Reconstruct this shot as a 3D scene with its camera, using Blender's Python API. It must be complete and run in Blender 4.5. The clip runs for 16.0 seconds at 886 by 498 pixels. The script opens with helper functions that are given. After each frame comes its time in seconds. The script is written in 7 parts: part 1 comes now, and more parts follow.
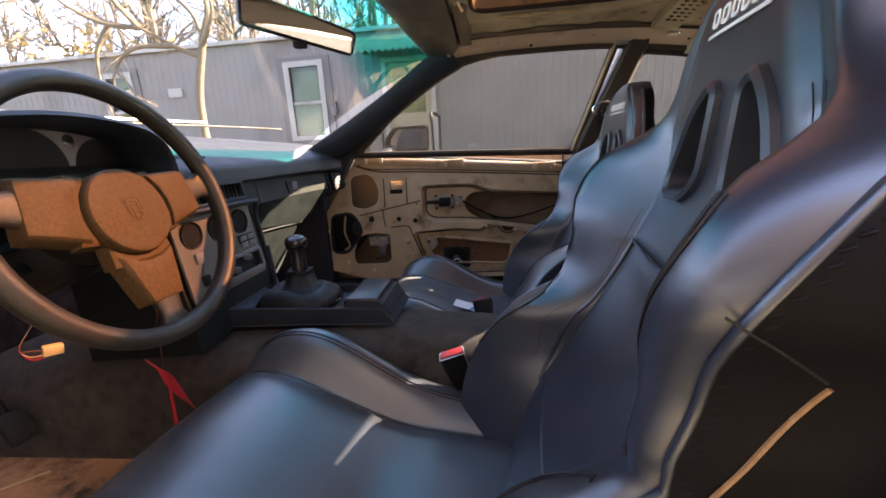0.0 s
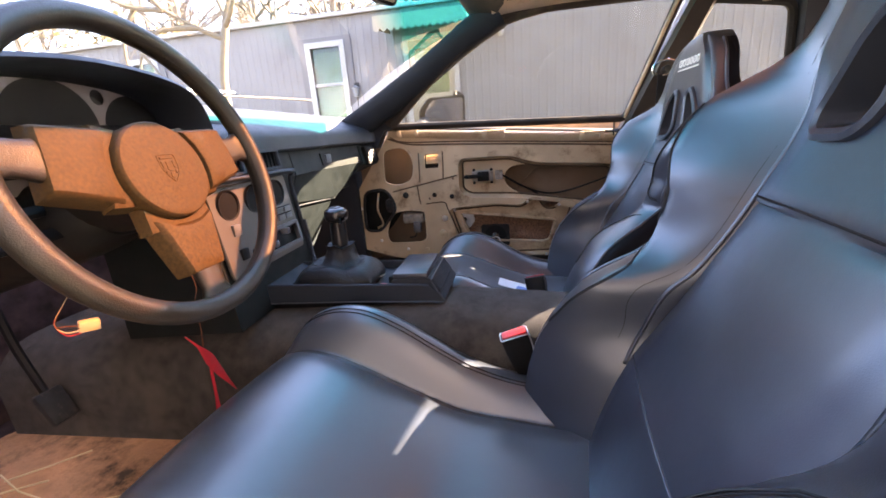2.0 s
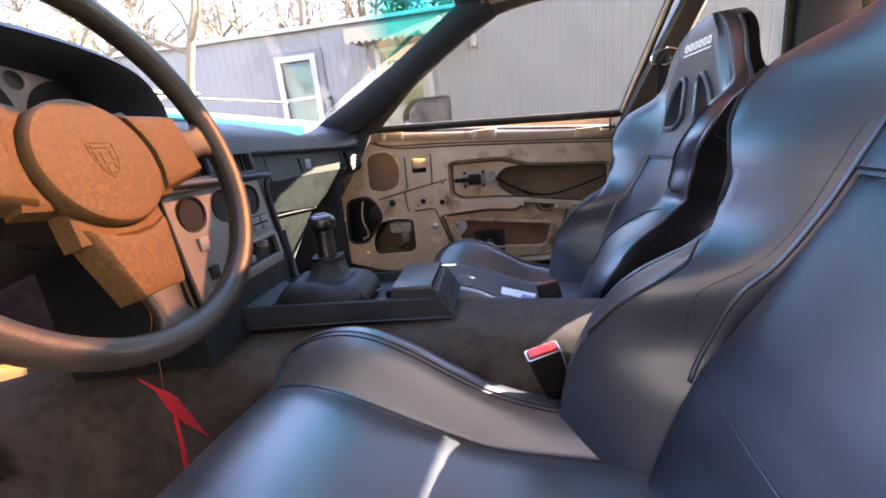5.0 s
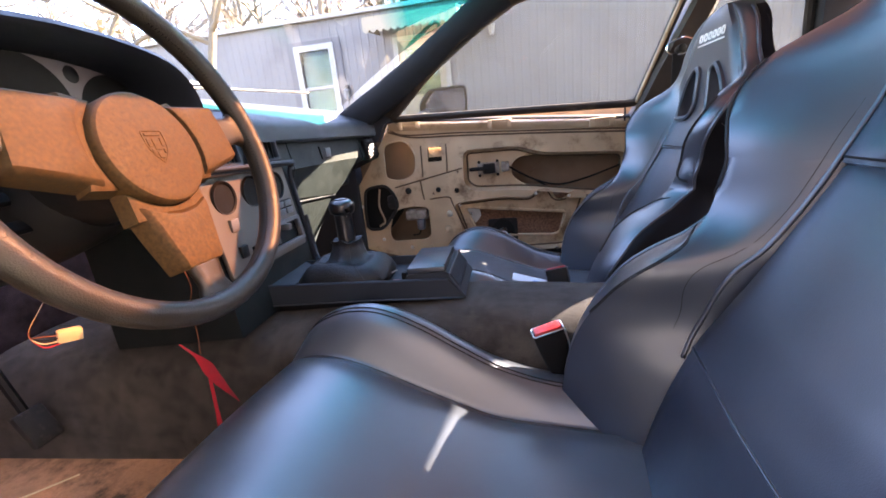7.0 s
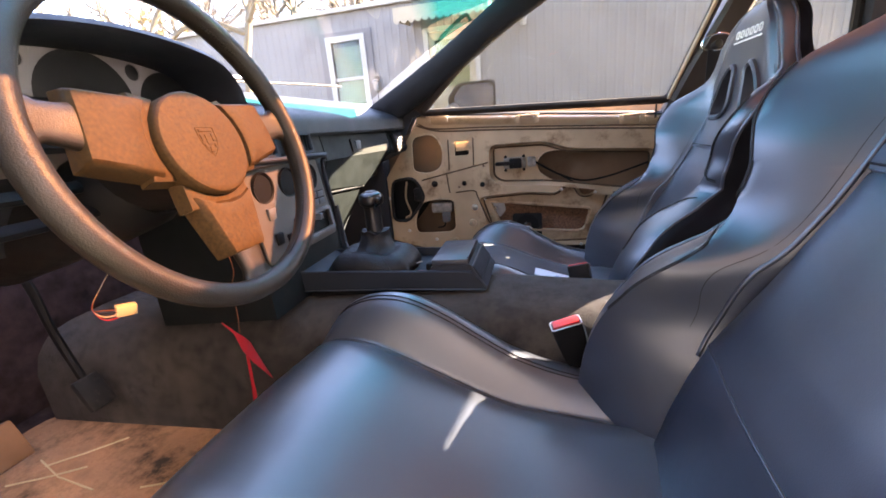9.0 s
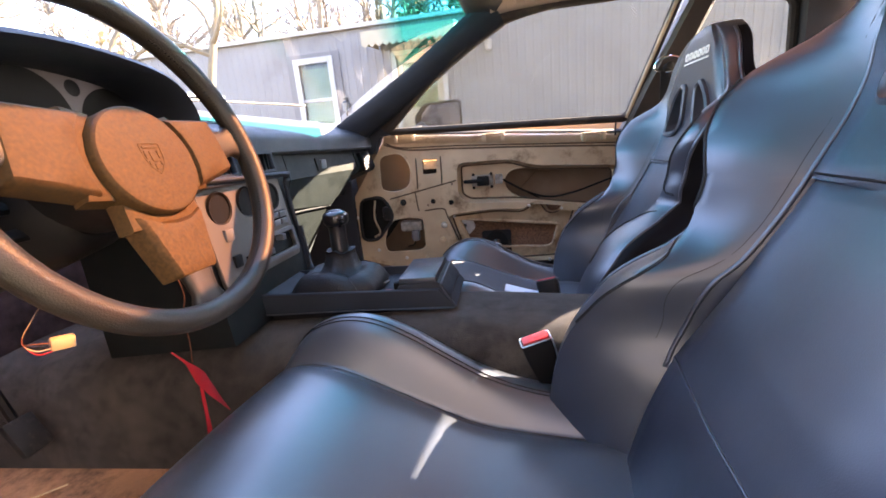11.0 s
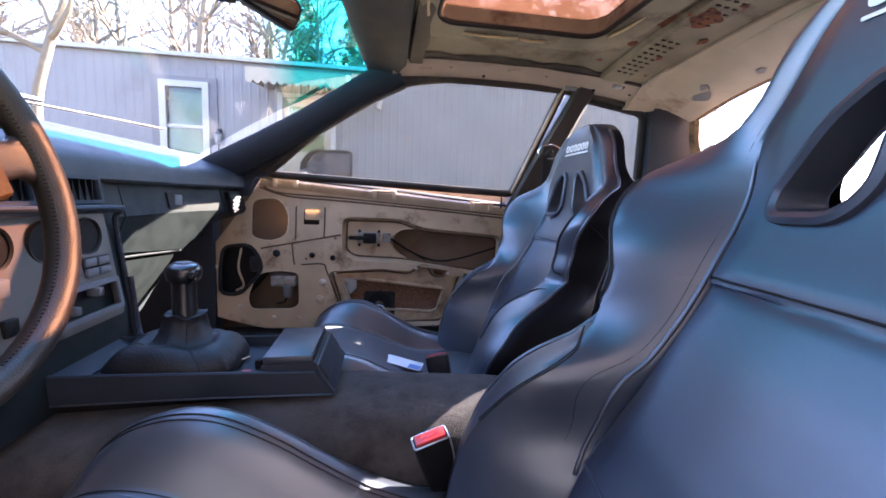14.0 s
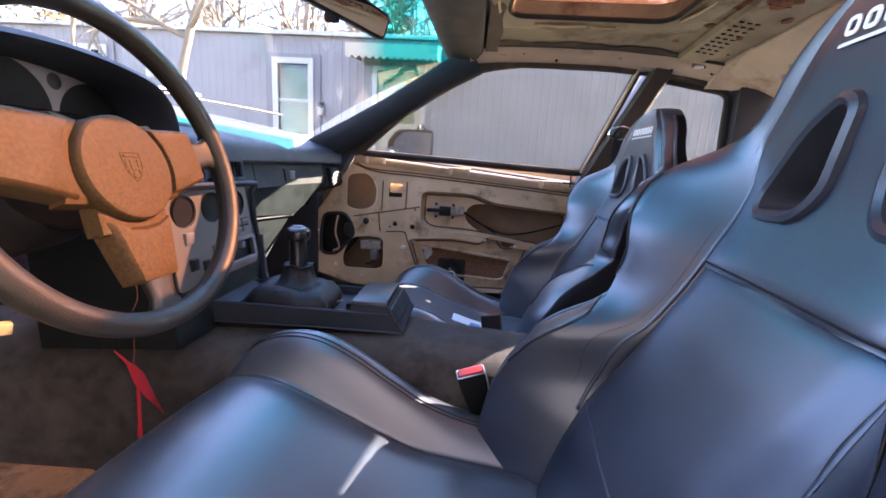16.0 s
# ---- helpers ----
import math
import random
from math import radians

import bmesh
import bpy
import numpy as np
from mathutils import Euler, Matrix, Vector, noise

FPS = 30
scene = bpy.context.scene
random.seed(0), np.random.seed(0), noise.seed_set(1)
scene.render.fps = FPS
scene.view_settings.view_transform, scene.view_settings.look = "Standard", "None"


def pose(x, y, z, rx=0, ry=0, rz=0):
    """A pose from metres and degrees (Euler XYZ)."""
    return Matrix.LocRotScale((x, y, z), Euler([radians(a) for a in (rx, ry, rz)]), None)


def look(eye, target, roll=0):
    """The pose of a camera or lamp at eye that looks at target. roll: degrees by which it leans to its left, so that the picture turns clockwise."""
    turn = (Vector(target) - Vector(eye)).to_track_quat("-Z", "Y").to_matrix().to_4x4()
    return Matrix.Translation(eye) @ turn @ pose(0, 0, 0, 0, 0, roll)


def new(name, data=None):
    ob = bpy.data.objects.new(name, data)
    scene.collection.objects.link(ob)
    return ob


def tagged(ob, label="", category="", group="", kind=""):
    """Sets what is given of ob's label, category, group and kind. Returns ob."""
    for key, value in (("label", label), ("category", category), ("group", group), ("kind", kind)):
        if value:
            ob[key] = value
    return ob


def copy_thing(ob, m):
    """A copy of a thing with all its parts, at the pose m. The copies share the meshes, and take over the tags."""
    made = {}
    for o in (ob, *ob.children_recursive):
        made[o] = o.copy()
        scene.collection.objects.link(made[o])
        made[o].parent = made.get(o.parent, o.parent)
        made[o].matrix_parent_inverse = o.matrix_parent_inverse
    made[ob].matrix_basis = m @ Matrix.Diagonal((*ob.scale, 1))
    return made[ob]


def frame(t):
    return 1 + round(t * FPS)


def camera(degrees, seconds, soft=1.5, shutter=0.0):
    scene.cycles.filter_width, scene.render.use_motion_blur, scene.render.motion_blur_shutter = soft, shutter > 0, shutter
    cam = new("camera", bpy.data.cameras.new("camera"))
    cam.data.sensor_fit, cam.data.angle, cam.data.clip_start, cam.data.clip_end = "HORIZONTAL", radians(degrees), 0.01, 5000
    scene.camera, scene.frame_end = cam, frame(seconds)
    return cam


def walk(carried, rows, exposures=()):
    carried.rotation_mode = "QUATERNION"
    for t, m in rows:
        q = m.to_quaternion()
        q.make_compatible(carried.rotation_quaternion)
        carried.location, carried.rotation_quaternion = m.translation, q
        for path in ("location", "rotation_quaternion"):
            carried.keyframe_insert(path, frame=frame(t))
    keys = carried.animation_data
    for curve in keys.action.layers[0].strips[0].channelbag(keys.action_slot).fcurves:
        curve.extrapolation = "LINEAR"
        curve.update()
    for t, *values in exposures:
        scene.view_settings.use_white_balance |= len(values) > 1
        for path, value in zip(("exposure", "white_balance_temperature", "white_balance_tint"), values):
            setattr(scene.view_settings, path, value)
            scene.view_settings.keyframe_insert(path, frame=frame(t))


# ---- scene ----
# ---------------------------------------------------------------- camera
EXPO = 6.54
cam = camera(95.2, 16.0, soft=1.7)
METRES, EYE, TILT, LEAN, TURN = 0.88, 0.88, -14.0, 3.2, 7.0
ROWS = [
    (0.0, 0.0, 0.0, 0.0, 0.0, 0.0, -0.0),
    (0.5, -0.0181, 0.0351, -0.0125, 1.28, -0.95, -0.47),
    (1.0, -0.0422, 0.0611, -0.0233, 2.55, -1.65, -0.58),
    (1.5, -0.0608, 0.0683, -0.0254, 3.32, -2.08, -0.28),
    (2.0, -0.0782, 0.0891, -0.0305, 2.87, -2.21, 0.18),
    (2.5, -0.0916, 0.1122, -0.0407, 1.96, -2.36, 0.7),
    (3.0, -0.0991, 0.1266, -0.0405, 0.99, -2.27, 1.15),
    (5.5, -0.1404, 0.2158, -0.0444, -0.18, -0.43, 2.66),
    (6.0, -0.1407, 0.2145, -0.0425, 0.46, -0.67, 2.67),
    (6.5, -0.1378, 0.1796, -0.0423, 1.51, -1.08, 2.4),
    (7.0, -0.1321, 0.1629, -0.0561, 2.01, -1.88, 1.89),
    (7.5, -0.1214, 0.1395, -0.0554, 2.7, -2.27, 1.29),
    (8.0, -0.1255, 0.1421, -0.0584, 3.43, -2.66, 0.69),
    (8.5, -0.1316, 0.1319, -0.0527, 5.47, -2.96, 0.25),
    (11.0, -0.1196, 0.1481, -0.0572, 1.6, -0.29, 1.56),
    (11.5, -0.109, 0.1605, -0.0483, -3.04, 1.52, 3.12),
    (12.0, -0.0809, 0.1786, -0.0148, -10.68, 4.71, 5.64),
    (12.5, -0.0638, 0.1948, -0.0138, -19.28, 12.25, 3.63),
    (13.0, -0.0719, 0.1983, -0.0265, -20.15, 12.59, 2.17),
    (13.5, -0.0959, 0.1967, -0.0411, -17.08, 9.55, 0.36),
    (14.0, -0.1441, 0.2507, -0.02, -16.04, 7.25, -1.6),
    (14.5, -0.1843, 0.3143, -0.0068, -17.06, 6.47, -3.47),
    (15.0, -0.2032, 0.3422, -0.0077, -17.76, 5.95, -4.71),
    (15.5, -0.1498, 0.2393, -0.0212, -13.81, 4.25, -5.26),
    (16.0, -0.1157, 0.0857, -0.0269, -4.49, 2.44, -5.6),
]
walk(cam, [(t, pose(0, 0, EYE, TILT, LEAN, TURN) @ pose(METRES * x, METRES * y, METRES * z, 90 + pitch, roll, yaw)) for t, x, y, z, yaw, pitch, roll in ROWS],
     exposures=[(0.0, EXPO - 0.62, 9000, 26), (0.5, EXPO - 0.2, 8500, 27), (1.2, EXPO + 0.3, 8700, 27), (7.0, EXPO + 0.34, 7900, 26), (8.5, EXPO + 0.34, 8500, 26), (11.0, EXPO + 0.38, 8300, 26), (12.5, EXPO + 0.2, 6650, 26), (15.0, EXPO + 0.1, 6900, 29), (16.0, EXPO + 0.15, 7200, 28)])

# ---------------------------------------------------------------- light
# the sun stands behind the car on its passenger side
SUN_WAY = Vector((0.424, 0.218, 0.303)).normalized()
SUN_ELEV = math.asin(SUN_WAY.z)
world = bpy.data.worlds.new("world")
scene.world = world
world.use_nodes = True
wn = world.node_tree
sky = wn.nodes.new("ShaderNodeTexSky")
sky.sky_type, sky.sun_disc = "NISHITA", False
sky.sun_elevation = SUN_ELEV
sky.sun_rotation = math.atan2(SUN_WAY.x, SUN_WAY.y)
sky.air_density, sky.dust_density, sky.ozone_density = 0.7, 0.15, 1.8
wn.links.new(sky.outputs[0], wn.nodes["Background"].inputs[0])
wn.nodes["Background"].inputs[1].default_value = 0.062
sun_data = bpy.data.lights.new("sun", "SUN")
sun_data.energy, sun_data.angle, sun_data.color = 2.5, radians(0.55), (1.0, 0.93, 0.82)
sun = new("sun", sun_data)
sun.matrix_world = look(SUN_WAY * 30, (0, 0, 0))


# ---------------------------------------------------------------- materials
def mat(name, col, rough=0.5, metal=0.0, var=0.25, scale=30.0, bump=0.15, fine=400.0, dirt=None, dirt_scale=6.0, dirt_cover=0.45,
        coat=0.0, coat_rough=0.2, spec=0.5, sheen=0.0, stretch=(1, 1, 1), bump_dist=0.002):
    """Painted, moulded or natural surface: colour cloudiness, fine grain relief and, if asked, patches of dirt."""
    m = bpy.data.materials.new(name)
    m.use_nodes = True
    nt, N = m.node_tree, m.node_tree.nodes
    L = nt.links.new
    b = N["Principled BSDF"]
    tc = N.new("ShaderNodeTexCoord")
    mp = N.new("ShaderNodeMapping")
    mp.inputs["Scale"].default_value = stretch
    L(tc.outputs["Object"], mp.inputs["Vector"])
    n1 = N.new("ShaderNodeTexNoise")
    n1.inputs["Scale"].default_value, n1.inputs["Detail"].default_value = scale, 5
    L(mp.outputs[0], n1.inputs["Vector"])
    ramp = N.new("ShaderNodeMapRange")
    ramp.inputs["From Min"].default_value, ramp.inputs["From Max"].default_value = 0.3, 0.7
    ramp.inputs["To Min"].default_value, ramp.inputs["To Max"].default_value = 1 - var, 1 + var
    L(n1.outputs["Fac"], ramp.inputs["Value"])
    mul = N.new("ShaderNodeVectorMath")
    mul.operation = "SCALE"
    mul.inputs[0].default_value = col[:3]
    L(ramp.outputs[0], mul.inputs["Scale"])
    colour = mul.outputs[0]
    rough_out = None
    if dirt:
        n2 = N.new("ShaderNodeTexNoise")
        n2.inputs["Scale"].default_value, n2.inputs["Detail"].default_value, n2.inputs["Roughness"].default_value = dirt_scale, 9, 0.68
        L(mp.outputs[0], n2.inputs["Vector"])
        r2 = N.new("ShaderNodeMapRange")
        r2.inputs["From Min"].default_value, r2.inputs["From Max"].default_value = 1 - dirt_cover - 0.06, 1 - dirt_cover + 0.1
        L(n2.outputs["Fac"], r2.inputs["Value"])
        mx = N.new("ShaderNodeMix")
        mx.data_type = "RGBA"
        L(r2.outputs[0], mx.inputs[0])
        L(colour, mx.inputs[6])
        mx.inputs[7].default_value = (*dirt[:3], 1)
        colour = mx.outputs[2]
        r3 = N.new("ShaderNodeMapRange")
        r3.inputs["To Min"].default_value, r3.inputs["To Max"].default_value = rough, min(1, rough + 0.3)
        L(r2.outputs[0], r3.inputs["Value"])
        rough_out = r3.outputs[0]
    L(colour, b.inputs["Base Color"])
    if rough_out is None:
        r3 = N.new("ShaderNodeMapRange")
        r3.inputs["From Min"].default_value, r3.inputs["From Max"].default_value = 0.3, 0.7
        r3.inputs["To Min"].default_value, r3.inputs["To Max"].default_value = max(0.02, rough * 0.85), min(1, rough * 1.15)
        L(n1.outputs["Fac"], r3.inputs["Value"])
        rough_out = r3.outputs[0]
    L(rough_out, b.inputs["Roughness"])
    b.inputs["Metallic"].default_value = metal
    b.inputs["Specular IOR Level"].default_value = spec
    b.inputs["Coat Weight"].default_value, b.inputs["Coat Roughness"].default_value = coat, coat_rough
    b.inputs["Sheen Weight"].default_value = sheen
    if bump:
        n4 = N.new("ShaderNodeTexNoise")
        n4.inputs["Scale"].default_value, n4.inputs["Detail"].default_value = fine, 3
        L(mp.outputs[0], n4.inputs["Vector"])
        bp = N.new("ShaderNodeBump")
        bp.inputs["Strength"].default_value, bp.inputs["Distance"].default_value = bump, bump_dist
        L(n4.outputs["Fac"], bp.inputs["Height"])
        L(bp.outputs[0], b.inputs["Normal"])
    return m


def leather(name, col, rough):
    """Smooth leatherette with a fine pebble grain and soft folds."""
    m = mat(name, col, rough, var=0.12, scale=9, bump=0.0, coat=1.0, coat_rough=0.34, spec=0.6)
    N, L = m.node_tree.nodes, m.node_tree.links.new
    b = N["Principled BSDF"]
    tc = N.new("ShaderNodeTexCoord")
    v = N.new("ShaderNodeTexVoronoi")
    v.inputs["Scale"].default_value = 900
    n = N.new("ShaderNodeTexNoise")
    n.inputs["Scale"].default_value, n.inputs["Detail"].default_value = 14, 3
    L(tc.outputs["Object"], v.inputs["Vector"])
    L(tc.outputs["Object"], n.inputs["Vector"])
    b.inputs["Coat IOR"].default_value = 1.74
    # blue of the reflected sky is put into the gloss tints
    b.inputs["Specular Tint"].default_value = (0.72, 0.87, 1.0, 1)
    b.inputs["Coat Tint"].default_value = (0.86, 0.93, 1.0, 1)
    b1, b2 = N.new("ShaderNodeBump"), N.new("ShaderNodeBump")
    b1.inputs["Strength"].default_value, b1.inputs["Distance"].default_value = 0.4, 0.005
    b2.inputs["Strength"].default_value, b2.inputs["Distance"].default_value = 0.3, 0.0005
    L(n.outputs["Fac"], b1.inputs["Height"])
    L(v.outputs["Distance"], b2.inputs["Height"])
    L(b1.outputs[0], b2.inputs["Normal"])
    L(b2.outputs[0], b.inputs["Normal"])
    return m


def glass(name, tint=(1, 1, 1), gloss=0.06, haze=0.0, haze_col=(0.9, 0.9, 0.88), band=None, dust=0.0):
    """Thin pane: what passes is tinted, a little is mirrored, and dust on it scatters light. band: (colour, z of its lower edge, z where full)."""
    m = bpy.data.materials.new(name)
    m.use_nodes = True
    N, L = m.node_tree.nodes, m.node_tree.links.new
    N.remove(N["Principled BSDF"])
    out = N["Material Output"]
    tr = N.new("ShaderNodeBsdfTransparent")
    tr.inputs[0].default_value = (*tint, 1)
    tc = N.new("ShaderNodeTexCoord")
    if band:
        sep = N.new("ShaderNodeSeparateXYZ")
        L(tc.outputs["Object"], sep.inputs[0])
        # the band keeps its distance from the bowed upper edge
        off, sq, add = N.new("ShaderNodeMath"), N.new("ShaderNodeMath"), N.new("ShaderNodeMath")
        off.operation, sq.operation, add.operation = "SUBTRACT", "MULTIPLY", "MULTIPLY_ADD"
        off.inputs[1].default_value, add.inputs[1].default_value = 0.8, 0.22
        L(sep.outputs["Y"], off.inputs[0])
        L(off.outputs[0], sq.inputs[0])
        L(off.outputs[0], sq.inputs[1])
        L(sq.outputs[0], add.inputs[0])
        L(sep.outputs["Z"], add.inputs[2])
        mr = N.new("ShaderNodeMapRange")
        mr.inputs["From Min"].default_value, mr.inputs["From Max"].default_value = band[1], band[2]
        L(add.outputs[0], mr.inputs["Value"])
        mx = N.new("ShaderNodeMix")
        mx.data_type = "RGBA"
        mx.inputs[6].default_value, mx.inputs[7].default_value = (*tint, 1), (*band[0], 1)
        L(mr.outputs[0], mx.inputs[0])
        L(mx.outputs[2], tr.inputs[0])
    gl = N.new("ShaderNodeBsdfGlossy")
    gl.inputs["Roughness"].default_value = 0.01
    lw = N.new("ShaderNodeLayerWeight")
    pw = N.new("ShaderNodeMath")
    pw.operation = "POWER"
    pw.inputs[1].default_value = 4.0
    L(lw.outputs["Facing"], pw.inputs[0])
    sc = N.new("ShaderNodeMath")
    sc.operation = "MULTIPLY_ADD"
    sc.inputs[1].default_value, sc.inputs[2].default_value = 0.35, gloss
    sc.use_clamp = True
    L(pw.outputs[0], sc.inputs[0])
    mix = N.new("ShaderNodeMixShader")
    L(sc.outputs[0], mix.inputs[0])
    L(tr.outputs[0], mix.inputs[1])
    L(gl.outputs[0], mix.inputs[2])
    last = mix
    if haze:
        tl = N.new("ShaderNodeBsdfTranslucent")
        df = N.new("ShaderNodeBsdfDiffuse")
        tl.inputs[0].default_value = df.inputs[0].default_value = (*haze_col, 1)
        ad = N.new("ShaderNodeMixShader")
        ad.inputs[0].default_value = 0.4
        L(tl.outputs[0], ad.inputs[1])
        L(df.outputs[0], ad.inputs[2])
        ns = N.new("ShaderNodeTexNoise")
        ns.inputs["Scale"].default_value, ns.inputs["Detail"].default_value = 7, 8
        L(tc.outputs["Object"], ns.inputs["Vector"])
        mr2 = N.new("ShaderNodeMapRange")
        mr2.inputs["From Min"].default_value, mr2.inputs["From Max"].default_value = 0.3, 0.7
        mr2.inputs["To Min"].default_value, mr2.inputs["To Max"].default_value = haze * 0.75, haze * 1.25
        L(ns.outputs["Fac"], mr2.inputs["Value"])
        m3 = N.new("ShaderNodeMixShader")
        L(mr2.outputs[0], m3.inputs[0])
        L(mix.outputs[0], m3.inputs[1])
        L(ad.outputs[0], m3.inputs[2])
        last = m3
    L(last.outputs[0], out.inputs["Surface"])
    return m


# bluish base colour carries some of the sky's reflection
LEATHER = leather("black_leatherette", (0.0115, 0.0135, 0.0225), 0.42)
# dusty, and lightened further to paint the sun's glare on the cushions
CUSHION = leather("dusty_glare_leatherette", (0.046, 0.047, 0.05), 0.44)
AMBER = mat("yellow_gauge_paint", (0.42, 0.24, 0.02), 0.5, var=0.15, bump=0.0)
# tan colour paints the warm light that catches the zip
ZIP = mat("warm_lit_zip_tape", (0.30, 0.16, 0.07), 0.5, var=0.3, scale=300, bump=0.4)
THREAD = mat("black_stitching", (0.005, 0.005, 0.006), 0.6, bump=0.2)
PIPING = mat("seam_thread", (0.0035, 0.0035, 0.0045), 0.6, bump=0.3, fine=900)
BOOT = mat("soft_black_leather", (0.008, 0.008, 0.009), 0.55, var=0.3, scale=30, fine=250, bump=0.5, spec=0.35)
# orange-brown raised in colour to stand in for a sunlit patch
MAT = mat("sun_brightened_mat", (0.5, 0.25, 0.13), 0.85, var=0.4, scale=12, fine=120, bump=0.6, dirt=(0.04, 0.025, 0.015), dirt_scale=6, dirt_cover=0.45)
SHELL_TRIM = mat("satin_black_plastic", (0.034, 0.039, 0.048), 0.36, var=0.1, fine=700, bump=0.1)
WHITE_PRINT = mat("white_print", (0.82, 0.82, 0.8), 0.6, var=0.06)
# base shifted to orange for the sunlight through the bronze roof glass
WHEEL_PAD = mat("sun_orange_wheel_plastic", (0.070, 0.038, 0.0142), 0.6, var=0.32, scale=260, fine=1500, bump=0.6, bump_dist=0.0006, spec=0.2)
WHEEL_RIM = mat("worn_wheel_leather", (0.018, 0.0145, 0.0105), 0.46, var=0.2, scale=40, fine=600, bump=0.25)
DASH = mat("dash_vinyl", (0.0066, 0.0104, 0.0115), 0.6, var=0.15, scale=25, fine=800, bump=0.25, spec=0.22)
DASH_TOP = mat("dusty_dash_vinyl", (0.0125, 0.0165, 0.022), 0.55, var=0.12, scale=18, fine=800, bump=0.25, spec=0.4)
DASH_DARK = mat("dark_vinyl", (0.0145, 0.019, 0.026), 0.6, var=0.2, scale=20, fine=600, bump=0.25, spec=0.28)
GREY_PLASTIC = mat("grey_bezel_plastic", (0.10, 0.105, 0.112), 0.5, var=0.08, fine=900, bump=0.2)
PALE_PANEL = mat("silver_grey_panel", (0.085, 0.076, 0.066), 0.45, var=0.06, fine=900, bump=0.12)
BLACK = mat("matt_black", (0.005, 0.005, 0.0055), 0.6, var=0.2, bump=0.1, spec=0.22)
GLOSS_BLACK = mat("gloss_black", (0.006, 0.006, 0.007), 0.3, var=0.1, bump=0.0, coat=0.3, coat_rough=0.15)
FLANK = mat("black_vinyl_side", (0.0045, 0.0045, 0.006), 0.55, var=0.2, scale=12, fine=700, bump=0.2, spec=0.1)
RUBBER = mat("black_rubber", (0.014, 0.014, 0.014), 0.7, var=0.3, dirt=(0.08, 0.07, 0.055), dirt_cover=0.35, dirt_scale=14, spec=0.3)
CARPET = mat("worn_grey_carpet", (0.042, 0.036, 0.032), 0.95, var=0.45, scale=40, fine=650, bump=1.0, dirt=(0.075, 0.065, 0.055), dirt_scale=9, dirt_cover=0.42, sheen=0.1, bump_dist=0.004, spec=0.15)
FLOOR_CARPET = mat("black_floor_carpet", (0.052, 0.034, 0.034), 0.95, var=0.5, scale=30, fine=500, bump=1.0, dirt=(0.075, 0.05, 0.045), dirt_scale=7, dirt_cover=0.40, bump_dist=0.004, spec=0.1)
# dirt plus painted shade for the creases of the door sheet
GROOVE = mat("dirt_and_shade_groove", (0.08, 0.05, 0.03), 0.8, var=0.4, scale=40, bump=0.2)
TAN = mat("bare_tan_paint", (0.45, 0.33, 0.21), 0.42, metal=0.0, var=0.16, scale=8, fine=160, bump=0.08, dirt=(0.16, 0.095, 0.05), dirt_scale=12, dirt_cover=0.40, coat=0.2, coat_rough=0.3)
# tan paint darkened in colour for the shade inside the door
TAN_SHADED = mat("shaded_inner_skin", (0.15, 0.098, 0.062), 0.6, var=0.2, scale=7, bump=0.1, dirt=(0.13, 0.08, 0.048), dirt_scale=4, dirt_cover=0.45)
PRIMER_ROOF = mat("bare_roof_skin", (0.185, 0.162, 0.108), 0.55, var=0.25, scale=10, bump=0.2, fine=120, dirt=(0.06, 0.025, 0.014), dirt_scale=5.5, dirt_cover=0.4)
RAIL_PAINT = mat("scuffed_cream_paint", (0.44, 0.355, 0.27), 0.5, var=0.12, scale=10, bump=0.12, dirt=(0.17, 0.09, 0.05), dirt_scale=5, dirt_cover=0.36)
BITUMEN = mat("dark_brown_sealer", (0.022, 0.014, 0.010), 0.6, var=0.4, scale=14, fine=120, bump=0.4, dirt=(0.085, 0.06, 0.04), dirt_scale=9, dirt_cover=0.42)
POD_FACE = mat("grey_instrument_face", (0.21, 0.195, 0.2), 0.5, var=0.06, fine=900, bump=0.15)
RUST_SEAL = mat("perished_tan_seal", (0.28, 0.15, 0.07), 0.8, var=0.3, scale=30, fine=200, bump=0.4, dirt=(0.06, 0.035, 0.02), dirt_scale=15)
RUST = mat("rust", (0.17, 0.055, 0.022), 0.9, var=0.5, scale=50, fine=200, bump=0.8, dirt=(0.06, 0.02, 0.012), dirt_scale=20)
FIBRE = mat("fibre_board", (0.2, 0.11, 0.07), 0.95, var=0.55, scale=140, fine=300, bump=1.0)
DULL_STEEL = mat("dusty_cast_metal", (0.26, 0.245, 0.22), 0.55, metal=0.35, var=0.3, scale=60, bump=0.3, dirt=(0.16, 0.12, 0.08), dirt_scale=25, dirt_cover=0.42)
STEEL = mat("zinc_plated_steel", (0.6, 0.6, 0.58), 0.3, metal=0.9, var=0.15, scale=40, bump=0.1)
CHROME = mat("chrome", (0.8, 0.8, 0.8), 0.08, metal=1.0, var=0.05, bump=0.0)
RED = mat("red_plastic", (0.36, 0.02, 0.02), 0.35, var=0.1, bump=0.05)
RED_CLOTH = mat("red_fabric", (0.4, 0.01, 0.02), 0.8, var=0.2, scale=60, fine=700, bump=0.5)
WHITE_PLASTIC = mat("yellowed_white_plastic", (0.6, 0.45, 0.24), 0.45, var=0.1, bump=0.05)
PAPER = mat("white_card", (0.75, 0.78, 0.82), 0.7, var=0.04, bump=0.02)
BLUE_PRINT = mat("blue_print", (0.12, 0.25, 0.55), 0.6, var=0.05)
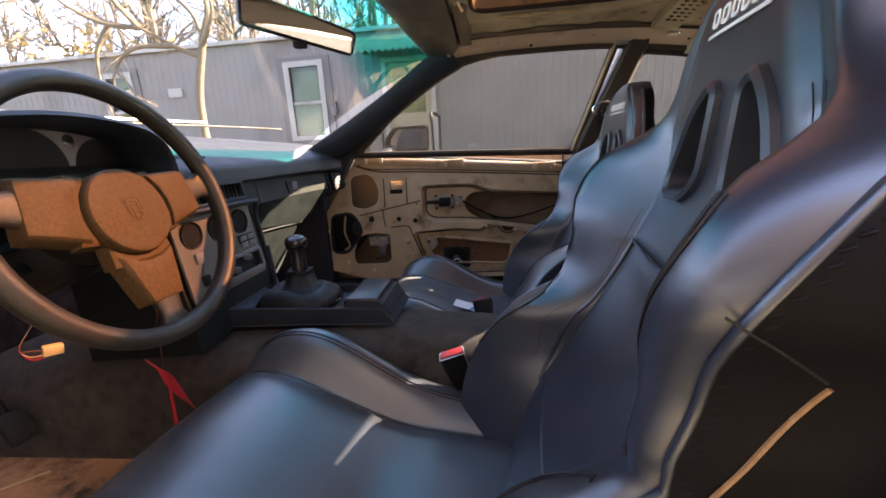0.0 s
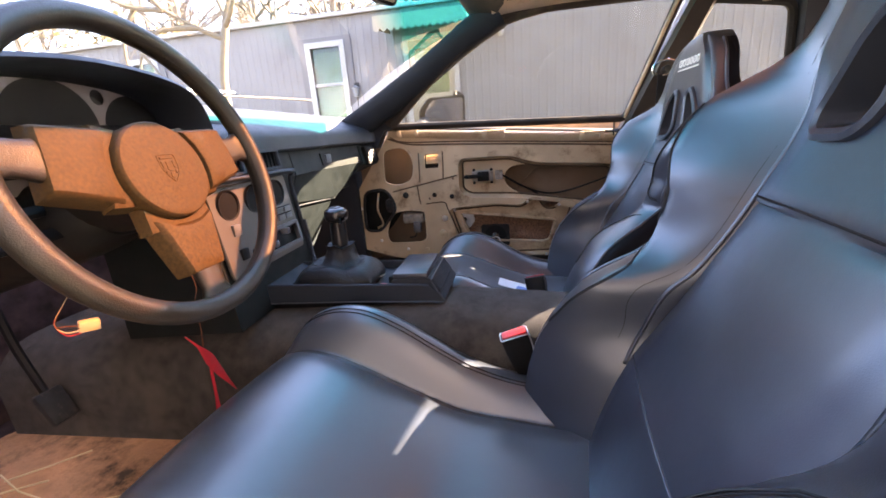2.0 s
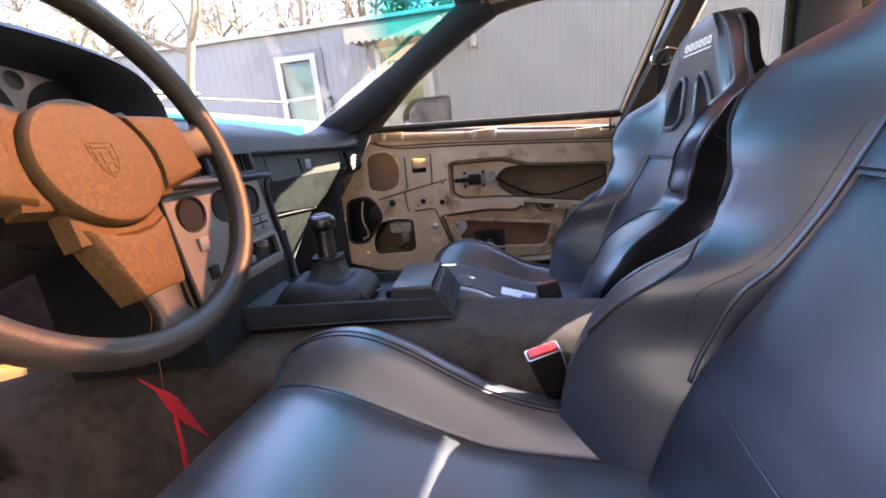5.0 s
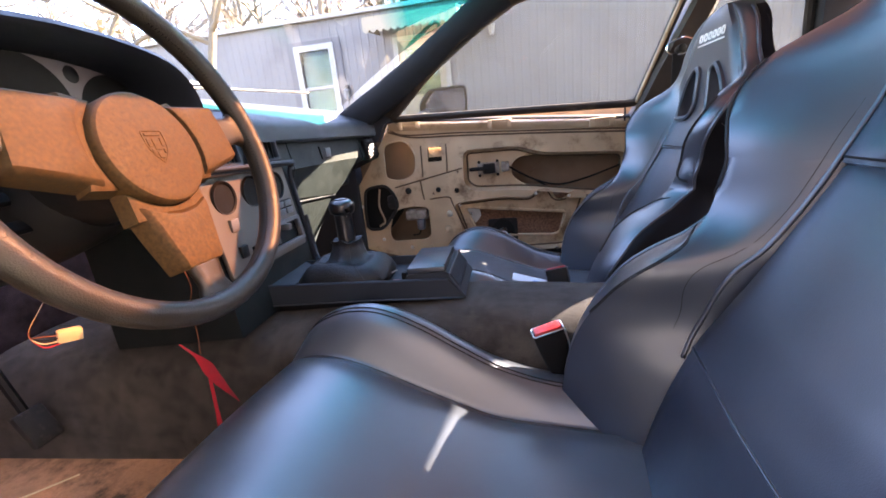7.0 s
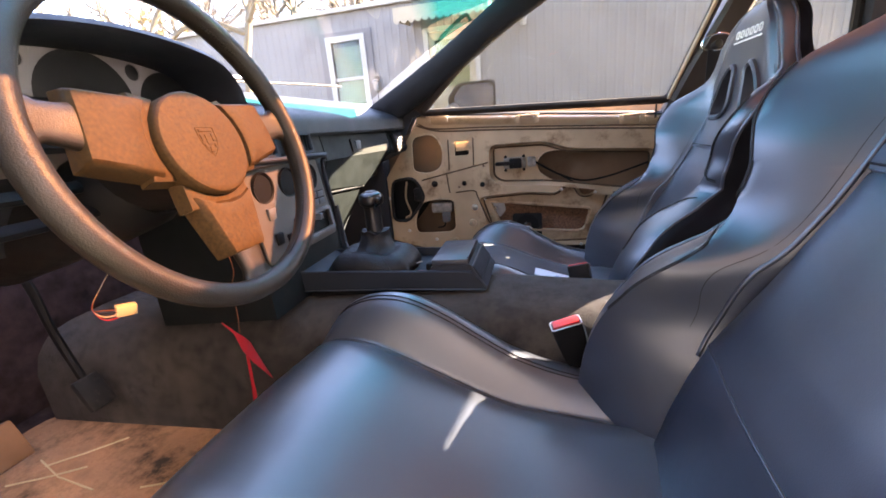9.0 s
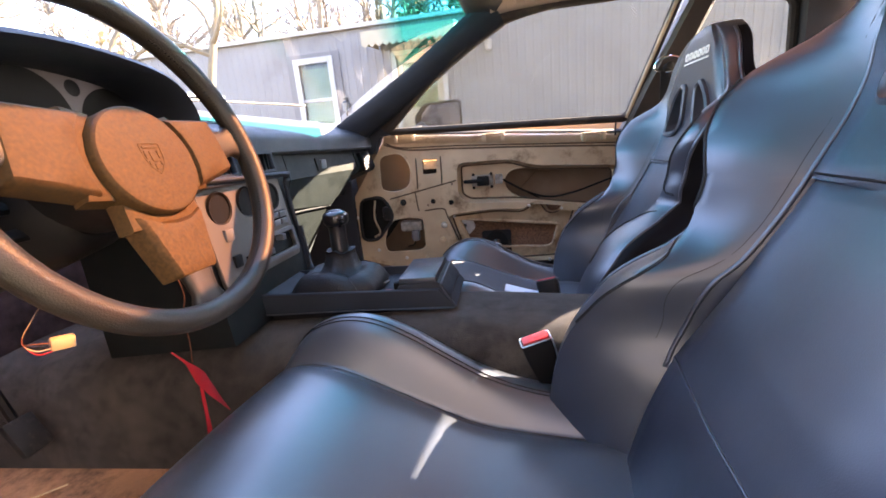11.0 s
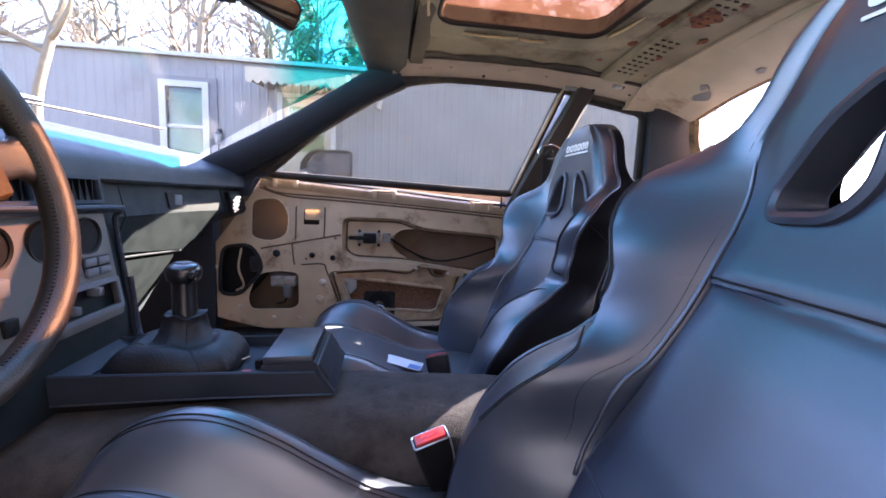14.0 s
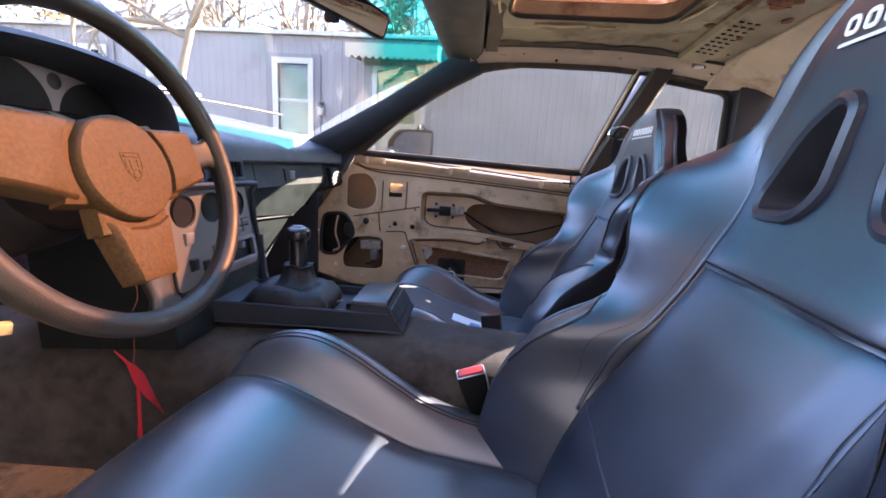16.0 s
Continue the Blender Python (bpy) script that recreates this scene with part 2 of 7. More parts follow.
WHITE_PAINT = mat("weathered_white_paint", (0.19, 0.186, 0.182), 0.5, var=0.08, scale=6, dirt=(0.21, 0.2, 0.185), dirt_scale=3, dirt_cover=0.35)
CAR_PAINT = mat("white_car_paint", (0.72, 0.72, 0.7), 0.25, var=0.03, bump=0.0, coat=0.8, coat_rough=0.05)
SIDING = mat("grey_painted_siding", (0.094, 0.089, 0.09), 0.6, var=0.07, scale=2.5, fine=60, bump=0.1, dirt=(0.086, 0.081, 0.082), dirt_scale=1.2, dirt_cover=0.4)
SURROUND = mat("dark_grey_paint", (0.062, 0.058, 0.062), 0.6, var=0.1, scale=4, bump=0.1)
ROOFING = mat("white_roof_coating", (0.7, 0.69, 0.66), 0.6, var=0.1, scale=3, dirt=(0.4, 0.38, 0.34), dirt_scale=2)
AWNING = mat("cream_canvas", (0.2, 0.175, 0.135), 0.85, var=0.1, scale=6, fine=300, bump=0.3)
# for the unseen wall added to keep light off the driver side
BLOCKER_WALL = mat("dark_light_blocker", (0.03, 0.024, 0.027), 0.85, var=0.25, scale=4, fine=60, bump=0.4)
CURTAIN = mat("dark_room", (0.05, 0.06, 0.05), 0.9, var=0.3, scale=3)
BLIND = mat("green_grey_blind", (0.15, 0.175, 0.13), 0.8, var=0.2, scale=5)
BARK = mat("grey_bark", (0.11, 0.088, 0.064), 0.9, var=0.35, scale=14, fine=60, bump=0.8, stretch=(1, 1, 0.3), bump_dist=0.01)
PALE_BARK = mat("pale_smooth_bark", (0.095, 0.074, 0.046), 0.8, var=0.25, scale=18, fine=80, bump=0.5, bump_dist=0.006)
DRY_LEAF = mat("dry_leaves", (0.14, 0.10, 0.035), 0.8, var=0.5, scale=4)
PINE = mat("pine_needles", (0.05, 0.075, 0.03), 0.8, var=0.4, scale=3)
GROUND = mat("winter_lawn", (0.15, 0.125, 0.08), 0.95, var=0.35, scale=1.5, fine=25, bump=0.8, dirt=(0.10, 0.095, 0.055), dirt_scale=0.6, dirt_cover=0.5, bump_dist=0.03)
GAUGE_GLASS = glass("gauge_glass", (0.9, 0.9, 0.9), 0.015)
WINDSHIELD = glass("windscreen_glass", (0.46, 0.475, 0.48), 0.03, haze=0.0004, band=((0.0, 0.36, 0.35), 1.186, 1.208))
SIDE_GLASS = glass("dusty_side_glass", (0.56, 0.565, 0.54), 0.02, haze=0.002, haze_col=(0.85, 0.82, 0.74))
REAR_GLASS = glass("rear_glass", (0.155, 0.168, 0.185), 0.04, haze=0.003)
SUNROOF_GLASS = glass("bronze_roof_glass", (0.27, 0.19, 0.14), 0.05, haze=0.045, haze_col=(0.9, 0.56, 0.43))
PANE = glass("house_pane", (0.8, 0.86, 0.78), 0.02)
MIRROR = bpy.data.materials.new("mirror")
MIRROR.use_nodes = True
MIRROR.node_tree.nodes["Principled BSDF"].inputs["Metallic"].default_value = 1.0
MIRROR.node_tree.nodes["Principled BSDF"].inputs["Roughness"].default_value = 0.02
MIRROR.node_tree.nodes["Principled BSDF"].inputs["Base Color"].default_value = (0.85, 0.85, 0.85, 1)


# ---------------------------------------------------------------- mesh helpers
def mesh_of(bm, name, material, smooth=40):
    bmesh.ops.recalc_face_normals(bm, faces=bm.faces)
    me = bpy.data.meshes.new(name)
    bm.to_mesh(me)
    bm.free()
    me.materials.append(material)
    if smooth:
        me.shade_smooth()
        me.set_sharp_from_angle(angle=radians(smooth))
    return me


def part(name, bm, material, parent=None, label="", smooth=40):
    """ONE mesh object out of a bmesh, under a thing or a part."""
    ob = new(name, mesh_of(bm, name, material, smooth) if isinstance(bm, bmesh.types.BMesh) else bm)
    if parent:
        ob.parent = parent
        base, shift = parent, Matrix.Identity(4)
        while base:
            shift = (base.matrix_parent_inverse if base.parent else Matrix.Identity(4)) @ base.matrix_basis @ shift
            base = base.parent
        ob.matrix_parent_inverse = shift.inverted()
    if label:
        ob["label"] = label
    return ob


def thing(name, label, category, at=(0, 0, 0), group="", kind=""):
    """An Empty at a thing's base; its parts are built in world places."""
    ob = new(name)
    ob.empty_display_size = 0.05
    ob.location = at
    return tagged(ob, label, category, group, kind)


def structure(name, bm, material, label, category, smooth=40):
    return tagged(part(name, bm, material, None, "", smooth), label, category, "", "structure")


def B():
    return bmesh.new()


def box(bm, lo, hi, bevel=0.0, m=None, seg=2):
    c = [(a + b) / 2 for a, b in zip(lo, hi)]
    s = [abs(b - a) for a, b in zip(lo, hi)]
    r = bmesh.ops.create_cube(bm, size=1, matrix=Matrix.LocRotScale(c, None, s))
    if bevel:
        es = list({e for v in r["verts"] for e in v.link_edges})
        g = bmesh.ops.bevel(bm, geom=es, offset=bevel, segments=seg, profile=0.5, affect="EDGES")
        vs = list({v for f in g["faces"] for v in f.verts})
    else:
        vs = r["verts"]
    if m:
        bmesh.ops.transform(bm, matrix=m, verts=vs)
    return bm


def loft(bm, rings, closed=True, caps=True):
    """Skin over rings of equally many points."""
    vs = [[bm.verts.new(p) for p in ring] for ring in rings]
    n = len(rings[0])
    for a, b in zip(vs, vs[1:]):
        for i in range(n if closed else n - 1):
            j = (i + 1) % n
            bm.faces.new((a[i], a[j], b[j], b[i]))
    if caps and closed:
        bm.faces.new(vs[0][::-1])
        bm.faces.new(vs[-1])
    return bm


def smooth_path(pts, n=8):
    """Catmull-Rom through the points."""
    P = [Vector(p) for p in pts]
    P = [P[0] * 2 - P[1]] + P + [P[-1] * 2 - P[-2]]
    out = []
    for i in range(1, len(P) - 2):
        a, b, c, d = P[i - 1:i + 3]
        for k in range(n):
            t = k / n
            out.append(0.5 * (2 * b + (c - a) * t + (2 * a - 5 * b + 4 * c - d) * t * t + (3 * b - a - 3 * c + d) * t ** 3))
    return out + [P[-2]]


def tube(bm, pts, r, n=8, closed=False, flat=1.0, taper=None):
    """A round (or flattened) strip along a path."""
    P = [Vector(p) for p in pts]
    rings, up = [], None
    for i, p in enumerate(P):
        a = P[i - 1] if (i or closed) else P[0]
        b = P[(i + 1) % len(P)] if (i < len(P) - 1 or closed) else P[-1]
        d = (b - a).normalized()
        if up is None:
            up = d.orthogonal().normalized()
        up = (up - d * up.dot(d))
        up = up.normalized() if up.length > 1e-6 else d.orthogonal().normalized()
        side = d.cross(up)
        k = r if taper is None else r + (taper - r) * i / (len(P) - 1)
        rings.append([p + k * (up * math.cos(2 * math.pi * j / n) + flat * side * math.sin(2 * math.pi * j / n)) for j in range(n)])
    if closed:
        rings.append(rings[0])
    loft(bm, rings, True, not closed)
    if closed:
        bmesh.ops.remove_doubles(bm, verts=bm.verts, dist=1e-6)
    return bm


def disc(bm, c, axis, r, depth, n=32, r2=None, bevel=0.0):
    """A round plate or cone: c its middle, axis its direction."""
    q = Vector(axis).to_track_quat("Z", "Y")
    r2 = r if r2 is None else r2
    prof = [(0.0, -depth / 2), (r, -depth / 2), (r, -depth / 2)]
    if bevel:
        prof = [(r, -depth / 2), (r2, depth / 2 - bevel), (r2 - bevel * 0.3, depth / 2 - bevel * 0.3), (r2 - bevel, depth / 2)]
    else:
        prof = [(r, -depth / 2), (r2, depth / 2)]
    rings = [[Vector(c) + q @ Vector((k * math.cos(2 * math.pi * j / n), k * math.sin(2 * math.pi * j / n), h)) for j in range(n)] for k, h in prof]
    return loft(bm, rings)


def round_poly(pts, r, n=5):
    """A polygon with rounded corners; r one radius or one for each corner."""
    out, k = [], len(pts)
    for i in range(k):
        rr = r[i] if isinstance(r, (list, tuple)) else r
        a, b, c = Vector(pts[i - 1]), Vector(pts[i]), Vector(pts[(i + 1) % k])
        u, v = (a - b), (c - b)
        e = min(rr, u.length * 0.48, v.length * 0.48)
        if e < 1e-5:
            out.append(b)
            continue
        p, q = b + u.normalized() * e, b + v.normalized() * e
        for j in range(n + 1):
            t = j / n
            out.append(p * (1 - t) ** 2 + b * 2 * t * (1 - t) + q * t * t)
    return [(p.x, p.y) for p in out]


def circle2(cx, cy, r, n=24, ry=None):
    return [(cx + r * math.cos(2 * math.pi * j / n), cy + (ry or r) * math.sin(2 * math.pi * j / n)) for j in range(n)]


def sheet(bm, loops, thick, place):
    """A flat plate with holes: the first loop is its edge, the rest its holes; place(u, v, w) lays it into the world."""
    cu = bpy.data.curves.new("plate", "CURVE")
    cu.dimensions, cu.fill_mode, cu.extrude = "2D", "BOTH", thick / 2
    for lp in loops:
        sp = cu.splines.new("POLY")
        sp.points.add(len(lp) - 1)
        for p, q in zip(sp.points, lp):
            p.co = (q[0], q[1], 0, 1)
        sp.use_cyclic_u = True
    ob = new("plate", cu)
    dg = bpy.context.evaluated_depsgraph_get()
    me = bpy.data.meshes.new_from_object(ob.evaluated_get(dg))
    b2 = bmesh.new()
    b2.from_mesh(me)
    bmesh.ops.remove_doubles(b2, verts=b2.verts, dist=1e-6)
    for v in b2.verts:
        v.co = Vector(place(*v.co))
    b2.to_mesh(me)
    b2.free()
    bm.from_mesh(me)
    bpy.data.objects.remove(ob)
    bpy.data.curves.remove(cu)
    bpy.data.meshes.remove(me)
    return bm


def shrink(loop, d):
    """A loop moved inwards by d."""
    n, out = len(loop), []
    area = sum(loop[i - 1][0] * loop[i][1] - loop[i][0] * loop[i - 1][1] for i in range(n))
    s = 1 if area > 0 else -1
    for i in range(n):
        a, b, c = Vector(loop[i - 1]), Vector(loop[i]), Vector(loop[(i + 1) % n])
        t = (c - a)
        t = t.normalized() if t.length > 1e-9 else Vector((1, 0))
        out.append((b.x - s * t.y * d, b.y + s * t.x * d))
    return out


def interp(table, v):
    """Smoothly between rows (v, value, ...)."""
    if v <= table[0][0]:
        return table[0][1:]
    for a, b in zip(table, table[1:]):
        if v <= b[0]:
            t = (v - a[0]) / (b[0] - a[0])
            return tuple(p + (q - p) * t for p, q in zip(a[1:], b[1:]))
    return table[-1][1:]


def bool_cut(ob, cutters):
    """Cuts the given bmeshes out of a mesh object, for good."""
    for bm in cutters:
        c = new("cutter", mesh_of(bm, "cutter", BLACK, 0))
        md = ob.modifiers.new("cut", "BOOLEAN")
        md.operation, md.object, md.solver = "DIFFERENCE", c, "EXACT"
        dg = bpy.context.evaluated_depsgraph_get()
        me = bpy.data.meshes.new_from_object(ob.evaluated_get(dg))
        ob.modifiers.clear()
        old, ob.data = ob.data, me
        bpy.data.meshes.remove(old)
        cm = c.data
        bpy.data.objects.remove(c)
        bpy.data.meshes.remove(cm)
    return ob


# ---------------------------------------------------------------- the car's shell
MID = 0.80            # the car's centre line, y
DOOR_Y = 1.605        # inner sheet of the passenger door


def mirror_y(p, s):
    return (p[0], p[1] if s > 0 else 2 * MID - p[1], p[2])


def roof_z(x, y):
    return 1.236 - 0.038 * ((y - MID) / 0.55) ** 2 - 0.2 * max(0.0, x - 0.2) ** 2 - 0.3 * max(0.0, 0.05 - x) ** 2


def build_floor():
    bm = B()
    box(bm, (-1.35, -0.02, 0.2), (2.0, 1.64, 0.25), 0.004)
    structure("floor", bm, FLOOR_CARPET, "dirty dark carpeted floor pan of the car", "floor")
    # transmission tunnel, rounded, under worn carpet
    bm = B()
    rings = []
    for x, top, half in ((-1.2, 0.46, 0.17), (-0.7, 0.49, 0.15), (-0.3, 0.51, 0.122), (-0.18, 0.518, 0.114), (0.0, 0.507, 0.112), (0.2, 0.495, 0.114), (0.45, 0.48, 0.13), (0.75, 0.47, 0.13)):
        ring = []
        for j in range(13):
            a = math.pi * j / 12
            ca, sa = math.cos(a), math.sin(a)
            ring.append((x + 0.004 * math.sin(9 * a + 30 * x), 0.82 - half * 1.06 * math.copysign(abs(ca) ** 0.55, ca), 0.249 + (top - 0.249) * sa ** 0.42))
        rings.append(ring)
    fine = []
    for a, b in zip(rings, rings[1:]):
        for k in range(6):
            fine.append([Vector(p).lerp(Vector(q), k / 6) + Vector((0, 0, 0.0025 * noise.noise(Vector(p).lerp(Vector(q), k / 6) * 25))) for p, q in zip(a, b)])
    fine.append([Vector(p) for p in rings[-1]])
    loft(bm, fine)
    structure("floor_tunnel", bm, CARPET, "transmission tunnel under worn grey carpet", "tunnel")
    # firewall, side walls of the foot wells, rear bulkhead and load floor
    bm = B()
    box(bm, (-1.36, -0.02, 0.25), (-1.28, 1.64, 0.92), 0.01)
    structure("wall_firewall", bm, FLOOR_CARPET, "dark carpeted firewall ahead of the foot wells", "firewall")
    for s, nm in ((1, "wall_footwell_passenger"), (-1, "wall_footwell_driver")):
        bm = B()
        y0, y1 = (1.588, 1.66) if s > 0 else (-0.06, 0.012)
        box(bm, (-1.28, y0, 0.25), (-0.70, y1, 0.83), 0.01)
        structure(nm, bm, DASH_DARK, "dark side panel of the foot well", "panel")
        bm = B()
        y0, y1 = (1.56, 1.68) if s > 0 else (-0.08, 0.04)
        box(bm, (-0.8, y0, 0.16), (0.55, y1, 0.335), 0.012)
        structure("trim_sill_passenger" if s > 0 else "trim_sill_driver", bm, RUBBER, "scuffed black door sill", "sill")
    bm = B()
    box(bm, (0.78, 0.1, 0.25), (0.86, 1.5, 0.60), 0.02)
    box(bm, (0.86, 0.1, 0.55), (2.0, 1.5, 0.60), 0.01)
    structure("floor_load_area", bm, CARPET, "carpeted load floor behind the seats", "floor")


def build_roof():
    bm = B()
    xs = [-0.16, -0.13, -0.09, -0.06, 0.06, 0.16, 0.26, 0.365, 0.42, 0.47, 0.53, 0.57, 0.60]
    ys = [0.22, 0.28, 0.34, 0.42, 0.52, 0.66, 0.80, 0.94, 1.08, 1.18, 1.26, 1.32, 1.38]
    for up in (0.0, 0.022):
        V = [[bm.verts.new((x, y, roof_z(x, y) + up)) for y in ys] for x in xs]
        for i in range(len(xs) - 1):
            for j in range(len(ys) - 1):
                if 3 <= i < 7 and 3 <= j < 9:
                    continue
                bm.faces.new((V[i][j], V[i + 1][j], V[i + 1][j + 1], V[i][j + 1]))
    structure("ceiling", bm, PRIMER_ROOF, "bare rusty roof skin with its lining stripped out", "roof")
    # pressed frame round the roof opening
    hole = round_poly([(-0.052, 0.45), (0.342, 0.45), (0.342, 1.15), (-0.052, 1.15)], 0.06, 6)
    outer = round_poly([(-0.10, 0.37), (0.42, 0.37), (0.42, 1.23), (-0.10, 1.23)], 0.07, 6)
    lip = shrink(hole, -0.035)
    fr = thing("trim_sunroof_frame", "pressed metal frame of the roof opening with flaking paint", "sunroof frame", (0.16, MID, 1.2), kind="structure")
    bm = B()
    loft(bm, [[(u, v, roof_z(u, v) - 0.002) for u, v in outer], [(u, v, roof_z(u, v) - 0.012) for u, v in lip], [(u, v, roof_z(u, v) - 0.013) for u, v in hole],
              [(u, v, roof_z(u, v) + 0.03) for u, v in hole]], True, False)
    part("frame_pressing", bm, PRIMER_ROOF, fr)
    bm = B()
    tube(bm, [(u, v, roof_z(u, v) - 0.010) for u, v in shrink(hole, 0.003)], 0.006, 8, True)
    part("rubber_seal", bm, RUBBER, fr, "black rubber seal")
    for (u0, v0), (u1, v1) in (((0.02, 1.18), (0.15, 1.178)), ((0.352, 1.12), (0.374, 1.02)), ((0.37, 0.72), (0.372, 0.84)), ((-0.076, 1.05), (-0.07, 1.11)), ((0.16, 1.182), (0.22, 1.181))):
        bm = B()
        tube(bm, smooth_path([(u0, v0, roof_z(u0, v0) - 0.014), ((u0 + u1) / 2, (v0 + v1) / 2 + 0.003, roof_z(u0, v0) - 0.015), (u1, v1, roof_z(u1, v1) - 0.014)], 4), 0.005, 6, flat=0.5)
        part("adhesive_strip", bm, WHITE_PLASTIC, fr, "strip of old cream adhesive")
    bm = B()
    sheet(bm, [shrink(hole, -0.006)], 0.004, lambda u, v, w: (u, v, roof_z(0.1, MID) + 0.012 + w))
    structure("window_sunroof", bm, SUNROOF_GLASS, "bronze-tinted glass panel of the sunroof", "sunroof", 0)
    # cross bow of the roof with its rows of slots, rust blotches
    bow = thing("trim_roof_bow", "slotted metal bow across the bare roof", "roof bow", (0.55, MID, 1.18), kind="structure")
    for x0, x1 in ((0.445, 0.525),):
        bm = B()
        rings = []
        for j in range(19):
            y = 0.27 + j * (1.33 - 0.27) / 18
            rings.append([(x0, y, roof_z(x0, y) - 0.003), (x0 + 0.008, y, roof_z(x0, y) - 0.013), (x1 - 0.008, y, roof_z(x1, y) - 0.013), (x1, y, roof_z(x1, y) - 0.003)])
        loft(bm, rings, True, True)
        part("bow_strip", bm, PRIMER_ROOF, bow)
    for k in range(46):
        y = 0.3 + k * 0.022
        if k % 12 > 8:
            continue
        for x in (0.470, 0.488, 0.506):
            bm = B()
            box(bm, (x - 0.005, y - 0.0016, roof_z(x, y) - 0.0155), (x + 0.005, y + 0.0016, roof_z(x, y) - 0.0125))
            part("slot", bm, BLACK, bow)
    sealer = thing("trim_roof_sealer", "dark brown sealer along the front and sides of the bare roof", "sealer", (-0.1, MID, 1.2), kind="structure")
    bm = B()
    loft(bm, [[(x, y, roof_z(x, y) - dz) for x, dz in ((-0.10, 0.001), (-0.095, 0.012), (-0.068, 0.014 + 0.001 * math.sin(60 * y)), (-0.058 + 0.004 * math.sin(37 * y), 0.013), (-0.062, 0.001))] for y in [0.26 + 0.028 * k for k in range(40)]])
    part("front_strip", bm, BITUMEN, sealer)
    for s in (1, -1):
        bm = B()
        loft(bm, [[mirror_y(p, s) for p in ((x, 1.312 + 0.007 * math.sin(31 * x) + 0.004 * math.sin(77 * x), roof_z(x, 1.312) - 0.003), (x, 1.322, roof_z(x, 1.322) - 0.005), (x, 1.334, roof_z(x, 1.334) - 0.005), (x, 1.334, roof_z(x, 1.334) + 0.004), (x, 1.315, roof_z(x, 1.315) + 0.004))] for x in [-0.12 + 0.01 * k for k in range(58)]])
        part("side_strip", bm, BITUMEN, sealer)
    blots = thing("trim_rust_blotches", "blotches of rust and old glue on the bare roof", "rust", (0.4, MID, 1.19), kind="structure")
    rnd = random.Random(4)
    for k in range(34):
        x, y = rnd.uniform(0.38, 0.57), rnd.uniform(0.35, 1.28)
        if k < 7:
            x, y = rnd.uniform(-0.12, -0.08), rnd.uniform(0.4, 1.3)
        r = rnd.uniform(0.004, 0.014)
        if k in (9, 17, 25, 31):
            x, y, r = {9: (0.487, 0.98, 0.030), 17: (0.435, 1.04, 0.022), 25: (0.52, 0.84, 0.034), 31: (0.455, 0.90, 0.018)}[k]
        bm = B()
        pts = [(x + r * rnd.uniform(0.5, 1.4) * math.cos(a), y + r * rnd.uniform(0.5, 1.6) * math.sin(a)) for a in [2 * math.pi * j / 14 for j in range(14)]]
        drop = 0.0145 if 0.44 < x < 0.53 else 0.0035
        sheet(bm, [round_poly(pts, 0.01, 2)], 0.001, lambda u, v, w: (u, v, roof_z(u, v) - drop + w))
        part("rust_blotch", bm, RUST, blots)


def glass_y(z, s=1):
    """The side glass leans in towards the roof."""
    y = 1.575 - 0.50 * (z - 0.85)
    return y if s > 0 else 2 * MID - y


DOOR_WIN = [(-0.525, 0.872), (-0.40, 0.975), (-0.24, 1.092), (-0.12, 1.145), (0.04, 1.170), (0.378, 1.168), (0.283, 0.842)]
QUARTER_WIN = [(0.452, 1.140), (0.665, 1.112), (0.735, 0.90), (0.715, 0.862), (0.372, 0.85)]


